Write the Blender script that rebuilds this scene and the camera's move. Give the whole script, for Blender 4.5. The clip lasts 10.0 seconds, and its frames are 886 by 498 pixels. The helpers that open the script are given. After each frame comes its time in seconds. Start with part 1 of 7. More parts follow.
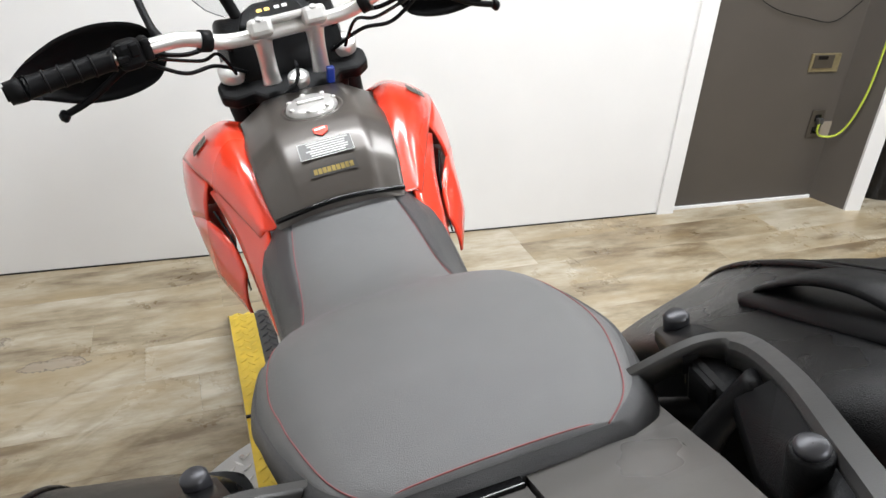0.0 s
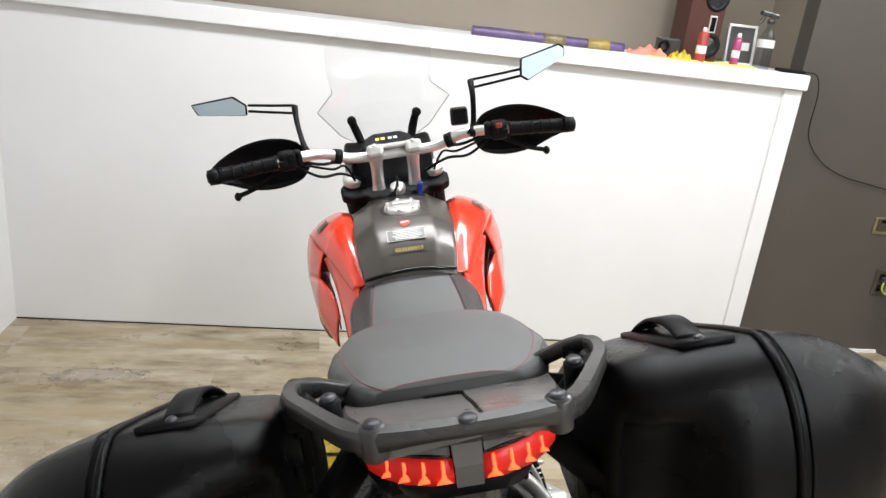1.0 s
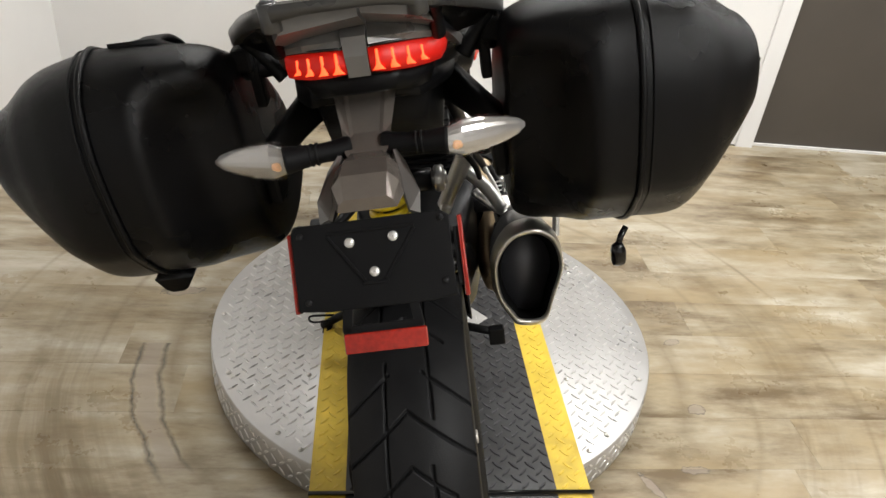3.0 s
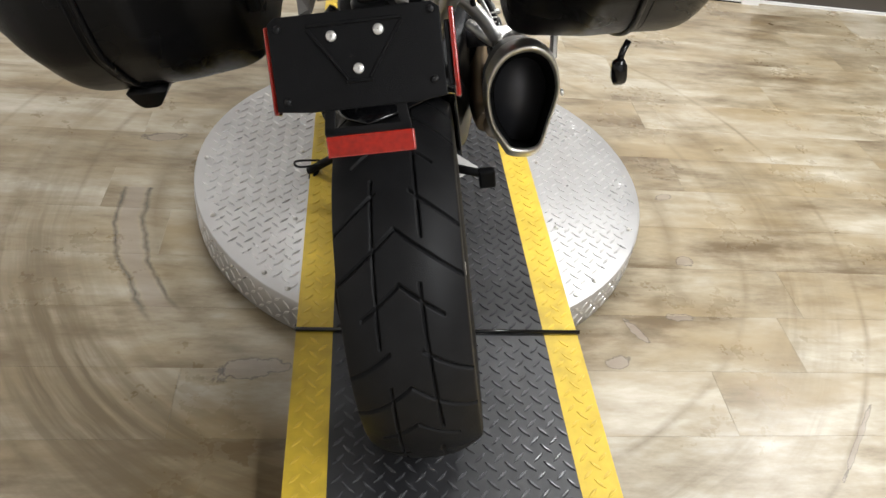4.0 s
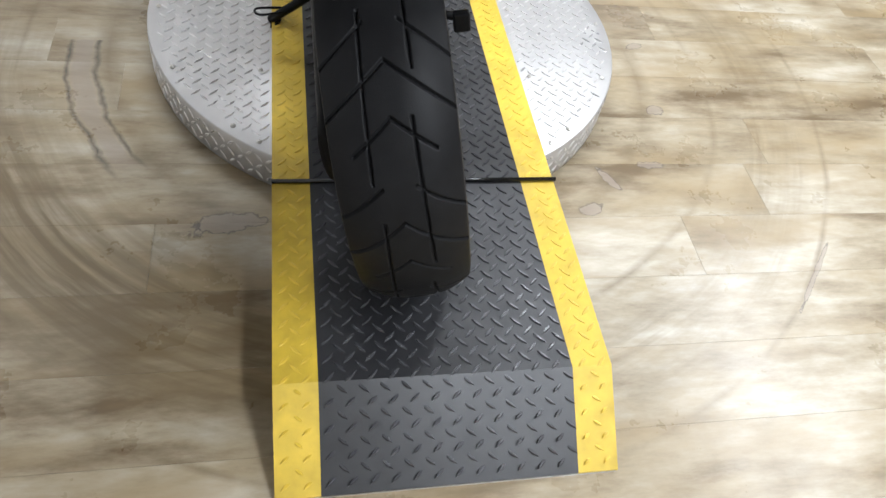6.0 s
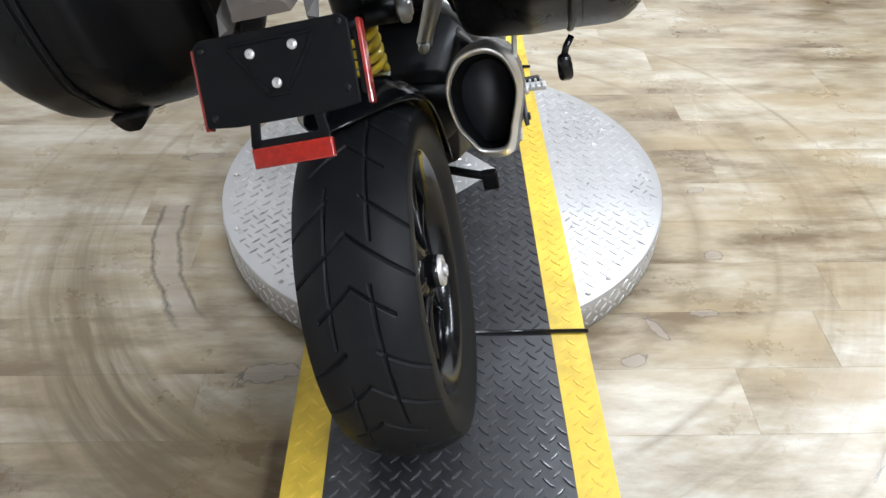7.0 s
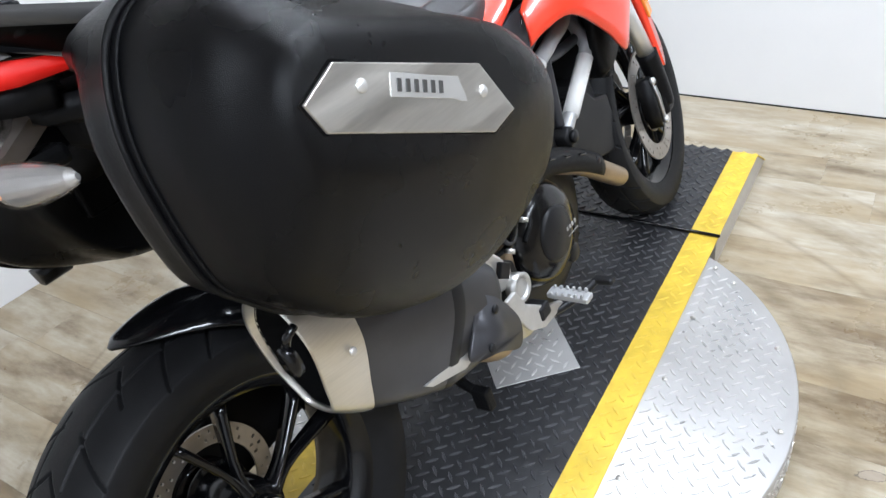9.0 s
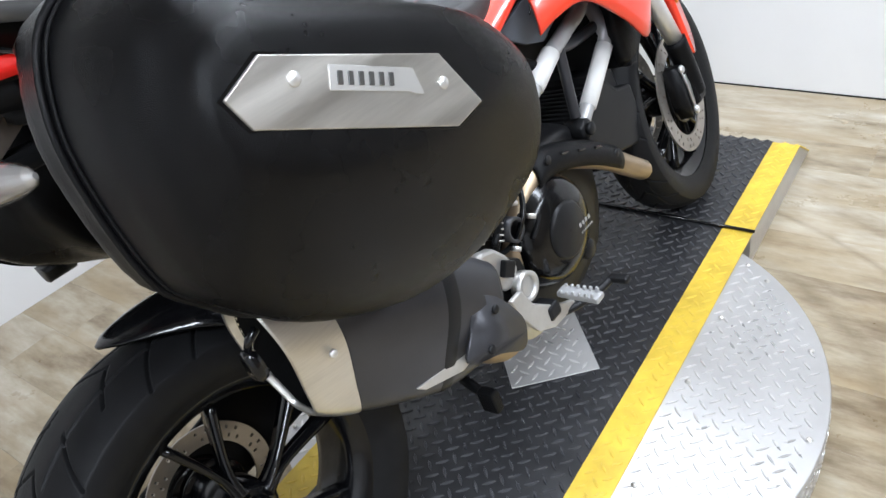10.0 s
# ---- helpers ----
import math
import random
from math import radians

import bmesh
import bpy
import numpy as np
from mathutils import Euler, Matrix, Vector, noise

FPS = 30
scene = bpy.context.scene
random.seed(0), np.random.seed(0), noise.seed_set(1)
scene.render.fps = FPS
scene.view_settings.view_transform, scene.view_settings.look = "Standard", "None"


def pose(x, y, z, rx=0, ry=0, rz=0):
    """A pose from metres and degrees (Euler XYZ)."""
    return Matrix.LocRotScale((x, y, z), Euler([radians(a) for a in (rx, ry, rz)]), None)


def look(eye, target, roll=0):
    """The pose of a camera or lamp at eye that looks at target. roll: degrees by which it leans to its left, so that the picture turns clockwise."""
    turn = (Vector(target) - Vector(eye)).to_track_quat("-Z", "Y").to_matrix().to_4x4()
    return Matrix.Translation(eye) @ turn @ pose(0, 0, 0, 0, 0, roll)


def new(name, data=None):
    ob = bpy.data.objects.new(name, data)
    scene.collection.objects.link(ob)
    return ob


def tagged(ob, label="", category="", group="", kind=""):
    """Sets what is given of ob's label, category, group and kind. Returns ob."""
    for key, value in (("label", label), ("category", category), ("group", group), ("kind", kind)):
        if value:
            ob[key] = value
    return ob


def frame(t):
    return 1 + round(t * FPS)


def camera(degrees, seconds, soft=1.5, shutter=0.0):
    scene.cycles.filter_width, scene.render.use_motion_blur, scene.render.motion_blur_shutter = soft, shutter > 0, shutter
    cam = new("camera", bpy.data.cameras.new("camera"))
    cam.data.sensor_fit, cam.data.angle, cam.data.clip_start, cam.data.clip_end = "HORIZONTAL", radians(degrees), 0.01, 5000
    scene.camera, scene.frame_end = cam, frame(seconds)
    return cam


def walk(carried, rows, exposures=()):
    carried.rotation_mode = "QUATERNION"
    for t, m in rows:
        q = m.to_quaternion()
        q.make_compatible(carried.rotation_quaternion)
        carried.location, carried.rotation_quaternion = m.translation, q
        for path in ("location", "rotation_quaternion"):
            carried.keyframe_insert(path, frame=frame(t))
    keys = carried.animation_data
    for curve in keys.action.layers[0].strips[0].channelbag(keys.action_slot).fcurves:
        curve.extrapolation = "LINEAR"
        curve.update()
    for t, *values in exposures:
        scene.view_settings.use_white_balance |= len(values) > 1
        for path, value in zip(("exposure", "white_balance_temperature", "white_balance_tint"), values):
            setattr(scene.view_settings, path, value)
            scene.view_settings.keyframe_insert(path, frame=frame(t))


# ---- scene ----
cam = camera(62.8, 10.0)
PATH = [
    (0, (-0.378, -0.286, 1.421), (0.260, 1.352, 0.467), 3.5),
    (0.3, (-0.372, -0.370, 1.449), (0.190, 1.353, 0.604), 2.5),
    (0.5, (-0.372, -0.462, 1.454), (0.158, 1.296, 0.663), 2.6),
    (0.6, (-0.380, -0.525, 1.463), (0.132, 1.246, 0.687), 3.8),
    (1, (-0.394, -0.736, 1.526), (-0.018, 1.112, 0.862), 6.5),
    (1.5, (-0.341, -0.881, 1.539), (-0.075, 1.005, 0.928), 6.4),
    (2, (-0.272, -0.982, 1.492), (-0.046, 0.842, 0.704), 7.1),
    (2.3, (-0.247, -1.010, 1.462), (-0.024, 0.774, 0.586), 6.9),
    (2.5, (-0.235, -1.013, 1.436), (-0.015, 0.734, 0.487), 6.3),
    (2.7, (-0.229, -1.016, 1.419), (-0.004, 0.701, 0.418), 6.2),
    (4, (-0.215, -1.037, 1.296), (0.058, 0.432, -0.034), 8.8),
    (4.5, (-0.195, -1.032, 1.279), (0.085, 0.296, -0.190), 10.1),
    (5, (-0.188, -1.059, 1.232), (0.100, 0.208, -0.289), 10.3),
    (5.2, (-0.195, -1.065, 1.227), (0.120, 0.174, -0.311), 10.5),
    (6.3, (-0.278, -1.063, 1.261), (0.149, 0.128, -0.288), 12.8),
    (6.5, (-0.273, -1.080, 1.269), (0.135, 0.133, -0.268), 8.8),
    (6.8, (-0.142, -1.087, 1.284), (0.078, 0.271, -0.167), -0.6),
    (7, (-0.024, -1.069, 1.318), (-0.001, 0.423, -0.013), 0.1),
    (7.5, (0.188, -1.018, 1.376), (-0.204, 0.535, 0.178), -2.3),
    (8, (0.335, -0.805, 1.359), (-0.226, 0.643, 0.099), -5.2),
    (8.5, (0.510, -0.636, 1.350), (-0.269, 0.769, 0.159), -10.2),
    (9, (0.646, -0.492, 1.343), (-0.330, 0.819, 0.190), -9.7),
    (9.5, (0.687, -0.430, 1.330), (-0.335, 0.843, 0.174), -9.8),
    (10, (0.697, -0.418, 1.314), (-0.395, 0.805, 0.169), -12.6),
]
walk(cam, [(t, look(eye, target, roll)) for t, eye, target, roll in PATH], [(0.0, 0.10, 6500, 10), (1.5, 0.10, 6600, 10), (2.5, 0.04, 7000, 10), (4.5, 0.20, 6500, 10), (6.5, 0.34, 6100, 10), (8.0, 0.25, 5850, 10), (10.0, 0.24, 5950, 10)])

# ---- light ----
world = bpy.data.worlds.new("world")
world.use_nodes = True
world.node_tree.nodes["Background"].inputs[0].default_value = (0.9, 0.95, 1.0, 1)
world.node_tree.nodes["Background"].inputs[1].default_value = 0.05
scene.world = world


def ceiling_lamp(x, y, z, sx, sy, watts, color):
    data = bpy.data.lights.new("ceiling_lamp_light", "AREA")
    data.shape, data.size, data.size_y, data.energy, data.color = "RECTANGLE", sx, sy, watts, color
    lamp = new("ceiling_lamp_light", data)
    lamp.matrix_world = pose(x, y, z)
    return lamp


COOL = (0.935, 0.985, 1.04)
LAMPS = [(0.25, 1.20, 2.62, 2.4, 0.32, 57), (2.55, 0.75, 2.62, 0.35, 1.8, 58), (1.05, -1.70, 2.62, 0.35, 1.6, 72)]
for lx, ly, lz, sx, sy, watts in LAMPS:
    ceiling_lamp(lx, ly, lz - 0.035, sx, sy, watts, COOL)


# ---- materials ----
def material(name, color, rough=0.5, metal=0.0, grain=40.0, vary=0.12, bump=0.0, bump_scale=300.0, coat=0.0, rough_vary=0.08, stretch=(1, 1, 1), shine=0.5):
    m = bpy.data.materials.new(name)
    m.use_nodes = True
    nt = m.node_tree
    n, l = nt.nodes, nt.links
    b = n["Principled BSDF"]
    b.inputs["Metallic"].default_value = metal
    b.inputs["Specular IOR Level"].default_value = shine
    if coat:
        b.inputs["Coat Weight"].default_value = coat
        b.inputs["Coat Roughness"].default_value = 0.05
    tc = n.new("ShaderNodeTexCoord")
    mp = n.new("ShaderNodeMapping")
    mp.inputs["Scale"].default_value = stretch
    l.new(tc.outputs["Object"], mp.inputs["Vector"])
    fine = n.new("ShaderNodeTexNoise")
    fine.inputs["Scale"].default_value, fine.inputs["Detail"].default_value = grain, 6
    l.new(mp.outputs[0], fine.inputs["Vector"])
    wide = n.new("ShaderNodeTexNoise")
    wide.inputs["Scale"].default_value, wide.inputs["Detail"].default_value = grain / 9, 4
    l.new(mp.outputs[0], wide.inputs["Vector"])
    add = n.new("ShaderNodeMath")
    add.operation = "ADD"
    l.new(fine.outputs[0], add.inputs[0])
    l.new(wide.outputs[0], add.inputs[1])
    ramp = n.new("ShaderNodeMapRange")
    ramp.inputs["From Min"].default_value, ramp.inputs["From Max"].default_value = 0.6, 1.4
    ramp.inputs["To Min"].default_value, ramp.inputs["To Max"].default_value = 1 - vary, 1 + vary
    l.new(add.outputs[0], ramp.inputs["Value"])
    mix = n.new("ShaderNodeVectorMath")
    mix.operation = "SCALE"
    mix.inputs[0].default_value = color
    l.new(ramp.outputs[0], mix.inputs["Scale"])
    l.new(mix.outputs[0], b.inputs["Base Color"])
    rr = n.new("ShaderNodeMapRange")
    rr.inputs["From Min"].default_value, rr.inputs["From Max"].default_value = 0.3, 0.7
    rr.inputs["To Min"].default_value, rr.inputs["To Max"].default_value = max(0.02, rough - rough_vary), min(1, rough + rough_vary)
    l.new(wide.outputs[0], rr.inputs["Value"])
    l.new(rr.outputs[0], b.inputs["Roughness"])
    if bump:
        tex = n.new("ShaderNodeTexNoise")
        tex.inputs["Scale"].default_value, tex.inputs["Detail"].default_value = bump_scale, 3
        l.new(mp.outputs[0], tex.inputs["Vector"])
        bp = n.new("ShaderNodeBump")
        bp.inputs["Strength"].default_value, bp.inputs["Distance"].default_value = bump, 0.002
        l.new(tex.outputs[0], bp.inputs["Height"])
        l.new(bp.outputs[0], b.inputs["Normal"])
    return m


def glass(name, color, rough=0.02, shine=0.03):
    """Clear sheet: mostly see-through, with gloss."""
    m = bpy.data.materials.new(name)
    m.use_nodes = True
    n, l = m.node_tree.nodes, m.node_tree.links
    n.remove(n["Principled BSDF"])
    see = n.new("ShaderNodeBsdfTransparent")
    see.inputs[0].default_value = (*color, 1)
    gloss = n.new("ShaderNodeBsdfGlossy")
    gloss.inputs["Roughness"].default_value = rough
    lw = n.new("ShaderNodeLayerWeight")
    lw.inputs["Blend"].default_value = 0.15
    fr = n.new("ShaderNodeMath")
    fr.operation, fr.inputs[1].default_value = "MULTIPLY_ADD", 0.25
    fr.inputs[2].default_value = shine
    l.new(lw.outputs["Facing"], fr.inputs[0])
    mx = n.new("ShaderNodeMixShader")
    l.new(fr.outputs[0], mx.inputs[0])
    l.new(see.outputs[0], mx.inputs[1])
    l.new(gloss.outputs[0], mx.inputs[2])
    l.new(mx.outputs[0], n["Material Output"].inputs[0])
    return m


def glow(name, color, strength):
    m = bpy.data.materials.new(name)
    m.use_nodes = True
    b = m.node_tree.nodes["Principled BSDF"]
    b.inputs["Base Color"].default_value = (*color, 1)
    b.inputs["Emission Color"].default_value = (*color, 1)
    b.inputs["Emission Strength"].default_value = strength
    return m


TC = (0.0, 0.61)  # centre of the turntable


def floor_material():
    m = bpy.data.materials.new("vinyl_plank")
    m.use_nodes = True
    n, l = m.node_tree.nodes, m.node_tree.links
    b = n["Principled BSDF"]
    tc, info, geo = n.new("ShaderNodeTexCoord"), n.new("ShaderNodeObjectInfo"), n.new("ShaderNodeNewGeometry")

    def math_node(op, a, c=None, clamp=False):
        q = n.new("ShaderNodeMath")
        q.operation, q.use_clamp = op, clamp
        for i, v in ((0, a), (1, c)):
            if v is None:
                continue
            if isinstance(v, (int, float)):
                q.inputs[i].default_value = v
            else:
                l.new(v, q.inputs[i])
        return q.outputs[0]

    def noise_node(vec, scale, detail=5, rough=0.55):
        q = n.new("ShaderNodeTexNoise")
        q.inputs["Scale"].default_value, q.inputs["Detail"].default_value, q.inputs["Roughness"].default_value = scale, detail, rough
        l.new(vec, q.inputs["Vector"])
        return q.outputs[0]

    off = n.new("ShaderNodeCombineXYZ")
    l.new(math_node("MULTIPLY", info.outputs["Random"], 37.0), off.inputs[0])
    l.new(math_node("MULTIPLY", info.outputs["Random"], 91.0), off.inputs[1])
    mv = n.new("ShaderNodeVectorMath")
    mv.operation = "ADD"
    l.new(tc.outputs["Object"], mv.inputs[0])
    l.new(off.outputs[0], mv.inputs[1])
    mp = n.new("ShaderNodeMapping")
    mp.inputs["Scale"].default_value = (1.0, 3.4, 1.0)
    l.new(mv.outputs[0], mp.inputs["Vector"])
    streak = noise_node(mp.outputs[0], 3.4, 7, 0.66)
    fine = noise_node(mp.outputs[0], 16, 4)
    ramp = n.new("ShaderNodeValToRGB")
    e = ramp.color_ramp.elements
    e[0].position, e[0].color = 0.28, (0.135, 0.095, 0.053, 1)
    e[1].position, e[1].color = 0.715, (0.470, 0.427, 0.348, 1)
    k = e.new(0.48)
    k.color = (0.308, 0.257, 0.176, 1)
    tone = math_node("ADD", streak, math_node("MULTIPLY", math_node("SUBTRACT", info.outputs["Random"], 0.5), 0.16))
    tone = math_node("ADD", tone, math_node("MULTIPLY", math_node("SUBTRACT", fine, 0.5), 0.09))
    tone = math_node("ADD", tone, math_node("MULTIPLY", math_node("SUBTRACT", noise_node(geo.outputs["Position"], 1.6, 4, 0.6), 0.54), 0.42))
    l.new(tone, ramp.inputs[0])
    # honey-brown blotches printed into the vinyl
    honey = n.new("ShaderNodeMix")
    honey.data_type = "RGBA"
    blotch = noise_node(mp.outputs[0], 1.5, 4, 0.6)
    l.new(math_node("MULTIPLY", math_node("MULTIPLY", math_node("SUBTRACT", blotch, 0.46), 5.0, True), 0.70), honey.inputs["Factor"])
    l.new(ramp.outputs[0], honey.inputs["A"])
    honey.inputs["B"].default_value = (0.300, 0.226, 0.126, 1)
    # worn rings left by tyres round the turntable, grey scuffs, and the bike's shadow painted in
    sub = n.new("ShaderNodeVectorMath")
    sub.operation = "SUBTRACT"
    l.new(geo.outputs["Position"], sub.inputs[0])
    sub.inputs[1].default_value = (TC[0], TC[1], 0)
    ln = n.new("ShaderNodeVectorMath")
    ln.operation = "LENGTH"
    l.new(sub.outputs[0], ln.inputs[0])
    wob = noise_node(geo.outputs["Position"], 1.3, 3)
    r = math_node("ADD", ln.outputs["Value"], math_node("MULTIPLY", math_node("SUBTRACT", wob, 0.5), 0.07))

    def band(centre, half):
        d = math_node("ABSOLUTE", math_node("SUBTRACT", r, centre))
        return math_node("SUBTRACT", 1.0, math_node("DIVIDE", d, half), True)

    patch = noise_node(geo.outputs["Position"], 3.0, 6, 0.7)
    patch_s = math_node("MULTIPLY", math_node("SUBTRACT", patch, 0.36), 4.0, True)
    # angle about the turntable, and streaks drawn out along the circles
    xyz = n.new("ShaderNodeSeparateXYZ")
    l.new(sub.outputs[0], xyz.inputs[0])
    angle = math_node("ARCTAN2", xyz.outputs[1], xyz.outputs[0])
    polar = n.new("ShaderNodeCombineXYZ")
    l.new(math_node("MULTIPLY", r, 34.0), polar.inputs[0])
    l.new(math_node("MULTIPLY", angle, 2.2), polar.inputs[1])
    swirl = math_node("MULTIPLY", math_node("SUBTRACT", noise_node(polar.outputs[0], 1.0, 4, 0.6), 0.34), 4.0, True)
    thin = math_node("MULTIPLY", math_node("MAXIMUM", band(0.727, 0.040), math_node("MAXIMUM", band(0.93, 0.015), band(1.25, 0.012))), math_node("MULTIPLY", patch_s, 0.6))
    wide_ring = math_node("MAXIMUM", band(1.065, 0.085), math_node("MULTIPLY", band(1.16, 0.05), 0.7))
    # south-west side darkened: tyre swirl together with the bike's soft shadow, put into the colour
    shadow_side = math_node("ADD", math_node("MULTIPLY", xyz.outputs[0], -0.55), math_node("MULTIPLY", xyz.outputs[1], -0.62))
    sector = math_node("MULTIPLY", math_node("SUBTRACT", shadow_side, 0.35), 1.6, True)
    shadow_smear = math_node("MULTIPLY", math_node("MULTIPLY", band(0.99, 0.24), sector), 1.5, True)
    rings = math_node("MAXIMUM", thin, math_node("MULTIPLY", math_node("MAXIMUM", math_node("MULTIPLY", math_node("MULTIPLY", wide_ring, patch_s), 0.95), shadow_smear), math_node("ADD", math_node("MULTIPLY", swirl, 0.72), math_node("MULTIPLY", sector, 0.55)), True))
    dark = n.new("ShaderNodeMix")
    dark.data_type = "RGBA"
    l.new(math_node("MULTIPLY", rings, 0.96), dark.inputs["Factor"])
    l.new(honey.outputs["Result"], dark.inputs["A"])
    dark.inputs["B"].default_value = (0.125, 0.090, 0.046, 1)
    scuff = noise_node(geo.outputs["Position"], 11.0, 8, 0.75)
    sc = math_node("MULTIPLY", math_node("SUBTRACT", scuff, 0.60), 7.0, True)
    near = math_node("SUBTRACT", 1.0, math_node("DIVIDE", math_node("SUBTRACT", ln.outputs["Value"], 0.6), 0.55), True)
    d2 = n.new("ShaderNodeMix")
    d2.data_type = "RGBA"
    l.new(math_node("MULTIPLY", math_node("MULTIPLY", sc, near), 0.5), d2.inputs["Factor"])
    l.new(dark.outputs["Result"], d2.inputs["A"])
    d2.inputs["B"].default_value = (0.24, 0.22, 0.19, 1)
    # peeled patches of the vinyl, each a rough ellipse with a dark torn rim
    tear = noise_node(geo.outputs["Position"], 24.0, 5, 0.65)
    marks, rims = None, None
    for px, py, rx, ry, turn in ((-0.412, -0.014, 0.085, 0.027, 10), (0.76, 0.665, 0.034, 0.012, 20), (0.728, 0.373, 0.026, 0.020, 0), (0.514, 0.112, 0.012, 0.050, 30), (0.644, 0.161, 0.034, 0.015, 0), (0.44, 0.012, 0.032, 0.018, 20), (0.946, -0.203, 0.115, 0.006, 48.6), (-0.76, 0.86, 0.06, 0.02, 10), (-0.82, 1.75, 0.10, 0.03, 0), (-1.15, 1.9, 0.16, 0.05, 5)):
        vm = n.new("ShaderNodeMapping")
        vm.vector_type = "TEXTURE"
        vm.inputs["Location"].default_value, vm.inputs["Rotation"].default_value, vm.inputs["Scale"].default_value = (px, py, 0), (0, 0, radians(turn)), (rx, ry, 1)
        l.new(geo.outputs["Position"], vm.inputs["Vector"])
        vl = n.new("ShaderNodeVectorMath")
        vl.operation = "LENGTH"
        l.new(vm.outputs[0], vl.inputs[0])
        d = math_node("ADD", vl.outputs["Value"], math_node("MULTIPLY", math_node("SUBTRACT", tear, 0.5), 2.1))
        inside = math_node("MULTIPLY", math_node("SUBTRACT", 1.0, d), 6.0, True)
        rim = math_node("SUBTRACT", 1.0, math_node("MULTIPLY", math_node("ABSOLUTE", math_node("SUBTRACT", d, 0.95)), 9.0), True)
        marks = inside if marks is None else math_node("MAXIMUM", marks, inside)
        rims = rim if rims is None else math_node("MAXIMUM", rims, rim)
    # long peeled channel beside the turntable
    lane = math_node("ABSOLUTE", math_node("SUBTRACT", math_node("ADD", ln.outputs["Value"], math_node("MULTIPLY", math_node("SUBTRACT", noise_node(geo.outputs["Position"], 7.0, 4), 0.5), 0.07)), 0.777))
    reach = math_node("MULTIPLY", math_node("SUBTRACT", 0.68, math_node("ADD", angle, math.pi)), 9.0, True)
    marks = math_node("MAXIMUM", marks, math_node("MULTIPLY", math_node("MULTIPLY", math_node("SUBTRACT", 0.034, lane), 60.0, True), reach))
    lane_rim = math_node("SUBTRACT", 1.0, math_node("MULTIPLY", math_node("ABSOLUTE", math_node("SUBTRACT", lane, 0.034)), 110.0), True)
    rims = math_node("MAXIMUM", rims, math_node("MULTIPLY", lane_rim, reach))
    d3 = n.new("ShaderNodeMix")
    d3.data_type = "RGBA"
    l.new(math_node("MULTIPLY", marks, 0.60), d3.inputs["Factor"])
    l.new(d2.outputs["Result"], d3.inputs["A"])
    d3.inputs["B"].default_value = (0.27, 0.225, 0.185, 1)
    d4 = n.new("ShaderNodeMix")
    d4.data_type = "RGBA"
    l.new(math_node("MULTIPLY", math_node("MULTIPLY", rims, tear), 1.7, True), d4.inputs["Factor"])
    l.new(d3.outputs["Result"], d4.inputs["A"])
    d4.inputs["B"].default_value = (0.085, 0.07, 0.055, 1)
    d2 = d4
    l.new(d2.outputs["Result"], b.inputs["Base Color"])
    rg = n.new("ShaderNodeMapRange")
    rg.inputs["From Min"].default_value, rg.inputs["From Max"].default_value = 0.3, 0.7
    rg.inputs["To Min"].default_value, rg.inputs["To Max"].default_value = 0.22, 0.40
    l.new(patch, rg.inputs["Value"])
    l.new(rg.outputs[0], b.inputs["Roughness"])
    bp = n.new("ShaderNodeBump")
    bp.inputs["Strength"].default_value, bp.inputs["Distance"].default_value = 0.25, 0.001
    l.new(fine, bp.inputs["Height"])
    l.new(bp.outputs[0], b.inputs["Normal"])
    return m


M_FLOOR = floor_material()
M_WALL = material("white_paint", (0.70, 0.694, 0.688), 0.55, grain=5, vary=0.03, bump=0.06, bump_scale=120)
M_GREY_WALL = material("taupe_paint", (0.066, 0.057, 0.049), 0.42, grain=4, vary=0.10, bump=0.08, bump_scale=150)
M_BEIGE = material("beige_paint", (0.235, 0.197, 0.155), 0.6, grain=4, vary=0.06, bump=0.08, bump_scale=150)
M_CEIL = material("ceiling_paint", (0.52, 0.51, 0.50), 0.8, grain=6, vary=0.03)
M_RUBBER_MAT = material("black_rubber_mat", (0.018, 0.018, 0.0195), 0.37, grain=25, vary=0.35, bump=0.15, bump_scale=500, shine=0.55)
M_YELLOW = material("yellow_rubber", (0.57, 0.395, 0.035), 0.5, grain=22, vary=0.36, bump=0.12, bump_scale=400)
# lug rubber lighter than the mat: the shine on the lug tops put into the colour
M_MAT_LUG = material("highlit_rubber_lug", (0.058, 0.058, 0.062), 0.26, grain=60, vary=0.40, shine=0.6)
# brighter copy of the plate's aluminium, glints on the lugs painted in
M_ALU_LUG = material("highlit_aluminium_lug", (0.68, 0.67, 0.655), 0.30, 0.7, grain=60, vary=0.10)
# slightly lighter and smoother than the border's yellow
M_YELLOW_LUG = material("lighter_yellow_lug", (0.62, 0.43, 0.045), 0.42, grain=60, vary=0.2)
M_ALU_PLATE = material("aluminium_plate", (0.49, 0.48, 0.47), 0.44, 0.65, grain=14, vary=0.12, bump=0.1, bump_scale=260)
M_DARK_METAL = material("dark_metal", (0.016, 0.016, 0.017), 0.40, 0.4, grain=30, vary=0.2, shine=0.25)
M_BLACK = material("black_plastic", (0.0055, 0.0055, 0.006), 0.42, grain=60, vary=0.2, bump=0.25, bump_scale=900, shine=0.11)
M_CASE = material("pannier_fabric", (0.0032, 0.0032, 0.0036), 0.30, grain=70, vary=0.22, bump=0.30, bump_scale=1100, shine=0.15)
M_GLOSS_BLACK = material("gloss_black", (0.003, 0.003, 0.0035), 0.18, grain=30, vary=0.2, coat=0.15, shine=0.3)
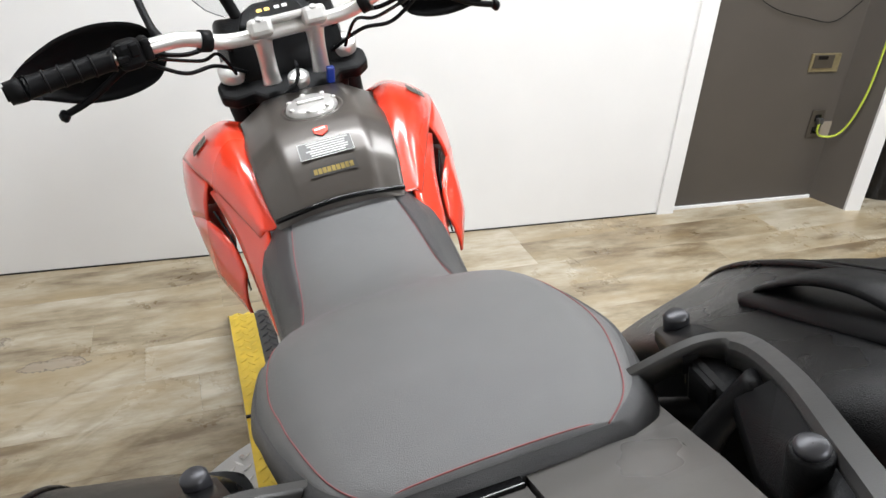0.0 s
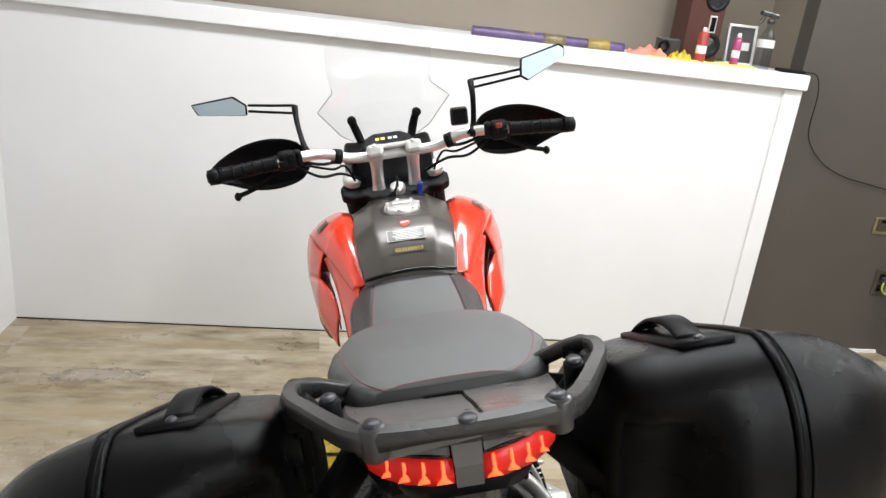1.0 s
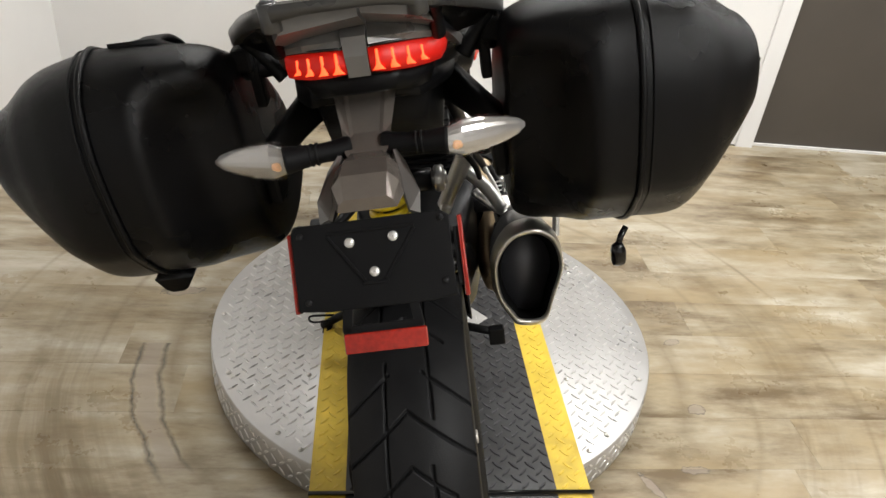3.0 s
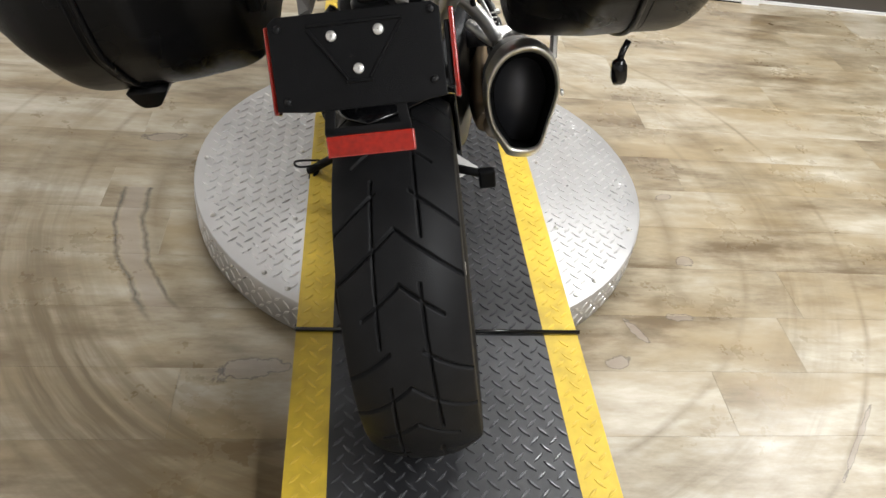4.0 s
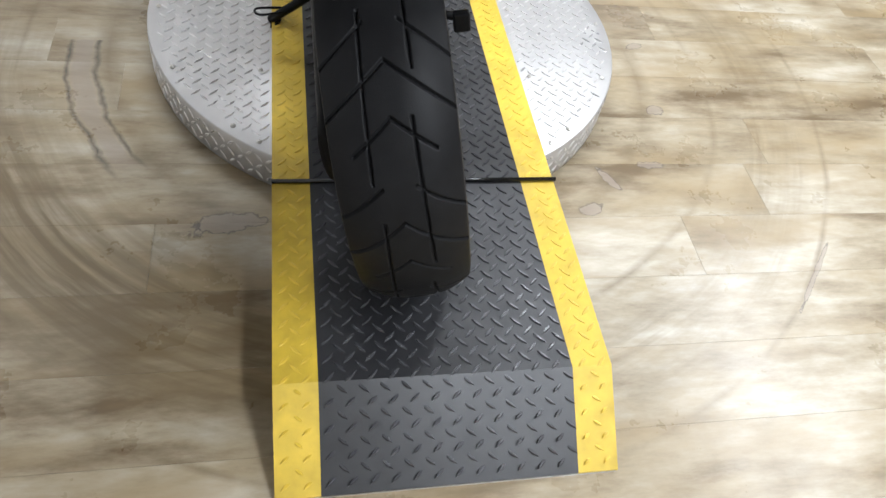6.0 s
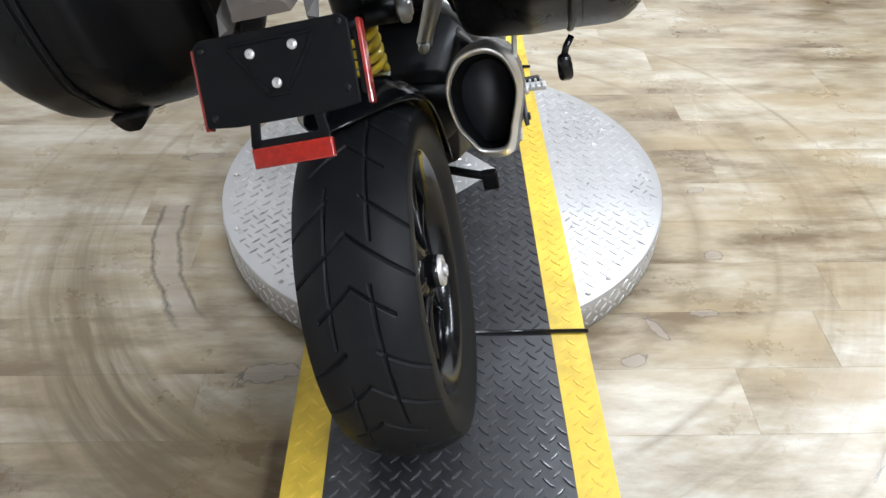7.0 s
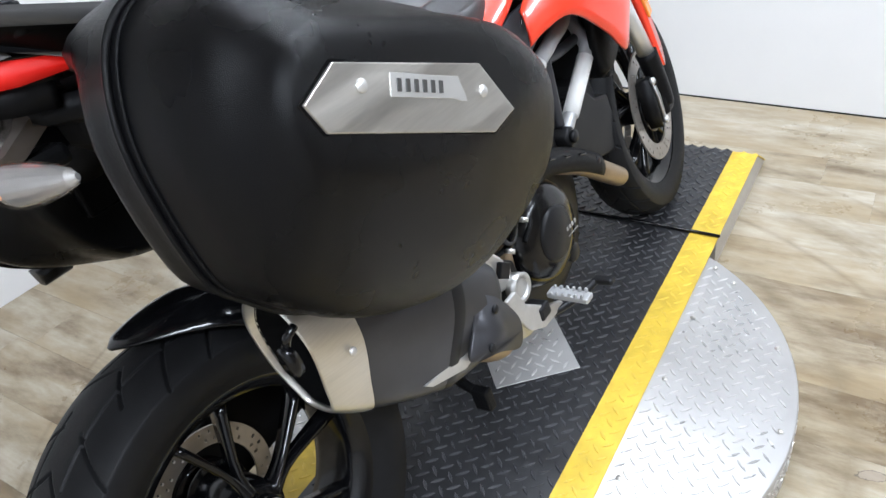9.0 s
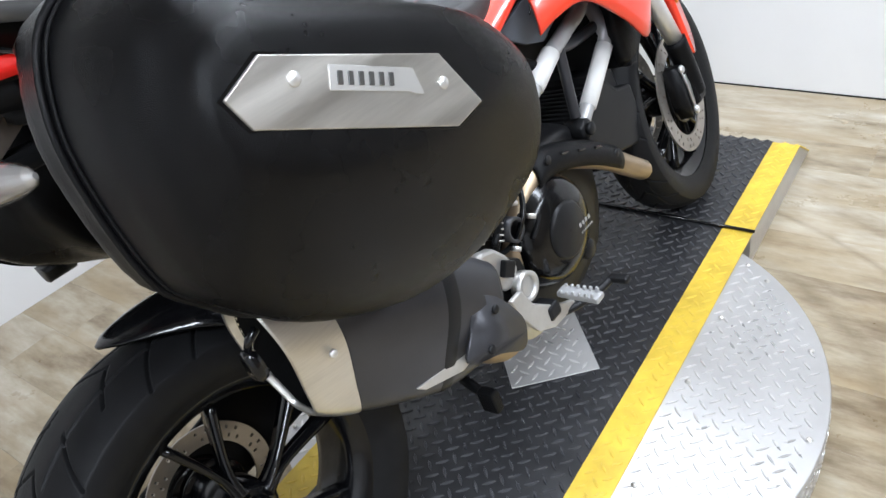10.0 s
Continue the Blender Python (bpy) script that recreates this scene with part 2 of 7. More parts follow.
M_GREY_PLASTIC = material("grey_plastic", (0.046, 0.045, 0.044), 0.32, 0.15, grain=60, vary=0.08, bump=0.06, bump_scale=900)
M_HANGER = material("bronze_grey_plastic", (0.150, 0.130, 0.115), 0.22, 0.45, grain=60, vary=0.10, bump=0.05, bump_scale=900)
# near-black without shine: the darkness inside the muffler's mouth as a colour
M_CAVITY_SHADE = material("cavity_shade", (0.004, 0.004, 0.004), 0.9, grain=60, vary=0.3, shine=0.05)
M_TYRE = material("tyre_rubber", (0.0085, 0.0085, 0.009), 0.50, grain=45, vary=0.3, bump=0.2, bump_scale=600, shine=0.13)
M_SEAT = material("grey_vinyl", (0.115, 0.114, 0.114), 0.44, grain=40, vary=0.06, bump=0.35, bump_scale=1300)
M_SEAT_SIDE = material("black_vinyl", (0.032, 0.032, 0.033), 0.40, grain=40, vary=0.1, bump=0.35, bump_scale=1300)
M_RED = material("red_paint", (0.80, 0.046, 0.016), 0.24, grain=6, vary=0.03, coat=0.8)
M_STITCH = material("red_thread", (0.22, 0.06, 0.06), 0.6, grain=300, vary=0.3)
M_TANK = material("tank_grey", (0.082, 0.072, 0.064), 0.36, 0.35, grain=30, vary=0.06, coat=0.15)
M_SILVER = material("silver_metal", (0.70, 0.69, 0.67), 0.38, 0.75, grain=50, vary=0.06)
M_BRUSHED = material("brushed_metal", (0.64, 0.62, 0.58), 0.36, 0.95, grain=30, vary=0.1, stretch=(1, 1, 12), bump=0.05, bump_scale=200)
M_CAST = material("cast_alloy", (0.55, 0.54, 0.52), 0.40, 0.7, grain=60, vary=0.12, bump=0.15, bump_scale=500)
M_DISC = material("brake_steel", (0.34, 0.31, 0.275), 0.36, 0.8, grain=40, vary=0.15)
M_CAP = material("satin_cap", (0.66, 0.65, 0.63), 0.42, 0.7, grain=50, vary=0.08)
M_BRIGHT = material("bright_reflector", (0.50, 0.49, 0.48), 0.20, 0.65, grain=120, vary=0.08)
M_SLATE = material("slate_plastic", (0.045, 0.050, 0.060), 0.40, grain=50, vary=0.08, bump=0.06, bump_scale=900)
M_TAIL_GREY = material("pale_grey_plastic", (0.125, 0.119, 0.113), 0.32, 0.15, grain=60, vary=0.08, bump=0.05, bump_scale=900)
M_LABEL = material("grey_green_label", (0.16, 0.165, 0.14), 0.45, grain=80, vary=0.2)
M_FRAME = material("frame_grey", (0.42, 0.42, 0.42), 0.35, 0.4, grain=40, vary=0.06)
M_MUFFLER = material("muffler_satin", (0.048, 0.048, 0.053), 0.38, 0.5, grain=20, vary=0.15)
M_BRONZE = material("heated_steel", (0.38, 0.295, 0.20), 0.38, 0.9, grain=14, vary=0.25)
M_SPRING = material("yellow_spring", (0.72, 0.52, 0.02), 0.35, grain=30, vary=0.1, coat=0.3)
M_AMBER = material("amber_plastic", (0.75, 0.22, 0.02), 0.25, grain=80, vary=0.15, coat=0.5)
M_BULB = material("amber_bulb", (0.82, 0.47, 0.27), 0.3, grain=200, vary=0.3, coat=0.3)
M_RED_REFLECTOR = material("red_reflector", (0.25, 0.010, 0.005), 0.16, grain=160, vary=0.4, coat=0.8)
M_WHITE_PLASTIC = material("white_plastic", (0.75, 0.74, 0.72), 0.35, grain=40, vary=0.05)
M_PRINT = material("white_print", (0.62, 0.62, 0.60), 0.5, grain=90, vary=0.1)
M_STICKER = material("black_sticker", (0.05, 0.048, 0.045), 0.35, grain=80, vary=0.1)
M_YELLOW_STICKER = material("ochre_sticker", (0.26, 0.19, 0.05), 0.4, grain=120, vary=0.5)
M_BLUE = material("blue_plastic", (0.02, 0.05, 0.35), 0.35, grain=60, vary=0.1)
M_WOOD = material("dark_red_wood", (0.07, 0.022, 0.016), 0.4, grain=20, vary=0.25, stretch=(1, 1, 0.2))
# blue tint stands in for the pale bluish light the mirrors reflect
M_MIRROR = material("mirror_glass", (0.74, 0.90, 1.0), 0.03, 1.0, grain=5, vary=0.01, rough_vary=0.01)
M_CLEAR = glass("clear_screen", (0.975, 0.98, 0.985), 0.03)
M_LENS = glass("clear_lens", (0.985, 0.98, 0.975), 0.04)
M_TAIL = glow("tail_light_red", (0.50, 0.007, 0.003), 0.34)
M_TAIL_HOT = glow("tail_light_spot", (1.0, 0.10, 0.03), 2.0)
M_LAMP = glow("lamp_panel", (1.0, 0.97, 0.92), 6.0)
M_DISPLAY = glow("display_amber", (0.8, 0.55, 0.1), 0.8)
M_PINK = material("salmon_cloth", (0.85, 0.22, 0.16), 0.8, grain=60, vary=0.15, bump=0.3, bump_scale=200)
M_LIME = material("lime_cloth", (0.75, 0.68, 0.12), 0.8, grain=60, vary=0.15, bump=0.3, bump_scale=200)
M_PURPLE = material("purple_print", (0.095, 0.060, 0.150), 0.35, grain=30, vary=0.5)
M_CAN_RED = material("red_can", (0.34, 0.04, 0.03), 0.3, grain=40, vary=0.2, coat=0.3)
M_CAN_PINK = material("magenta_can", (0.34, 0.04, 0.14), 0.3, grain=40, vary=0.1, coat=0.3)
M_BOTTLE = glass("clear_bottle", (0.80, 0.84, 0.88), 0.08)
M_CORD_GREEN = material("green_cord", (0.42, 0.50, 0.05), 0.45, grain=60, vary=0.1)
M_OUTLET = material("brown_plastic", (0.045, 0.037, 0.028), 0.4, grain=60, vary=0.15)
M_BRASS_PLATE = material("aged_plate", (0.22, 0.18, 0.10), 0.4, 0.4, grain=40, vary=0.35)


# ---- mesh tools ----
def V(*a):
    return Vector(a)


def spline(pts, count, closed=False):
    """Catmull-Rom points through pts."""
    p = np.array(pts, float)
    n = len(p)
    segs = n if closed else n - 1
    t = np.linspace(0, segs, count, endpoint=not closed)
    i = np.minimum(t.astype(int), segs - 1)
    f = (t - i)[:, None]
    at = (lambda k: p[k % n]) if closed else (lambda k: p[np.clip(k, 0, n - 1)])
    a, b, c, d = at(i - 1), at(i), at(i + 1), at(i + 2)
    return 0.5 * (2 * b + (c - a) * f + (2 * a - 5 * b + 4 * c - d) * f ** 2 + (3 * b - a - 3 * c + d) * f ** 3)


def grid_mesh(rings, closed=True, cap_start=True, cap_end=True, wrap=False, smooth=True):
    """rings: array (rows, cols, 3), joined row by row."""
    rings = np.asarray(rings, float)
    rows, cols = rings.shape[:2]
    bm = bmesh.new()
    v = [[bm.verts.new(q) for q in row] for row in rings]
    for a in range(rows if wrap else rows - 1):
        for c in range(cols if closed else cols - 1):
            d = (c + 1) % cols
            e = (a + 1) % rows
            bm.faces.new((v[a][c], v[a][d], v[e][d], v[e][c]))
    if closed and not wrap:
        if cap_start:
            bm.faces.new(list(reversed(v[0])))
        if cap_end:
            bm.faces.new(v[-1])
    for f in bm.faces:
        f.smooth = smooth
    bmesh.ops.recalc_face_normals(bm, faces=bm.faces[:])
    return bm


def loft(rings, along=0, around=0, closed=True, caps=True):
    """Smooth skin through a few rings of equal point count."""
    r = np.array(rings, float)
    if around:
        r = np.stack([spline(q, around, closed) for q in r])
    if along:
        r = np.stack([spline(r[:, c], along) for c in range(r.shape[1])], axis=1)
    return grid_mesh(r, closed, caps, caps)


def tube(pts, radius, seg=10, count=0, caps=True):
    """Round bar along pts; radius a number or one for each point."""
    p = np.array(pts, float)
    rad = np.full(len(p), radius, float) if np.isscalar(radius) else np.array(radius, float)
    if count:
        rad = spline(np.stack([rad, rad], 1), count)[:, 0]
        p = spline(p, count)
    tang = np.gradient(p, axis=0)
    tang /= np.linalg.norm(tang, axis=1)[:, None]
    side = np.cross(tang[0], (0.31, 0.2, 0.93) if abs(tang[0][2]) < 0.9 else (1, 0, 0))
    rings = []
    for q, t, r in zip(p, tang, rad):
        side = side - t * (side @ t)
        side /= np.linalg.norm(side)
        up = np.cross(t, side)
        a = np.linspace(0, 2 * np.pi, seg, endpoint=False)
        rings.append(q + r * (np.cos(a)[:, None] * side + np.sin(a)[:, None] * up))
    return grid_mesh(rings, True, caps, caps)


def box(centre, size, turn=(0, 0, 0), bevel=0.004, seg=2, smooth=False):
    bm = bmesh.new()
    bmesh.ops.create_cube(bm, size=1)
    bmesh.ops.scale(bm, vec=size, verts=bm.verts[:])
    if bevel:
        bmesh.ops.bevel(bm, geom=bm.edges[:], offset=min(bevel, 0.45 * min(size)), segments=seg, affect="EDGES", profile=0.5)
    bm.transform(pose(*centre, *turn))
    for f in bm.faces:
        f.smooth = smooth
    return bm


def revolve(profile, seg=48, m=None, closed=True):
    """profile: (radius, offset along the x axis) pairs, turned about x. closed: the profile is a loop."""
    pr = np.array(profile, float)
    a = np.linspace(0, 2 * np.pi, seg, endpoint=False)
    rings = np.stack([np.stack([pr[:, 1], pr[:, 0] * np.cos(t), pr[:, 0] * np.sin(t)], 1) for t in a])
    bm = grid_mesh(rings, closed, False, False, wrap=True)
    if m is not None:
        bm.transform(m)
    return bm


def disc_solid(radius, depth, m, seg=32, bevel=0.15):
    """Short round solid along x, rounded at the rims."""
    b = bevel * min(radius, depth)
    pr = [(0.0005, -depth / 2), (radius - b, -depth / 2), (radius, -depth / 2 + b), (radius, depth / 2 - b), (radius - b, depth / 2), (0.0005, depth / 2)]
    return revolve(pr, seg, m, closed=False)


def prism(outline, depth, m, bevel=0.002, smooth=False):
    """Flat outline in its own xy plane, depth along z from 0, placed by m."""
    bm = bmesh.new()
    vs = [bm.verts.new((x, y, 0)) for x, y in outline]
    f = bm.faces.new(vs)
    r = bmesh.ops.extrude_face_region(bm, geom=[f])
    bmesh.ops.translate(bm, vec=(0, 0, depth), verts=[q for q in r["geom"] if isinstance(q, bmesh.types.BMVert)])
    bmesh.ops.recalc_face_normals(bm, faces=bm.faces[:])
    if bevel:
        bmesh.ops.bevel(bm, geom=bm.edges[:], offset=bevel, segments=2, affect="EDGES", profile=0.5)
    bm.transform(m)
    for q in bm.faces:
        q.smooth = smooth
    return bm


def merged(*parts):
    """One bmesh out of several."""
    out = bmesh.new()
    for p in parts:
        me = bpy.data.meshes.new("tmp")
        p.to_mesh(me)
        p.free()
        out.from_mesh(me)
        bpy.data.meshes.remove(me)
    return out


def mesh_of(name, bm, mat):
    me = bpy.data.meshes.new(name)
    bm.to_mesh(me)
    bm.free()
    me.materials.append(mat)
    return me


def part(name, bm, mat, parent, label="", m=None):
    if m is not None:
        bm.transform(m)
    ob = new(name, mesh_of(name, bm, mat))
    ob.parent = parent
    return tagged(ob, label)


def thing(name, bm, mat, label, category, group="", kind="", m=None):
    ob = new(name, mesh_of(name, bm, mat))
    if m is not None:
        ob.matrix_world = m
    return tagged(ob, label, category, group, kind)


def empty(name, label, category, m, group=""):
    ob = new(name)
    ob.matrix_world = m
    return tagged(ob, label, category, group)


def flip(bm):
    bm.transform(Matrix.Diagonal((-1, 1, 1, 1)))
    bmesh.ops.reverse_faces(bm, faces=bm.faces[:])
    return bm


def both(make):
    """The same part for the right and, mirrored, for the left."""
    return [(1, make()), (-1, flip(make()))]


def frame_at(origin, zdir, xdir):
    z = Vector(zdir).normalized()
    x = (Vector(xdir) - z * Vector(xdir).dot(z)).normalized()
    y = z.cross(x)
    return Matrix(((x[0], y[0], z[0], origin[0]), (x[1], y[1], z[1], origin[1]), (x[2], y[2], z[2], origin[2]), (0, 0, 0, 1)))


# ---- room ----
WALL_H = 2.66
BW0, BW1 = V(-1.605, 2.375, 0), V(1.745, 2.235, 0)  # foot of the white partition
bdir = (BW1 - BW0).normalized()
bnorm = V(-bdir.y, bdir.x, 0)  # away from the camera
WALL_TURN = math.degrees(math.atan2(bdir.y, bdir.x))


def wall_between(name, a, b, z0, z1, thick, mat, label, category="wall"):
    """Wall whose face runs from a to b; its thickness lies to the left of that way."""
    a, b = Vector(a), Vector(b)
    d = (b - a).normalized()
    nrm = V(-d.y, d.x, 0)
    ring = [a, b, b + nrm * thick, a + nrm * thick]
    bm = grid_mesh([[(p.x, p.y, z) for p in ring] for z in (z0, z1)], True, True, True, smooth=False)
    return thing(name, bm, mat, label, category, kind="structure")


LEDGE = 1.352
north = wall_between("wall_north", BW0, BW1, 0, LEDGE - 0.066, 0.10, M_WALL, "white painted half-height partition wall", "wall")
RISE = 0.038  # the partition is a little taller at its west end
for v in north.data.vertices:
    if v.co.z > 1 and v.co.x < 0:
        v.co.z += RISE
# cap of the partition: a thick white board that reaches back to the alcove's wall
cap0, cap1 = BW0 - bnorm * 0.034, BW1 - bnorm * 0.034 + bdir * 0.008
ring = [cap0, cap1, cap1 + bnorm * 0.46, cap0 + bnorm * 0.46]
ledge = grid_mesh([[(p.x, p.y, z + (RISE if p.x < 0 else 0.0)) for p in ring] for z in (LEDGE - 0.066, LEDGE)], True, True, True, smooth=False)
bmesh.ops.bevel(ledge, geom=ledge.edges[:], offset=0.004, segments=2, affect="EDGES")
thing("ledge", ledge, M_WALL, "white painted board capping the half-height wall", "ledge", kind="structure")
# upright board at the partition's end
post0 = BW1 - bdir * 0.085
wall_between("trim_1", post0 - bnorm * 0.012, BW1 - bnorm * 0.012, 0, LEDGE - 0.068, 0.0118, M_WALL, "white upright board at the end of the half wall", "trim")
wall_between("baseboard", BW0 - bnorm * 0.002, post0 - bnorm * 0.002, 0.0, 0.006, 0.002, M_DARK_METAL, "thin dark gap at the foot of the white wall", "baseboard")
# beige wall behind the ledge
AB0, AB1 = BW0 + bnorm * 0.44 - bdir * 0.3, BW1 + bnorm * 0.44 + bdir * 0.03
wall_between("wall_alcove", AB0, AB1, 0, WALL_H, 0.1, M_BEIGE, "plain beige painted wall behind the ledge", "wall")
GW1 = V(2.560, 2.200, 0)
wall_between("wall_alcove_side", AB1, BW1 + bnorm * 0.03 + bdir * 0.03, 0, WALL_H, 0.10, M_BEIGE, "beige painted return wall beside the ledge", "wall")
wall_between("wall_east_panel", BW1 + bnorm * 0.03 + bdir * 0.001, GW1 + bnorm * 0.03, 0, WALL_H, 0.10, M_GREY_WALL, "taupe painted wall with outlets and a hanging cord", "wall")
wall_between("trim_2", BW1 + bnorm * 0.018 + bdir * 0.004, GW1 + bnorm * 0.018, 0.0, 0.013, 0.0115, M_WALL, "white strip along the foot of the taupe wall", "trim")
GR = V(2.620, 2.060, 0)
wall_between("wall_return", GW1 + bnorm * 0.03, GR, 0, WALL_H, 0.10, M_GREY_WALL, "taupe painted return of the wall by the doorway", "wall")
wall_between("door_casing_1", GR + V(0, -0.012, 0), GR + V(0.078, -0.030, 0), 0, WALL_H - 0.4, 0.05, M_WALL, "white painted doorway casing", "trim")
wall_between("wall_east_far", GR + V(0.08, 0.5, 0), GR + V(1.6, 0.5, 0), 0, WALL_H, 0.1, M_GREY_WALL, "taupe painted wall beyond the doorway", "wall")
wall_between("wall_west", V(-1.93, -3.0, 0), BW0, 0, WALL_H, 0.1, M_WALL, "white painted side wall", "wall")
wall_between("wall_east", V(4.3, 2.7, 0), V(4.3, -3.1, 0), 0, WALL_H, 0.1, M_BEIGE, "beige painted side wall", "wall")
# unseen wall, added in white as a reflector for the tail and mirrors
wall_between("wall_south", V(4.4, -3.0, 0), V(-2.1, -3.0, 0), 0, WALL_H, 0.1, M_WALL, "unseen rear wall, made white to bounce light forward", "wall")
thing("ceiling", box((1.15, 0, WALL_H + 0.05), (6.8, 6.4, 0.1), bevel=0), M_CEIL, "plain white ceiling", "ceiling", kind="structure")
thing("floor", box((1.15, 0, -0.06), (6.5, 6.1, 0.108), bevel=0), M_DARK_METAL, "dark underfloor below the vinyl planks", "floor", kind="structure")
FLOOR = bpy.data.objects["floor"]
for lx, ly, lz, sx, sy, watts in LAMPS:
    lamp = empty("ceiling_light", "white flush ceiling light with a bright panel", "ceiling light", pose(lx, ly, lz), "ceiling lights")
    part("housing", box((0, 0, 0.017), (sx + 0.06, sy + 0.06, 0.04), bevel=0.006), M_WHITE_PLASTIC, lamp)
    part("diffuser", box((0, 0, -0.012), (sx, sy, 0.016), bevel=0.003), M_LAMP, lamp)


# ---- turntable and runway ----
MAT_Z, DISC_Z, R_DISC = 0.113, 0.108, 0.61


LUG_RIM = ((-1, 0), (-0.35, -1), (0.35, -1), (1, 0), (0.35, 1), (-0.35, 1))
LUG_POINTS = [(u, w, 0) for u, w in LUG_RIM] + [(u * 0.80, w * 0.55, 1) for u, w in LUG_RIM]


def lug(cx, cy, z, ang, length=0.026, width=0.0075, high=0.0022):
    """One raised lozenge of tread plate: corner and crown points."""
    c, s = math.cos(ang), math.sin(ang)
    out = []
    for u, w, h in LUG_POINTS:
        x, y = u * length / 2, w * width / 2
        out.append((cx + c * x - s * y, cy + s * x + c * y, z + h * high))
    return out


LUG_FACES = tuple((k, (k + 1) % 6, 6 + (k + 1) % 6, 6 + k) for k in range(6)) + ((6, 7, 8, 9, 10, 11),)


def lug_field(inside, x0, x1, y0, y1, pitch, height, length, width, base=0.0, high=0.0022):
    """Tread-plate lugs in a herringbone over a rectangle, where inside(x, y) holds; height(y) gives the surface."""
    verts, faces = [], []
    a = pitch / math.sqrt(2)
    reach = int(((x1 - x0) + (y1 - y0)) / a) + 2
    for i in range(reach):
        for j in range(-reach, reach):
            x, y = x0 + (i + j) * a, y0 + (i - j) * a
            if not (x0 <= x <= x1 and y0 <= y <= y1 and inside(x, y)):
                continue
            k = len(verts)
            verts += lug(x, y, height(y) + base, math.radians(45 if (i + j) % 2 else -45), length, width, high)
            faces += [tuple(k + q for q in f) for f in LUG_FACES]
    return verts, faces


def add_field(bm, field):
    vs = [bm.verts.new(q) for q in field[0]]
    for f in field[1]:
        bm.faces.new([vs[i] for i in f]).material_index = 1
    return bm


def strip(x0, x1, ys, zs, thick):
    """Sheet that follows a profile along y."""
    rows = [[(x0, y, z), (x1, y, z), (x1, y, z - thick), (x0, y, z - thick)] for y, z in zip(ys, zs)]
    return grid_mesh(rows, True, True, True, smooth=False)


disc = empty("turntable", "round turntable of bright aluminium tread plate", "turntable", pose(TC[0], TC[1], 0))
top = revolve([(0.001, 0.0), (R_DISC - 0.003, 0.0), (R_DISC, -0.003), (R_DISC, -0.096), (R_DISC - 0.01, -0.096)], 128, pose(0, 0, DISC_Z, 0, -90, 0), closed=False)
add_field(top, lug_field(lambda x, y: 0.31 < abs(x) and math.hypot(x, y) < R_DISC - 0.02, -R_DISC, R_DISC, -R_DISC, R_DISC, 0.0270, lambda y: DISC_Z, 0.030, 0.0060, high=0.0018))
part("tread_plate", top, M_ALU_PLATE, disc).data.materials.append(M_ALU_LUG)
# lugs round the skirt
vs, fs = [], []
for k in range(150):
    for row in range(3):
        a = 2 * math.pi * (k + 0.5) / 150
        c, s = math.cos(a), math.sin(a)
        i0 = len(vs)
        for x, y, z in lug(0, 0.03 + 0.027 * row, 0, math.radians(45 if (k + row) % 2 else -45), 0.026, 0.007, 0.0018):
            vs.append(((R_DISC + z) * c - x * s, (R_DISC + z) * s + x * c, y))
        fs += [tuple(i0 + q for q in f) for f in LUG_FACES]
skirt = bmesh.new()
add_field(skirt, (vs, fs))
part("skirt_band", skirt, M_ALU_PLATE, disc).data.materials.append(M_ALU_LUG)
part("base", revolve([(0.001, 0.0), (0.55, 0.0), (0.55, 0.02), (0.001, 0.02)], 64, pose(0, 0, 0, 0, -90, 0), closed=False), M_DARK_METAL, disc)
bolt_mesh = mesh_of("bolt", merged(disc_solid(0.0064, 0.004, pose(0, 0, 0.002, 0, 90, 0), 14, 0.3), disc_solid(0.004, 0.0025, pose(0, 0, 0.0045, 0, 90, 0), 6, 0.1)), M_BRUSHED)
spots = [(sx * 0.335, dy) for sx in (-1, 1) for dy in (-0.485, -0.24, 0.05, 0.27, 0.48)]
spots += [(0.585 * math.cos(math.radians(a)), 0.585 * math.sin(math.radians(a))) for a in (-48, -24, 0, 24, 48, 132, 156, 180, 204, 228)]
for x, y in spots:
    bolt = new("bolt", bolt_mesh)
    bolt.parent, bolt.location = disc, (x, y, DISC_Z)

HALF, IN = 0.308, 0.231
RAMPS = {
    "rear": ([-0.628, -0.467, -0.002], [0.010, MAT_Z, MAT_Z]),
    "centre": ([0.002, 1.218], [MAT_Z, MAT_Z]),
    "front": ([1.222, 1.705, 1.865], [MAT_Z, MAT_Z, 0.010]),
}
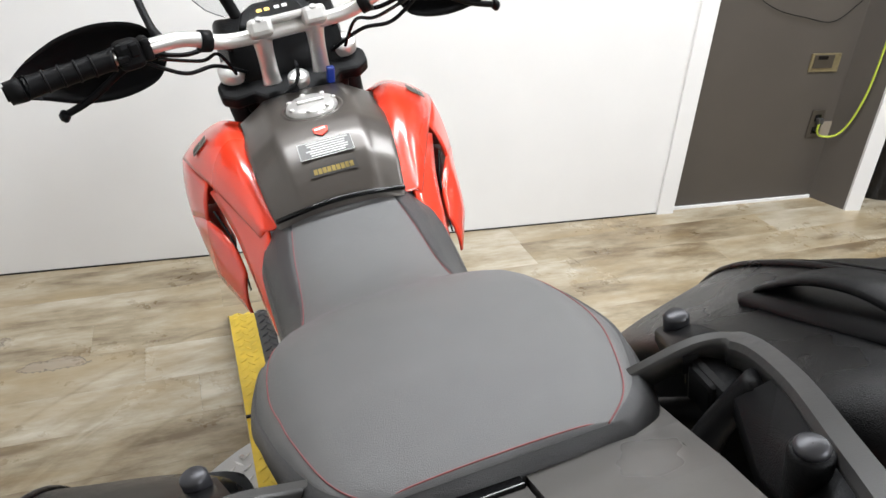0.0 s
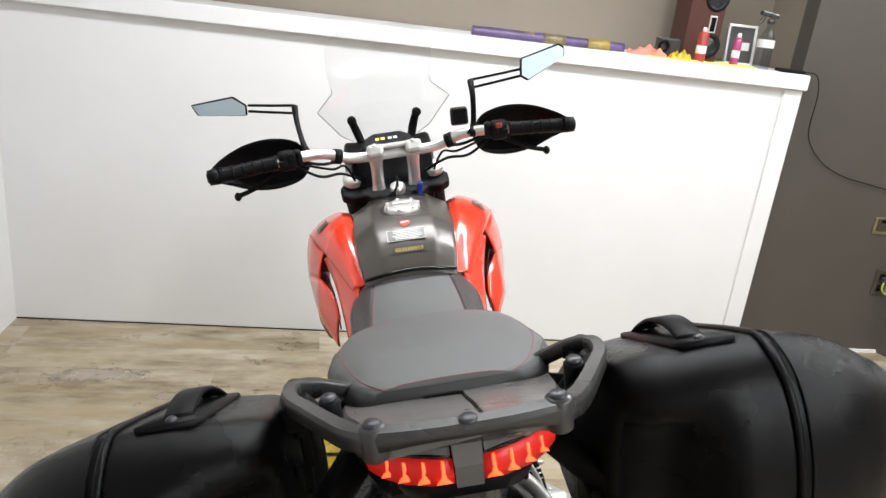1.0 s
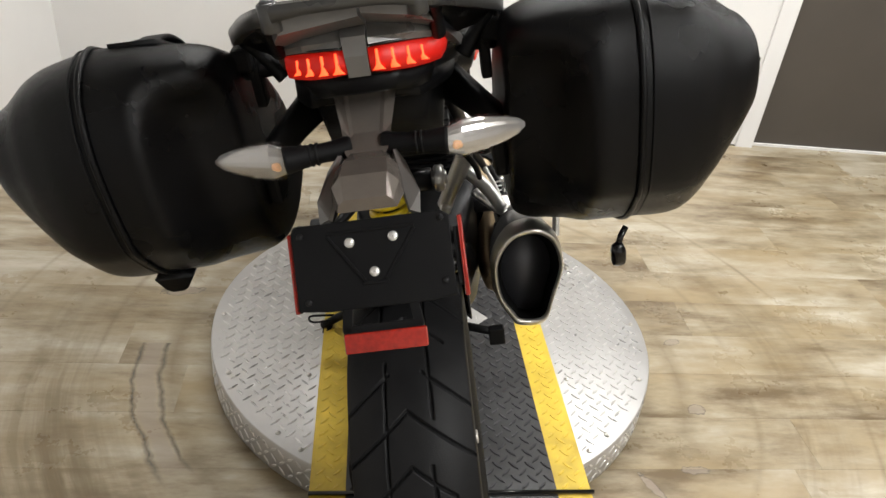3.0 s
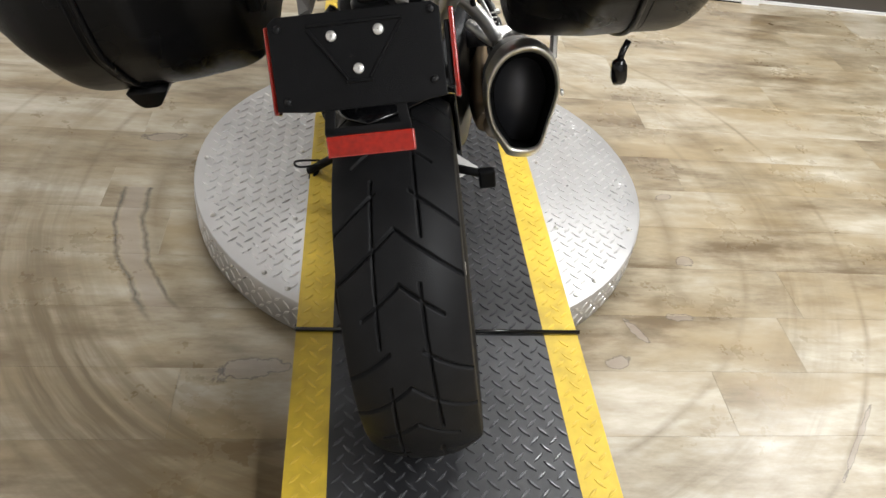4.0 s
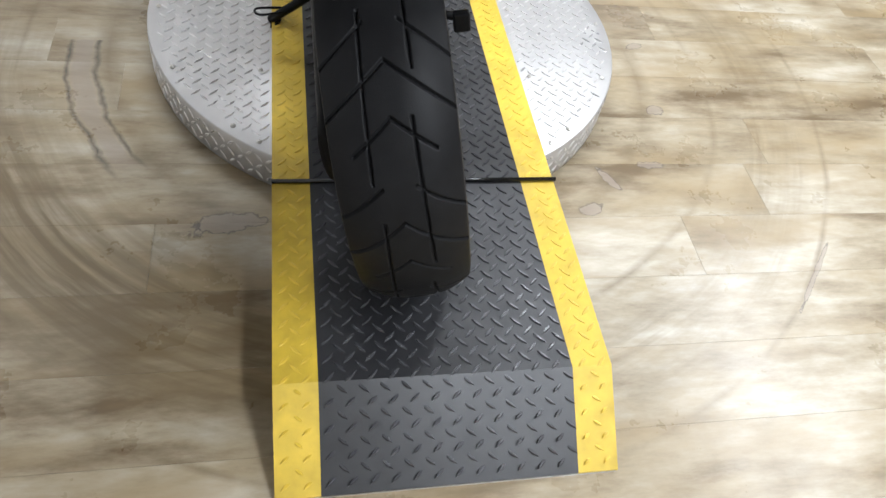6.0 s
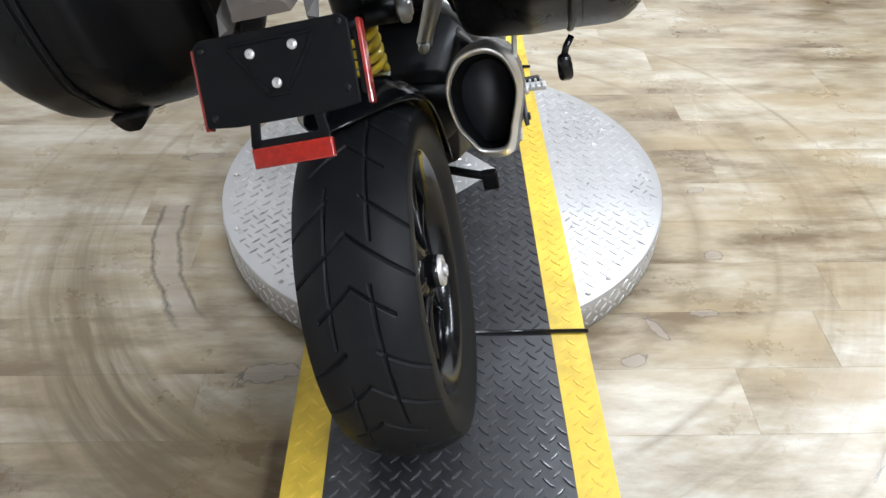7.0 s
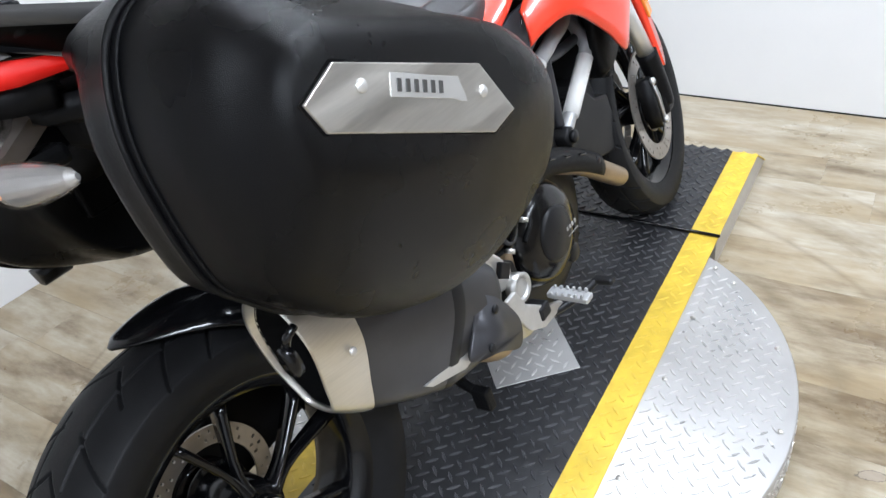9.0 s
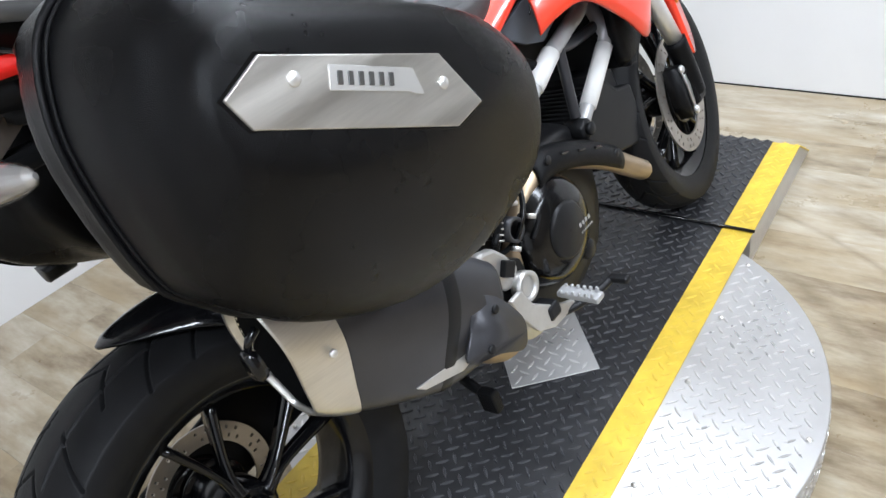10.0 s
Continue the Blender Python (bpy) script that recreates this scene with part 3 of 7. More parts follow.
for where, (ys, zs) in RAMPS.items():
    label = "black rubber tread-plate mat with yellow borders" + (" on the turntable" if where == "centre" else " on a sloping ramp")
    mat = empty("runway_mat", label, "mat", Matrix.Identity(4), "runway mats")
    high = lambda y, ys=ys, zs=zs: float(np.interp(y, ys, zs))
    y0, y1 = ys[0], ys[-1]
    field = strip(-IN, IN, ys, zs, 0.004)
    add_field(field, lug_field(lambda x, y: abs(x) < IN - 0.012 and y0 + 0.012 < y < y1 - 0.012, -IN, IN, y0, y1, 0.0265, high, 0.031, 0.0068, high=0.0036))
    part("rubber_field", field, M_RUBBER_MAT, mat).data.materials.append(M_MAT_LUG)
    for sx in (-1, 1):
        xa, xb = sorted((sx * IN, sx * HALF))
        edge = strip(xa, xb, ys, zs, 0.004)
        add_field(edge, lug_field(lambda x, y: xa + 0.01 < x < xb - 0.01 and y0 + 0.012 < y < y1 - 0.012, xa + 0.002, xb, y0, y1, 0.0265, high, 0.029, 0.0066, high=0.0017))
        part("border", edge, M_YELLOW, mat, "yellow rubber border").data.materials.append(M_YELLOW_LUG)
    if where != "centre":
        base = strip(-HALF + 0.004, HALF - 0.004, ys, [z - 0.0045 for z in zs], 0.003)
        for v in base.verts:
            if v.co.z < high(v.co.y) - 0.006:
                v.co.z = 0.0
        thing("ramp", base, M_CAST, "low grey metal ramp under the rubber mat", "ramp", "ramps")
rods = mesh_of("joint_rod", tube([(-0.309, 0, 0), (0.0, 0, 0.0), (0.312, 0, 0)], 0.0048, 8), M_GLOSS_BLACK)
for y in (0.0, 1.22):
    rod = new("joint_rod", rods)
    rod.matrix_world = pose(0, y, MAT_Z + 0.0052, 0, 0, 0.3)
    tagged(rod, "thin black rod lying across the joint of two mats", "rod", "joint rods")
# loose square of tread plate under the engine
plate_m = pose(0.014, 0.618, MAT_Z + 0.0028, 0, 0, 42.5)
pl = box((0, 0, 0.0015), (0.2, 0.2, 0.003), bevel=0.0008, seg=1)
add_field(pl, lug_field(lambda x, y: abs(x) < 0.09 and abs(y) < 0.09, -0.1, 0.1, -0.1, 0.1, 0.027, lambda y: 0.003, 0.029, 0.006, high=0.0018))
thing("metal_plate", pl, M_ALU_PLATE, "loose square of bright tread plate lying on the mat", "metal plate", m=plate_m).data.materials.append(M_ALU_LUG)


# ---- motorcycle, built upright: x right, y ahead, z up from the rear tyre's foot ----
BIKE = pose(-0.020, -0.147, MAT_Z - 0.001, 0, 0, -2.6) @ pose(0, 0, 0, 0, -12.4, 0)
bike = empty("motorcycle", "red and black touring motorcycle leaning on its side stand", "motorcycle", BIKE)
STEER_AT, STEER_AX = V(0, 1.19, 0.97), V(0, -0.42, 0.907)
FORK = Matrix.Translation(STEER_AT) @ Matrix.Rotation(radians(-2.6), 4, "Y") @ Matrix.Rotation(radians(8.0), 4, STEER_AX) @ Matrix.Translation(-STEER_AT)
STEER = Matrix.Translation(STEER_AT + V(0, 0.002, -0.004)) @ Matrix.Rotation(radians(1.5), 4, "Y") @ Matrix.Rotation(radians(3.8), 4, STEER_AX) @ Matrix.Translation(-STEER_AT)


def tyre_mesh(radius, width, m, rim, around=1200, across=150, period=26):
    """Tyre with its grooves cut into the tread."""
    half = width / 2
    prof = []
    for u in np.linspace(-1, 1, across):
        a = abs(u)
        if a < 0.74:  # crown
            x, r = half * (a / 0.74) * 0.97, radius - 0.30 * half * (a / 0.74) ** 2.5
        else:  # side wall
            f = (a - 0.74) / 0.26
            x = half * (0.97 + 0.05 * math.sin(math.pi * min(1, f * 1.1)) - 0.20 * f ** 2)
            r = radius - 0.30 * half - (radius - 0.30 * half - rim) * f ** 1.05
        prof.append((math.copysign(x, u) if u else 0.0, r, u))
    prof = np.array(prof)
    ang = np.linspace(0, 2 * np.pi, around, endpoint=False)
    u = prof[:, 2][None, :] / 0.74
    p = (ang[:, None] / (2 * np.pi) * period)
    au = np.abs(u)

    def groove(dist, w, d):
        return d * np.clip(1.25 - 1.25 * (np.abs(dist) / w) ** 2, 0, 1)

    # slanted arms that meet near the middle, every third one cut short
    v = p - 0.95 * au ** 0.92
    d = (v + 0.5) % 1 - 0.5
    every = np.floor(v + 0.5) % 3
    reach = np.where(every == 1, 0.66, 0.99)
    start = np.where(every == 2, 0.26, 0.0)
    depth = groove(d, 0.044, 0.0060) * ((au < reach) & (au >= start))
    # long cuts that run nearly round the tyre on each side
    for side in (-1, 1):
        ph = (p / 4 + (0.5 if side > 0 else 0.0)) % 1
        lat = u * side - (0.36 + 0.10 * (ph - 0.4))
        depth = np.maximum(depth, groove(lat, 0.026, 0.0060) * (ph < 0.80))
    rad = prof[:, 1][None, :] - depth * (au < 1.0)
    xs = np.broadcast_to(prof[:, 0][None, :], rad.shape)
    rings = np.stack([xs, rad * np.cos(ang)[:, None], rad * np.sin(ang)[:, None]], 2)
    bm = grid_mesh(rings, False, False, False, wrap=True)
    bm.transform(m)
    return bm


def perforated(r0, r1, thick, m, holes=36, rows=2):
    """Brake disc with drilled holes."""
    seg, bm = holes * 4, bmesh.new()
    nr = rows * 2 + 1
    rr = np.linspace(r0, r1, nr + 1)
    ring = {}
    for s in (0, 1):
        for a in range(seg):
            t = 2 * math.pi * a / seg
            for k, r in enumerate(rr):
                ring[s, a, k] = bm.verts.new(((s - 0.5) * thick, r * math.cos(t), r * math.sin(t)))
    hole = lambda a, k: k % 2 == 1 and (a % seg + 2 * (k // 2)) % 4 == 0 and (a // 4) % 3 != 2
    for a in range(seg):
        b = (a + 1) % seg
        for k in range(nr):
            q = [(a, k), (b, k), (b, k + 1), (a, k + 1)]
            if hole(a, k):
                for i in range(4):
                    e, f = q[i], q[(i + 1) % 4]
                    bm.faces.new((ring[0, *e], ring[0, *f], ring[1, *f], ring[1, *e]))
                continue
            bm.faces.new([ring[0, *e] for e in q])
            bm.faces.new([ring[1, *e] for e in reversed(q)])
        for k in (0, nr):
            bm.faces.new((ring[0, a, k], ring[0, b, k], ring[1, b, k], ring[1, a, k]))
    bm.transform(m)
    return bm


def wheel(name, radius, width, rim_r, rim_w, m, hub_x, disc_xs, disc_r, label, seed_turn=0.0):
    h = rim_w / 2
    rim = revolve([(rim_r + 0.006, -h), (rim_r + 0.006, -h + 0.006), (rim_r - 0.012, -h + 0.012), (rim_r - 0.02, -h * 0.4), (rim_r - 0.02, h * 0.4), (rim_r - 0.012, h - 0.012), (rim_r + 0.006, h - 0.006), (rim_r + 0.006, h),
                   (rim_r - 0.006, h - 0.002), (rim_r - 0.028, h - 0.02), (rim_r - 0.034, h * 0.4), (rim_r - 0.034, -h * 0.4), (rim_r - 0.028, -h + 0.02), (rim_r - 0.006, -h + 0.002)], 96, m)
    wh = part(name, rim, M_GLOSS_BLACK, bike, label)
    part("tyre", tyre_mesh(radius, width, m, rim_r - 0.004), M_TYRE, wh, "black road tyre with chevron grooves")
    part("hub", merged(disc_solid(0.046, hub_x + 0.07, m @ pose((hub_x - 0.07) / 2, 0, 0), 40), disc_solid(0.030, 0.03, m @ pose(hub_x + 0.01, 0, 0), 32)), M_GLOSS_BLACK, wh)
    part("axle_nut", merged(revolve([(0.016, hub_x + 0.012), (0.027, hub_x + 0.012), (0.029, hub_x + 0.02), (0.027, hub_x + 0.029), (0.016, hub_x + 0.029)], 32, m), disc_solid(0.012, 0.010, m @ pose(hub_x + 0.030, 0, 0), 6, 0.1)), M_CAST, wh, "bare alloy axle nut")
    part("axle_cap", disc_solid(0.018, 0.012, m @ pose(hub_x + 0.020, 0, 0), 24, 0.1), M_GLOSS_BLACK, wh)
    for k in range(5):
        for s in (-1, 1):
            a = math.radians(72 * k + seed_turn)
            root, mid, tip = a + s * 0.10, a + s * 0.10, a + s * 0.24
            pts = [(hub_x * 0.8, 0.035, root), (hub_x * 0.62, 0.085, mid), (hub_x * 0.42, rim_r - 0.03, tip)]
            rings = []
            for (x, r, t), (sx, st) in zip([pts[0], pts[1], pts[2]], [(0.016, 0.009), (0.013, 0.0062), (0.017, 0.0085)]):
                er, et = np.array((0, math.cos(t), math.sin(t))), np.array((0, -math.sin(t), math.cos(t)))
                c = np.array((x, 0, 0)) + er * r
                rings.append([c + np.array((dx * sx, 0, 0)) + et * dt * st for dx, dt in ((1, -0.6), (1, 0.6), (0.2, 1), (-1, 0.7), (-1, -0.7), (0.2, -1))])
            part("spoke", loft(rings, 8), M_GLOSS_BLACK, wh, m=m)
    for x in disc_xs:
        part("brake_disc", perforated(disc_r * 0.72, disc_r, 0.0045, m @ pose(x, 0, 0)), M_DISC, wh, "drilled steel brake disc")
        part("disc_carrier", disc_solid(disc_r * 0.5, 0.008, m @ pose(x * 0.92, 0, 0), 40), M_GLOSS_BLACK, wh)
    return wh


wheel("rear_wheel", 0.310, 0.180, 0.2205, 0.142, pose(0, 0.012, 0.3135), 0.052, (-0.072,), 0.112, "black multi-spoke rear wheel", 20)
FRONT_M = FORK @ pose(0, 1.480, 0.300)
wheel("front_wheel", 0.300, 0.122, 0.2225, 0.092, FRONT_M, 0.045, (0.062, -0.062), 0.155, "black multi-spoke front wheel", 8)

# single-sided swing arm
part("swing_arm", loft([[(x, y, z) for x, z in q] for y, q in (
    (-0.07, [(-0.10, 0.27), (-0.10, 0.36), (-0.128, 0.36), (-0.128, 0.27)]), (0.12, [(-0.10, 0.28), (-0.10, 0.40), (-0.130, 0.40), (-0.130, 0.28)]),
    (0.34, [(-0.09, 0.30), (-0.09, 0.43), (-0.134, 0.43), (-0.134, 0.30)]), (0.42, [(0.08, 0.32), (0.08, 0.44), (-0.14, 0.44), (-0.14, 0.32)]), (0.53, [(0.09, 0.33), (0.09, 0.42), (-0.12, 0.42), (-0.12, 0.33)]))], 14, 20), M_BLACK, bike)
part("rear_axle_housing", disc_solid(0.06, 0.045, pose(-0.104, 0, 0.314), 36), M_GLOSS_BLACK, bike)

# rear hugger over the tyre
rows = []
for a in np.linspace(math.radians(93), math.radians(8), 26):
    f = (math.radians(93) - a) / math.radians(85)
    w = 0.004 + 0.096 * min(1, (f / 0.26)) ** 0.6
    r = 0.330 + 0.020 * min(1, f / 0.25) + 0.010 * math.sin(f * 3)
    cx = -0.026 * (1 - min(1, f / 0.3))
    ring = []
    for s in np.linspace(-1, 1, 15):
        rr = r - 0.055 * abs(s) ** 2.6 * min(1, f * 3)
        ring.append((cx + s * w, rr * math.cos(a), 0.314 + rr * math.sin(a)))
    for s in np.linspace(1, -1, 15):
        rr = r - 0.004 - 0.055 * abs(s) ** 2.6 * min(1, f * 3)
        ring.append((cx + s * w * 0.98, rr * math.cos(a), 0.314 + rr * math.sin(a)))
    rows.append(ring)
part("hugger", grid_mesh(rows, True), M_GLOSS_BLACK, bike, "glossy black rear mudguard close over the tyre")

# ---- panniers ----
SIDE = [(0.055, 1.046), (0.10, 1.034), (0.20, 0.990), (0.30, 0.943), (0.390, 0.883), (0.444, 0.812), (0.472, 0.750), (0.468, 0.702), (0.42, 0.662), (0.30, 0.636), (0.19, 0.644), (0.10, 0.678), (0.034, 0.718),
        (-0.006, 0.762), (-0.030, 0.800), (-0.038, 0.880), (-0.032, 0.955), (0.0, 1.020)]


def pannier_rings(stations):
    rings = []
    for x, cy, cz, sy, sz, lift, scoop in stations:
        ring = []
        for y, z in spline(SIDE, 56, True):
            yy, zz = cy + (y - cy) * sy, cz + (z - cz) * sz
            zz += lift * (yy - cy)
            if scoop:  # the rear of the inner half is set back below its upper edge
                k = 1 / (1 + math.exp((zz - 0.985) / 0.012)) * max(0.0, 1 - (yy + 0.04) / 0.18)
                yy += scoop * k
            if x < 0.345 and zz > 0.8:  # the front of the inner half slopes away from the seat
                zz -= 0.25 * max(0.0, yy - 0.25) * (0.345 - x) / 0.15
            lean = 0.03 * min(1.0, max(0.0, (x - 0.46) / 0.04))
            ring.append((x - lean * (zz - 0.905), yy, zz))
        rings.append(ring)
    return rings


CY, CZ = 0.205, 0.845
SHAPE = [(0.186, CY, CZ - 0.012, 0.72, 0.78, 0, 0.075), (0.192, CY, CZ - 0.012, 0.86, 0.88, 0, 0.08), (0.215, CY, CZ - 0.010, 0.94, 0.945, 0, 0.08), (0.245, CY, CZ - 0.008, 0.975, 0.97, 0, 0.07), (0.268, CY, CZ - 0.005, 0.985, 0.985, 0, 0.035), (0.29, CY, CZ - 0.002, 0.99, 0.995, 0, 0.0),
         (0.325, CY, CZ, 0.995, 1.0, 0, 0), (0.345, CY, CZ, 1.0, 1.0, 0, 0)]
def outer_station(x, top, low, rear, front, lift):
    """Station whose profile spans the heights low to top and the lengths rear to front."""
    sz, sy = (top - low) / 0.410, (front - rear) / 0.510
    return (x, (front - 0.472 * sy) / (1 - sy), (top - 1.046 * sz) / (1 - sz) if abs(sz - 1) > 0.004 else CZ, sy, sz, lift, 0)


OUTER = [(0.345, CY, CZ, 1.0, 1.0, 0, 0)] + [outer_station(*s) for s in (
    (0.364, 1.0430, 0.635, -0.036, 0.468, 0), (0.405, 1.034, 0.633, -0.032, 0.460, 0), (0.430, 1.026, 0.640, -0.026, 0.448, 0), (0.452, 1.014, 0.668, -0.019, 0.428, -0.01), (0.470, 1.001, 0.708, -0.010, 0.410, -0.02), (0.488, 0.988, 0.758, -0.002, 0.386, -0.03),
    (0.500, 0.981, 0.792, 0.004, 0.360, -0.05), (0.508, 0.972, 0.816, 0.010, 0.332, -0.07), (0.5115, 0.962, 0.832, 0.018, 0.305, -0.08), (0.5126, 0.942, 0.856, 0.04, 0.265, -0.08), (0.5128, 0.910, 0.896, 0.14, 0.16, -0.08))]
BADGE = [(-0.134, -0.002), (-0.103, 0.031), (0.083, 0.040), (0.138, -0.002), (0.103, -0.025), (-0.113, -0.023)]


def pannier(sx):
    mk = (lambda b: b) if sx > 0 else flip
    inner = mk(loft(pannier_rings(SHAPE), 26))
    case = part("pannier", inner, M_CASE, bike, "black fabric-covered side case with a zipped outer half")
    part("outer_shell", mk(loft(pannier_rings(OUTER), 34)), M_CASE, case)
    seam = [(0.348, CY + (y - CY) * 1.004, CZ + (z - CZ) * 1.006) for y, z in spline(SIDE, 80, True)]
    seam.append(seam[0])
    part("zip_piping", mk(tube(seam, 0.0042, 8, caps=False)), M_CASE, case, "raised rounded zip piping")
    seam2 = [(0.362, q[1] + (CY - q[1]) * 0.008, q[2] + (CZ - q[2]) * 0.008) for q in seam]
    part("zip", mk(tube(seam2, 0.0016, 6, caps=False)), M_BLACK, case)
    # stitched patch on top with a strap handle that arches along it
    top_z = lambda y: 1.0455 - 0.44 * (y - 0.065)
    part("handle_base", mk(loft([[(x, y, top_z(y) + dz) for x, y in ((0.262, 0.066), (0.322, 0.062), (0.328, 0.075), (0.324, 0.150), (0.322, 0.250), (0.314, 0.262), (0.266, 0.262), (0.258, 0.250), (0.256, 0.150), (0.256, 0.078))] for dz in (-0.004, 0.0055)])), M_BLACK, case, "stitched black leather patch")
    strap = []
    for y, h in spline([(0.105, 0.004), (0.125, 0.014), (0.160, 0.024), (0.200, 0.024), (0.235, 0.014), (0.255, 0.005)], 20):
        strap.append([(0.291 + a, y, top_z(y) + h + b) for a, b in ((-0.017, 0.0), (-0.014, 0.0045), (0.014, 0.0045), (0.017, 0.0), (0.014, -0.0025), (-0.014, -0.0025))])
    part("handle", mk(grid_mesh(strap, True)), M_BLACK, case, "black strap handle")
    for y in (0.084, 0.250):
        part("rivet", mk(disc_solid(0.0062, 0.005, pose(0.291, y, top_z(y) + 0.0075, 0, 90, 0), 14, 0.4)), M_MUFFLER, case)
    if sx > 0:  # zip pull at the foot
        part("zip_pull", merged(tube([(0.345, 0.030, 0.700), (0.336, 0.022, 0.690), (0.332, 0.018, 0.680)], 0.005, 8), loft([[(0.331 + a * s, 0.016 + b * s, z) for a, b in ((1, 0.6), (-1, 0.6), (-1, -0.6), (1, -0.6))] for z, s in ((0.682, 0.004), (0.674, 0.0095), (0.650, 0.010), (0.642, 0.004))], 10)), M_GLOSS_BLACK, case)
    else:
        part("zip_tab", loft([[(-0.350 + a * w, 0.075 + b, z) for a, b in ((-1, -0.02), (1, -0.02), (1, 0.03), (-1, 0.03))] for z, w in ((0.690, 0.030), (0.670, 0.018), (0.664, 0.008))], 8), M_CASE, case)
    # metal badge plate on the outer face
    bm_ = frame_at((0.5120, 0.143, 0.881), (1.0, 0.0, 0.03), (0, 0.905, -0.425))
    badge = part("badge_plate", mk(prism(BADGE, 0.0035, bm_, 0.0012)), M_BRUSHED, case, "brushed metal plate with plain embossed bars")
    part("badge_frame", mk(prism([(x * 1.03, y * 1.09) for x, y in BADGE], 0.0022, bm_ @ pose(0, 0, -0.001), 0.0008)), M_GLOSS_BLACK, case)
    up = bm_ @ pose(0, 0, 0.0035)
    part("emblem_bar", mk(prism([(-0.042, 0.006), (-0.042, 0.026), (0.048, 0.026), (0.060, 0.004), (0.050, 0.004), (0.043, 0.006)], 0.0008, up, 0.0003)), M_SILVER, case)
    for k in range(6):
        part("letter_bar", mk(box((-0.032 + 0.0108 * k, 0.016, 0.0014), (0.0055, 0.011, 0.0012), bevel=0.0004, seg=1)), M_STICKER, case, m=(Matrix.Diagonal((sx, 1, 1, 1)) @ up @ Matrix.Diagonal((sx, 1, 1, 1))) if sx < 0 else up)
    for x in (-0.075, 0.085):
        part("rivet", mk(disc_solid(0.006, 0.004, up @ pose(x, 0.014, 0.001, 0, 90, 0), 16, 0.4)), M_SILVER, case)
    # brackets to the bike
    part("bracket", mk(merged(box((0.178, 0.16, 0.985), (0.03, 0.05, 0.035), bevel=0.006), box((0.168, 0.16, 0.955), (0.016, 0.03, 0.09), bevel=0.004), tube([(0.10, 0.20, 0.955), (0.15, 0.17, 0.96), (0.18, 0.15, 0.965)], 0.012, 10, 8))), M_BLACK, case)
    part("lower_bracket", mk(box((0.176, 0.14, 0.80), (0.022, 0.06, 0.07), bevel=0.006)), M_BLACK, case)
    return case


pannier(1)
pannier(-1)

# ---- seat and tail ----
SEAT = [(0.830, 0.122, 0.872, 0.05), (0.79, 0.132, 0.866, 0.07), (0.72, 0.131, 0.861, 0.09), (0.62, 0.125, 0.861, 0.10), (0.54, 0.122, 0.880, 0.10), (0.48, 0.133, 0.918, 0.10), (0.43, 0.143, 0.956, 0.095), (0.38, 0.150, 0.976, 0.085),
        (0.32, 0.153, 0.989, 0.07), (0.27, 0.145, 0.997, 0.052), (0.238, 0.137, 1.001, 0.050), (0.192, 0.121, 1.003, 0.052), (0.166, 0.106, 1.004, 0.053), (0.149, 0.085, 1.004, 0.054)]


def droop(y, a):
    """Fall of the seat's top towards its side; flat at the rear crease."""
    flat = min(1.0, max(0.18, (y - 0.13) / 0.20))
    return flat * (0.030 * a ** 2.6 + 0.016 * max(0, a - 0.8) / 0.2)


def sway(bm):
    """The rear half lies a little beside the wheel's plane."""
    for v in bm.verts:
        v.co.x += 0.011 * max(0.0, min(1.0, (0.50 - v.co.y) / 0.22))
    return bm


def seat_rings():
    """Rows across the seat's top."""
    out = []
    for y, w, z, d in SEAT:
        ring = []
        for s in np.linspace(-1, 1, 25):
            a = abs(s)
            ring.append((s * w, y, z - droop(y, a)))
        out.append(ring)
    return out


top_rows = seat_rings()
under = [[(x * 0.97, y, z - 0.02) for x, y, z in reversed(r)] for r in top_rows]
seat = part("seat", sway(loft([a + b for a, b in zip(top_rows, under)], 64)), M_SEAT, bike, "stepped grey vinyl seat with black sides and red stitching")
sides = []
for y, w, z, d in SEAT:
    e = z - droop(y, 1.0)
    back = 0.012 * max(0.0, min(1.0, (0.25 - y) / 0.08))
    pr = [(w * 1.0, e + 0.002), (w * 1.045 + back * 0.4, e - 0.012), (w * 1.03 + back * 0.5, e - d * 0.5), (w * 0.94 + back * 0.4, e - d)]
    sides.append([(x, y - back * (1.0 if k else 0.1), zz) for k, (x, zz) in enumerate(pr)] + [(-x, y - back * (1.0 if k else 0.1), zz) for k, (x, zz) in reversed(list(enumerate(pr)))])
part("seat_side", sway(loft(sides, 64)), M_SEAT_SIDE, seat)
def stitch_at(y):
    return float(np.interp(y, [0.2, 0.40, 0.46, 0.54, 0.62, 0.72, 0.80], [0.90, 0.90, 0.86, 0.80, 0.72, 0.66, 0.60]))


for sx in (-1, 1):
    pts = [(sx * w * stitch_at(y), y, z - droop(y, stitch_at(y)) + 0.0004) for y, w, z, d in SEAT[1:]]
    part("stitching", sway(tube(pts, 0.0006, 6, 70)), M_STITCH, seat, "red stitched line")
for sx in (-1, 1):
    rows = []
    for y, w, z, d in spline(SEAT[:6], 30):
        fr = stitch_at(y)
        up = [(sx * w * a * 1.002, y, z + 0.0006 - droop(y, a)) for a in np.linspace(fr, 1.0, 7)]
        rows.append(up + [(x, yy, zz - 0.0012) for x, yy, zz in up[::-1]])
    part("seat_panel", sway(grid_mesh(rows, True)), M_SEAT_SIDE, seat, "black vinyl panel outside the stitching")
edge = [(s * SEAT[-1][1] * 0.97, SEAT[-1][0] + 0.002, SEAT[-1][2] - droop(0.16, abs(s)) + 0.0004) for s in np.linspace(-1, 1, 9)]
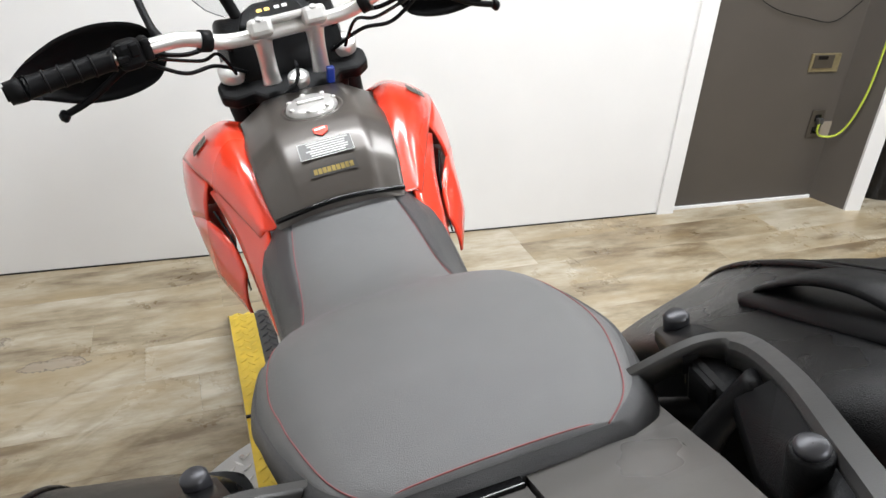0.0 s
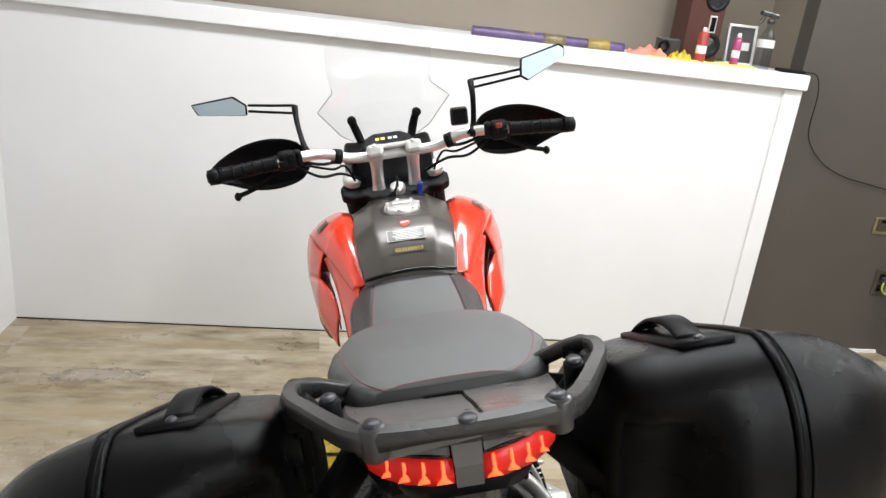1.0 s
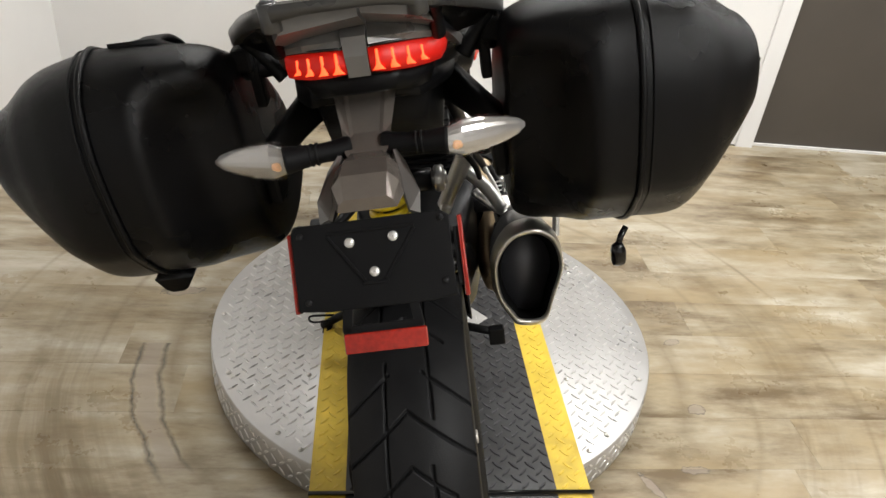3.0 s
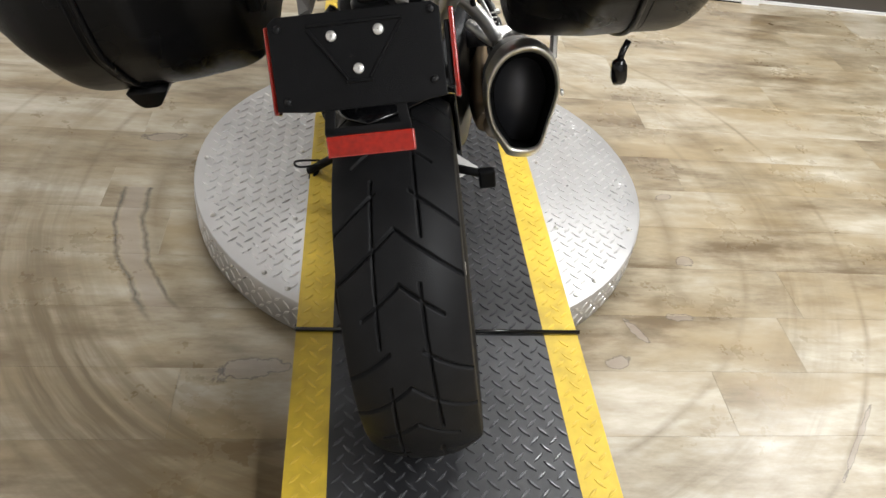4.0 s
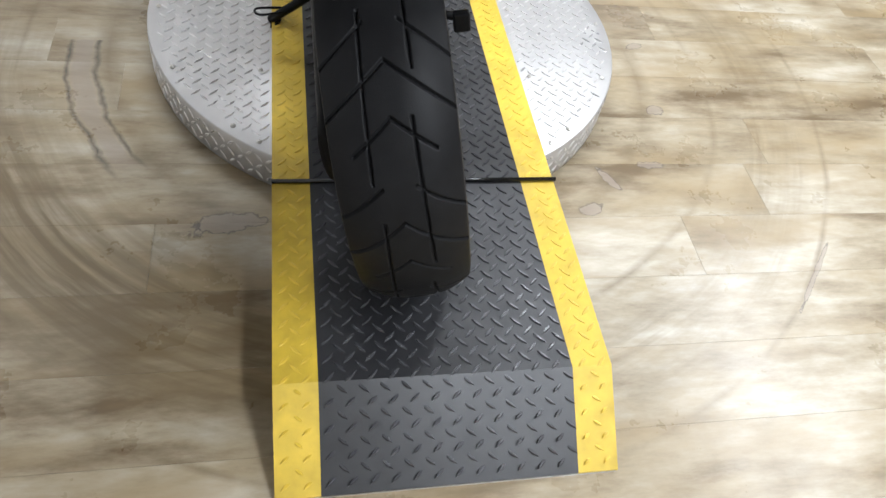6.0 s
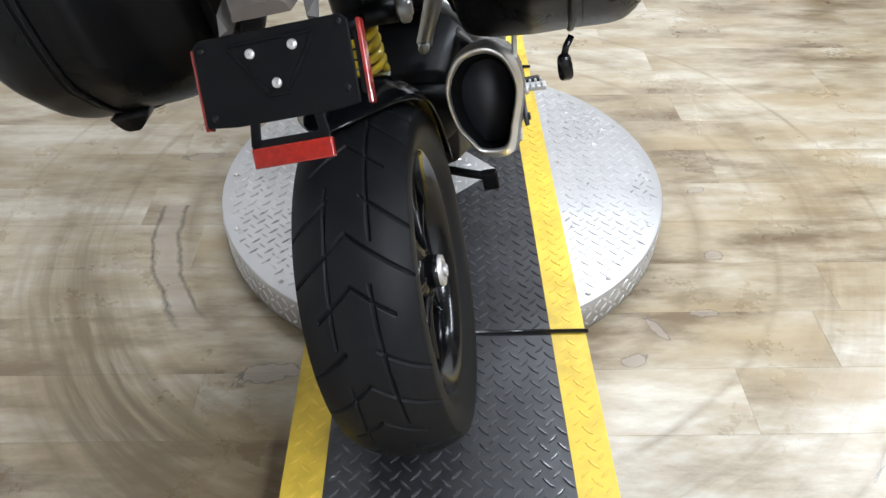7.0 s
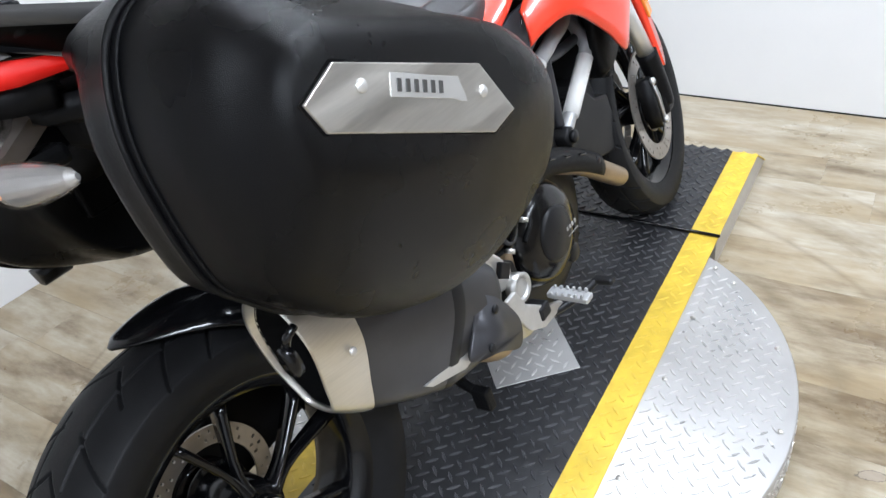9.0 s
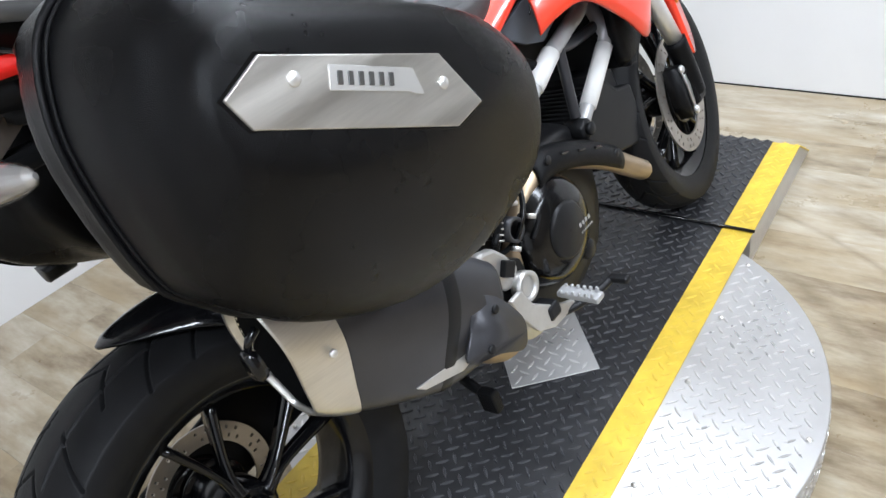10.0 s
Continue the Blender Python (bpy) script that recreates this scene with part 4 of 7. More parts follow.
part("stitching", sway(tube(edge, 0.0006, 6, 30)), M_STITCH, seat)

# tail body under the seat
part("tail_body", loft([[(x, y, z) for x, z in ((w, zt), (w * 1.02, zt - 0.03), (w * 0.7, zb), (-w * 0.7, zb), (-w * 1.02, zt - 0.03), (-w, zt))] for y, w, zt, zb in (
    (0.62, 0.115, 0.80, 0.70), (0.45, 0.125, 0.86, 0.78), (0.30, 0.128, 0.925, 0.86), (0.15, 0.112, 0.95, 0.90), (0.07, 0.088, 0.965, 0.93), (0.03, 0.07, 0.972, 0.945))], 30), M_BLACK, bike)
part("under_tray", loft([[(s * w, y, z) for s, z in ((-1, zt), (1, zt), (0.8, zb), (-0.8, zb))] for y, w, zt, zb in ((0.10, 0.085, 0.95, 0.890), (0.20, 0.105, 0.92, 0.800), (0.27, 0.108, 0.90, 0.745), (0.36, 0.108, 0.88, 0.735), (0.50, 0.10, 0.84, 0.70), (0.62, 0.10, 0.80, 0.66))], 16), M_BLACK, bike)
# grey cover behind the seat, with a slanted lip over the lights and a joint between its two panels
TAIL = pose(0.008, 0, 0)
COVER = [(0.250, 0.138, 0.952), (0.190, 0.136, 0.966), (0.140, 0.131, 0.986), (0.080, 0.122, 1.016), (0.020, 0.108, 1.048), (-0.040, 0.094, 1.077), (-0.086, 0.078, 1.097)]
for sx, x0, rise in ((-1, 0.0145, 0.0), (1, 0.0175, 0.003)):
    rows = []
    for y, w, z in COVER:
        rows.append([(x0 + (sx * w - x0) * f, y, z + rise + dz) for f, dz in ((0.0, 0.0), (0.5, 0.001), (0.94, 0.0), (1.0, -0.010), (0.98, -0.024), (0.0, -0.014))])
    part("tail_cover", grid_mesh(rows, True, smooth=False), M_TAIL_GREY, bike, "grey plastic tail cover panel", m=TAIL)
part("cover_notch", box((-0.008, 0.137, 0.9885), (0.044, 0.014, 0.006), (-24, 0, 0), 0.001), M_GLOSS_BLACK, bike, m=TAIL)
for sx in (-1, 1):
    mk = (lambda b: b) if sx > 0 else flip
    part("cover_lip", mk(grid_mesh([[(xa, ya, za), (xb, yb, zb), (xc, yc, zc), (xc, yc + 0.012, zc), (xb, yb + 0.012, zb), (xa, ya + 0.012, za)] for (xa, ya, za), (xb, yb, zb), (xc, yc, zc) in (((0.016, -0.024, 1.062), (0.060, -0.020, 1.058), (0.100, -0.004, 1.046)), ((0.016, -0.046, 1.048), (0.064, -0.034, 1.044), (0.104, 0.002, 1.032)), ((0.016, -0.050, 1.038), (0.064, -0.030, 1.035), (0.104, 0.008, 1.023)))], True, smooth=False)), M_TAIL_GREY, bike, "grey slanted lip over the tail light", m=TAIL)
part("tail_spine", grid_mesh([[(s * w, y, z) for s in (-1, 1)] + [(s * w, y + 0.02, z - 0.004) for s in (1, -1)] for w, y, z in ((0.016, 0.000, 1.036), (0.0155, -0.030, 1.060), (0.0145, -0.050, 1.052), (0.0135, -0.054, 1.030), (0.013, -0.050, 1.004))], True, smooth=False), M_TAIL_GREY, bike, m=TAIL)

# grab rail round the tail
RAIL = [(0.108, 0.196, 0.980), (0.132, 0.188, 0.994), (0.155, 0.181, 1.006), (0.172, 0.172, 1.013), (0.181, 0.158, 1.018), (0.182, 0.136, 1.024), (0.172, 0.095, 1.037), (0.150, 0.042, 1.056), (0.126, -0.014, 1.076), (0.102, -0.062, 1.092), (0.080, -0.086, 1.101), (0.045, -0.094, 1.103), (0.0, -0.096, 1.103)]
rail = spline(RAIL + [(-x, y, z) for x, y, z in RAIL[-2::-1]], 90)
rows = []
for i, p in enumerate(rail):
    t = rail[min(i + 1, 89)] - rail[max(i - 1, 0)]
    out = np.array((t[1], -t[0], 0))
    out = out / np.linalg.norm(out)
    wide = (0.0086 - 0.0010 * math.exp(-(p[0] / 0.05) ** 2)) * (0.55 if p[1] > 0.165 else 1.0)
    deep = 0.015 - 0.008 * math.exp(-(p[0] / 0.07) ** 4)
    rows.append([p + out * a * wide + np.array((0, 0, b)) for a, b in ((-1, 0.001), (-0.75, 0.006), (0.75, 0.006), (1, 0.001), (0.9, -deep), (-0.9, -deep))])
rail_bm = grid_mesh(rows, True)
for f in rail_bm.faces:
    f.smooth = abs(f.normal.z) < 0.3
part("grab_rail", rail_bm, M_GREY_PLASTIC, bike, "dark grey moulded grab rail", m=TAIL)
part("bolt", disc_solid(0.0085, 0.004, pose(0, -0.096, 1.1095, -15, 90, 0), 16, 0.4), M_MUFFLER, bike, m=TAIL)
for sx, bm in both(lambda: disc_solid(0.0120, 0.032, pose(0.080, -0.084, 1.093, -20, 90, 0), 18, 0.15)):
    mk = (lambda b: b) if sx > 0 else flip
    part("rail_boss", bm, M_GREY_PLASTIC, bike, m=TAIL)
    part("bolt", mk(disc_solid(0.0085, 0.006, pose(0.080, -0.082, 1.1085, -20, 90, 0), 16, 0.3)), M_MUFFLER, bike, m=TAIL)
    # inner mount on a web between the rail and the cover
    part("rail_boss", mk(disc_solid(0.011, 0.032, pose(0.126, 0.034, 1.053, 0, 90, 0), 18, 0.15)), M_BLACK, bike, m=TAIL)
    part("bolt", mk(disc_solid(0.0085, 0.006, pose(0.126, 0.034, 1.0705, 0, 90, 0), 16, 0.3)), M_MUFFLER, bike, m=TAIL)
    part("rail_web", mk(loft([[(x, y, z + a) for x, y, z in ((0.086, -0.060, 1.072), (0.112, -0.040, 1.072), (0.150, 0.040, 1.044), (0.172, 0.110, 1.018), (0.150, 0.120, 1.000), (0.122, 0.060, 1.010), (0.108, 0.0, 1.034))] for a in (0.0, 0.016)])), M_BLACK, bike, m=TAIL)
    part("rail_strut", mk(tube([(0.098, -0.062, 1.086), (0.097, -0.030, 1.062), (0.098, 0.0, 1.030)], [0.011, 0.009, 0.010], 10, 10)), M_BLACK, bike, m=TAIL)
    part("rail_strut", mk(tube([(0.168, 0.120, 1.020), (0.150, 0.130, 0.990), (0.128, 0.13, 0.958)], [0.012, 0.010, 0.013], 10, 12)), M_BLACK, bike, m=TAIL)
    # front mount of the rail and its pin
    part("rail_mount", mk(loft([[(x, y, z + a) for x, y, z in ((0.150, 0.175, 0.990), (0.190, 0.170, 0.994), (0.212, 0.250, 0.942), (0.206, 0.276, 0.930), (0.186, 0.272, 0.930), (0.168, 0.220, 0.960))] for a in (0.0, 0.016)])), M_BLACK, bike, m=TAIL)
    part("boss_pin", mk(disc_solid(0.0105, 0.032, pose(0.196, 0.256, 0.955, 0, 90, 0), 18, 0.25)), M_MUFFLER, bike, m=TAIL)
for sx, bm in both(lambda: loft([[(x, y + a * 0.030, z + b * c) for a, b in ((-1, -1), (1, -1), (1, 1), (-1, 1))] for x, y, z, c in ((0.05, 0.30, 0.900, 0.034), (0.10, 0.24, 0.888, 0.030), (0.15, 0.17, 0.860, 0.024), (0.185, 0.14, 0.832, 0.022))], 14, 16)):
    part("carrier_arm", bm, M_BLACK, bike, m=TAIL)

# tail lights
LIGHT = [(0.0145, -0.047, 1.037, 1.008), (0.035, -0.041, 1.036, 1.004), (0.062, -0.027, 1.033, 1.000), (0.082, -0.009, 1.028, 0.997), (0.097, 0.014, 1.021, 0.993), (0.104, 0.050, 1.012, 0.991), (0.108, 0.092, 1.001, 0.989)]
for sx, bm in both(lambda: grid_mesh([[(x, ya, zt), (x, ya - 0.006, (zt + zb) / 2), (x, ya - 0.001, zb), (x, ya + 0.02, zb + 0.002), (x, ya + 0.02, zt - 0.002)] for x, ya, zt, zb in LIGHT])):
    mk = (lambda b: b) if sx > 0 else flip
    light = part("tail_light", bm, M_TAIL, bike, "lit red tail light", m=TAIL)
    cols = np.array(LIGHT)
    for x, h in ((0.024, 0.024), (0.042, 0.023), (0.060, 0.021), (0.076, 0.018)):
        ya, zc = float(np.interp(x, cols[:, 0], cols[:, 1])), float(np.interp(x, cols[:, 0], (cols[:, 2] + cols[:, 3]) / 2))
        streak = [[(x + wd * a, ya - 0.0075 + 0.003 * abs(b), zc + b * h / 2) for a in (-1, 0, 1)] + [(x + wd * 0.7 * a, ya + 0.002, zc + b * h / 2) for a in (1, -1)] for b, wd in ((-1, 0.0078), (-0.75, 0.0052), (-0.3, 0.0024), (1, 0.0015))]
        part("light_spot", mk(loft(streak, 8)), M_TAIL_HOT, light, m=TAIL)
    part("light_frame", mk(grid_mesh([[(x * 1.01, ya - 0.003, zt + 0.0035), (x * 1.01, ya - 0.003, zt + 0.0005), (x * 1.01, ya + 0.02, zt + 0.0005), (x * 1.01, ya + 0.02, zt + 0.0035)] for x, ya, zt, zb in LIGHT])), M_GLOSS_BLACK, light, m=TAIL)
part("light_surround", loft([[(s * w, y, z) for s, w, z in ((-1, wa, za), (1, wa, za), (1, wa * 0.8, zb), (-1, wa * 0.8, zb))] for y, wa, za, zb in ((0.05, 0.10, 1.005, 0.955), (0.0, 0.078, 0.997, 0.965), (-0.030, 0.045, 1.004, 0.978))], 10), M_BLACK, bike, m=TAIL)
part("light_backing", loft([[(s * w, y, z) for s, z in ((-1, za), (1, za), (1, zb), (-1, zb))] for y, w, za, zb in ((0.06, 0.100, 1.010, 0.985), (0.02, 0.090, 1.030, 0.990), (-0.014, 0.055, 1.040, 0.998), (-0.036, 0.020, 1.042, 1.000))], 8), M_BLACK, bike, m=TAIL)

# hanger for the plate
part("plate_hanger", grid_mesh([[(s * w, y + dy, z + dz) for s, dy, dz in ((-1, 0.012, 0.004), (-0.62, -0.010, -0.004), (-0.5, -0.002, -0.001), (0.5, -0.002, -0.001), (0.62, -0.010, -0.004), (1, 0.012, 0.004), (0.8, 0.034, -0.01), (-0.8, 0.034, -0.01))] for w, y, z in ((0.049, 0.045, 0.985), (0.042, 0.020, 0.952), (0.033, -0.025, 0.925), (0.027, -0.072, 0.910))], True, smooth=False), M_HANGER, bike, "grey plastic plate hanger")
part("hanger_hood", grid_mesh([[(-wc, y, zc), (-wb, y, zb), (-wa, y, za), (wa, y, za), (wb, y, zb), (wc, y, zc)] for y, wa, wb, wc, za, zb, zc in (
    (-0.055, 0.018, 0.024, 0.028, 0.912, 0.903, 0.885), (-0.090, 0.026, 0.038, 0.042, 0.917, 0.905, 0.884), (-0.128, 0.028, 0.040, 0.043, 0.916, 0.903, 0.884), (-0.150, 0.025, 0.032, 0.035, 0.896, 0.890, 0.880))], True, smooth=False), M_HANGER, bike, "faceted grey plastic hood over the plate light")
for sx, bm in both(lambda: loft([[(x - a * 0.3, y + a, z - a) for x, y, z in ((0.030, -0.045, 0.916), (0.048, -0.084, 0.904), (0.062, -0.120, 0.882), (0.060, -0.142, 0.864), (0.048, -0.142, 0.869), (0.038, -0.096, 0.888))] for a in (0.0, 0.007)])):
    for f in bm.faces:
        f.smooth = False
    part("hood_cheek", bm, M_TAIL_GREY, bike)

PLATE = frame_at((0.0, -0.166, 0.817), (0, -0.835, 0.55), (1, 0, 0))
outline = [(-0.097, 0.046), (-0.088, 0.053), (0.083, 0.053), (0.092, 0.046), (0.092, -0.048), (0.06, -0.052), (-0.06, -0.052), (-0.097, -0.048)]
plate = part("plate_holder", prism(outline, 0.004, PLATE, 0.0012), M_BLACK, bike, "black number plate holder without a plate")
part("raised_rib", merged(*[box(c, s, (0, 0, r), 0.0008, 1) for c, s, r in (((-0.002, 0.040, 0.005), (0.105, 0.004, 0.003), 0), ((-0.034, 0.008, 0.005), (0.004, 0.07, 0.003), 35), ((0.030, 0.008, 0.005), (0.004, 0.07, 0.003), -35), ((-0.002, -0.023, 0.005), (0.03, 0.004, 0.003), 0))]), M_BLACK, plate, m=PLATE)
for x, y in ((-0.028, 0.027), (0.024, 0.029), (-0.002, -0.010), (-0.084, -0.038), (0.080, -0.030), (-0.086, 0.040), (0.082, 0.044)):
    part("bolt", disc_solid(0.0062 if abs(x) < 0.05 else 0.0042, 0.004, PLATE @ pose(x, y, 0.0055, 0, 90, 0), 16, 0.4), M_SILVER if abs(x) < 0.05 else M_DARK_METAL, plate)
for sx, x in ((-1, -0.100), (1, 0.104)):
    part("side_reflector", merged(box((x, -0.003, -0.004 if sx > 0 else -0.0095), (0.006, 0.096, 0.018), bevel=0.002)), M_RED_REFLECTOR, plate, "red side reflector", m=PLATE)
    part("reflector_stay", box((x - sx * 0.006, -0.003, -0.006 if sx > 0 else -0.010), (0.006, 0.07, 0.014), bevel=0.001), M_BLACK, plate, m=PLATE)
part("lower_bracket", merged(box((0, -0.078, 0.0), (0.096, 0.014, 0.004), bevel=0.001),
     box((-0.041, -0.062, 0.0), (0.012, 0.034, 0.004), (0, 0, -8), 0.001), box((0.041, -0.062, 0.0), (0.012, 0.034, 0.004), (0, 0, 8), 0.001)), M_BLACK, plate, m=PLATE)
part("rear_reflector", box((0.002, -0.092, 0.003), (0.099, 0.024, 0.009), bevel=0.002), M_RED_REFLECTOR, plate, "red rear reflector", m=PLATE)

# turn signals
for sx, bm in both(lambda: merged(tube([(0.022, -0.040, 0.912), (0.06, -0.052, 0.914), (0.103, -0.060, 0.914)], [0.0150, 0.0125, 0.0180], 14, 16), *[revolve([(0.010, -0.002), (0.0145, -0.0015), (0.0145, 0.0015), (0.010, 0.002)], 16, pose(0.062 + 0.007 * k, -0.0525 - 0.0012 * k, 0.914)) for k in range(3)])):
    sig = part("turn_signal", bm, M_BLACK, bike, "clear turn signal on a rubber stem")
    mk = (lambda b: b) if sx > 0 else flip
    def pod(k, x0=0.094):
        out = []
        for x, b, c in ((0.088, 0.006, 0.007), (0.098, 0.014, 0.0165), (0.120, 0.0195, 0.0240), (0.148, 0.0180, 0.0220), (0.176, 0.0135, 0.0165), (0.194, 0.0085, 0.0105), (0.202, 0.003, 0.004)):
            out.append([(x0 + (x - 0.096) * (0.98 if k < 1 else 1), -0.058 + 0.34 * (x - 0.096) + k * b * math.cos(t), 0.912 - 0.06 * (x - 0.096) + k * 1.1 * c * math.sin(t)) for t in np.linspace(0, 2 * np.pi, 20, endpoint=False)])
        return out

    part("lens", mk(loft(pod(1.0), 20)), M_LENS, sig, "clear plastic lens")
    facets = mk(loft(pod(0.88, 0.097)))
    for f in facets.faces:
        f.smooth = False
    part("reflector", facets, M_BRIGHT, sig)
    part("bulb", mk(loft([[(x, -0.0700 + 0.34 * (x - 0.096) + 0.6 * r_ * math.cos(t), 0.910 + r_ * math.sin(t)) for t in np.linspace(0, 2 * np.pi, 12, endpoint=False)] for x, r_ in ((0.106, 0.003), (0.111, 0.0078), (0.130, 0.0078), (0.138, 0.002))], 10)), M_BULB, sig, "amber bulb")

# ---- tank and shrouds ----
TANK = [(0.806, 0.096, 0.880), (0.828, 0.100, 0.902), (0.856, 0.105, 0.925), (0.89, 0.109, 0.944), (0.925, 0.112, 0.956), (0.96, 0.115, 0.958), (1.00, 0.117, 0.959), (1.05, 0.118, 0.959), (1.09, 0.117, 0.958)]


def tank_z(x, y):
    z = np.interp(y, [t[0] for t in TANK], [t[2] for t in TANK])
    w = np.interp(y, [t[0] for t in TANK], [t[1] for t in TANK])
    a = abs(x) / w
    return float(z - 0.012 * a ** 2 - 0.018 * max(0, a - 0.62) / 0.38 + (0.004 if a < 0.58 else 0.004 * max(0, 1 - (a - 0.58) / 0.08)))


rows = []
for y, w, z in spline(TANK, 30):
    xs = np.linspace(-w, w, 41)
    row = [(x, y, tank_z(x, y)) for x in xs]
    row += [(w * 1.0, y, z - 0.09), (-w * 1.0, y, z - 0.09)]
    rows.append(row)
tank = part("tank_panel", grid_mesh(rows, True), M_TANK, bike, "satin dark grey tank cover")
part("tank_seam", tube([(0.097 * s, 0.812 - 0.012 * (1 - abs(s) ** 3), 0.884 - 0.016 * abs(s) ** 2) for s in np.linspace(-1, 1, 13)], 0.004, 8, 40), M_GLOSS_BLACK, tank)


def on_tank(x, y, dx, dy, lift=0.001):
    """Frame on the tank's skin at x, y, turned along its slope."""
    z0, z1 = tank_z(x, y - 0.015), tank_z(x, y + 0.015)
    return frame_at((x, y, tank_z(x, y) + lift), (0, -(z1 - z0), 0.03), (1, 0, 0))


cap_m = frame_at((0.004, 0.985, 0.9615), (0, -0.04, 1), (1, 0, 0)) @ Matrix.Diagonal((1.1, 1.1, 1.2, 1))
cap = part("fuel_cap", revolve([(0.001, 0.009), (0.032, 0.009), (0.036, 0.007), (0.038, 0.003), (0.039, -0.01)], 40, cap_m @ pose(0, 0, 0, 0, -90, 0), closed=False), M_CAP, tank, "satin silver fuel cap")
for a in np.linspace(0, 2 * np.pi, 7, endpoint=False):
    part("cap_bolt", disc_solid(0.0042, 0.004, cap_m @ pose(0.0335 * math.cos(a), 0.0335 * math.sin(a), 0.0085, 0, 90, 0), 10, 0.3), M_CAP, tank)
part("cap_flap", box((0, 0.004, 0.010), (0.040, 0.016, 0.006), bevel=0.002), M_CAP, tank, m=cap_m)
part("cap_ring", revolve([(0.040, 0.0), (0.046, 0.0), (0.046, 0.005), (0.040, 0.005)], 40, cap_m @ pose(0, 0, -0.004, 0, -90, 0)), M_TANK, tank)
sh_m = on_tank(0.003, 0.899, 0, 0, 0.0015)
part("shield_emblem", prism([(-0.012, 0.008), (-0.006, 0.0105), (0.006, 0.0105), (0.012, 0.008), (0.010, -0.003), (0.0, -0.011), (-0.010, -0.003)], 0.0012, sh_m, 0.0004), M_RED, tank, "small red shield emblem")
part("shield_light", prism([(-0.009, 0.001), (0.009, 0.004), (0.008, 0.0085), (-0.009, 0.006)], 0.0006, sh_m @ pose(0, 0, 0.0012), 0.0002), M_PRINT, tank)
lb_m = on_tank(0.002, 0.869, 0, 0, 0.0015)
part("warning_sticker", prism([(-0.041, -0.0155), (0.041, -0.0155), (0.041, 0.0155), (-0.041, 0.0155)], 0.0006, lb_m, 0), M_STICKER, tank, "warning sticker with unreadable lines")
for k in range(6):
    part("print_line", box((0.004 - 0.002 * (k % 2), 0.0118 - 0.0044 * k, 0.0009), (0.064 - 0.006 * (k % 3), 0.0022, 0.0004), bevel=0), M_PRINT, tank, m=lb_m)
for c, s in (((0, 0.0150, 0.0009), (0.082, 0.0009, 0.0004)), ((0, -0.0150, 0.0009), (0.082, 0.0009, 0.0004)), ((0.0406, 0, 0.0009), (0.0009, 0.031, 0.0004)), ((-0.0406, 0, 0.0009), (0.0009, 0.031, 0.0004))):
    part("print_frame", box(c, s, bevel=0), M_PRINT, tank, m=lb_m)
ys_m = on_tank(0.004, 0.838, 0, 0, 0.0015)
part("small_sticker", prism([(-0.036, -0.008), (0.036, -0.008), (0.034, 0.008), (-0.034, 0.008)], 0.0006, ys_m, 0), M_STICKER, tank)
for k in range(9):
    part("print_mark", box((-0.027 + 0.0068 * k, 0, 0.0009), (0.0055, 0.009, 0.0004), bevel=0), M_YELLOW_STICKER, tank, m=ys_m)


def facet(a, b, thick=0.005, n=24):
    """Strip of fairing between two edges, each a run of points from front to rear, creased where strips meet."""
    a, b = spline(a, n), spline(b, n)
    cross = np.linspace(0, 1, 7)[:, None]
    rows = []
    for p, q in zip(a, b):
        up = p + (q - p) * cross
        up[:, 0] += 0.004 * np.sin(np.pi * cross[:, 0])
        low = up.copy()
        low[:, 0] -= thick
        low[:, 2] -= thick * 0.5
        rows.append(np.concatenate([up, low[::-1]]))
    return grid_mesh(rows, True)


# edges of the fairing from the nose to the rear: tank edge, inner crease, shoulder, side ridge, foot
EDGE = [
    [(0.092, 1.185, 0.880), (0.119, 1.13, 0.920), (0.119, 1.04, 0.936), (0.110, 0.95, 0.918), (0.097, 0.865, 0.875), (0.092, 0.825, 0.858)],
    [(0.125, 1.200, 0.876), (0.150, 1.14, 0.926), (0.145, 1.04, 0.944), (0.132, 0.95, 0.926), (0.116, 0.870, 0.880), (0.106, 0.825, 0.852)],
    [(0.200, 1.232, 0.815), (0.234, 1.18, 0.862), (0.222, 1.08, 0.890), (0.190, 0.985, 0.884), (0.154, 0.900, 0.858), (0.128, 0.835, 0.838)],
    [(0.212, 1.238, 0.735), (0.248, 1.165, 0.765), (0.240, 1.06, 0.800), (0.209, 0.970, 0.826), (0.179, 0.905, 0.806), (0.170, 0.862, 0.772)],
    [(0.205, 1.228, 0.655), (0.222, 1.155, 0.580), (0.229, 1.065, 0.650), (0.222, 0.960, 0.725), (0.198, 0.890, 0.722), (0.181, 0.852, 0.706)],
]


LEG = [[(0.112, 0.93, 0.915), (0.114, 0.870, 0.880), (0.118, 0.80, 0.825), (0.122, 0.73, 0.765), (0.126, 0.695, 0.735)], [(0.190, 0.975, 0.870), (0.168, 0.90, 0.826), (0.157, 0.835, 0.776), (0.146, 0.755, 0.733), (0.132, 0.694, 0.720)]]


def upper_skin(n=30):
    """Rounded skin from the tank's edge over the inner bulge to the shoulder."""
    runs = [spline(e, n) for e in EDGE[:3]]
    rows = []
    for a, b, c in zip(*runs):
        up = spline([a, b, (b + c) / 2 + np.array((0.004, 0, 0.006)), c], 13)
        low = up.copy()
        low[:, 0] -= 0.005
        low[:, 2] -= 0.0025
        rows.append(np.concatenate([up, low[::-1]]))
    return grid_mesh(rows, True)


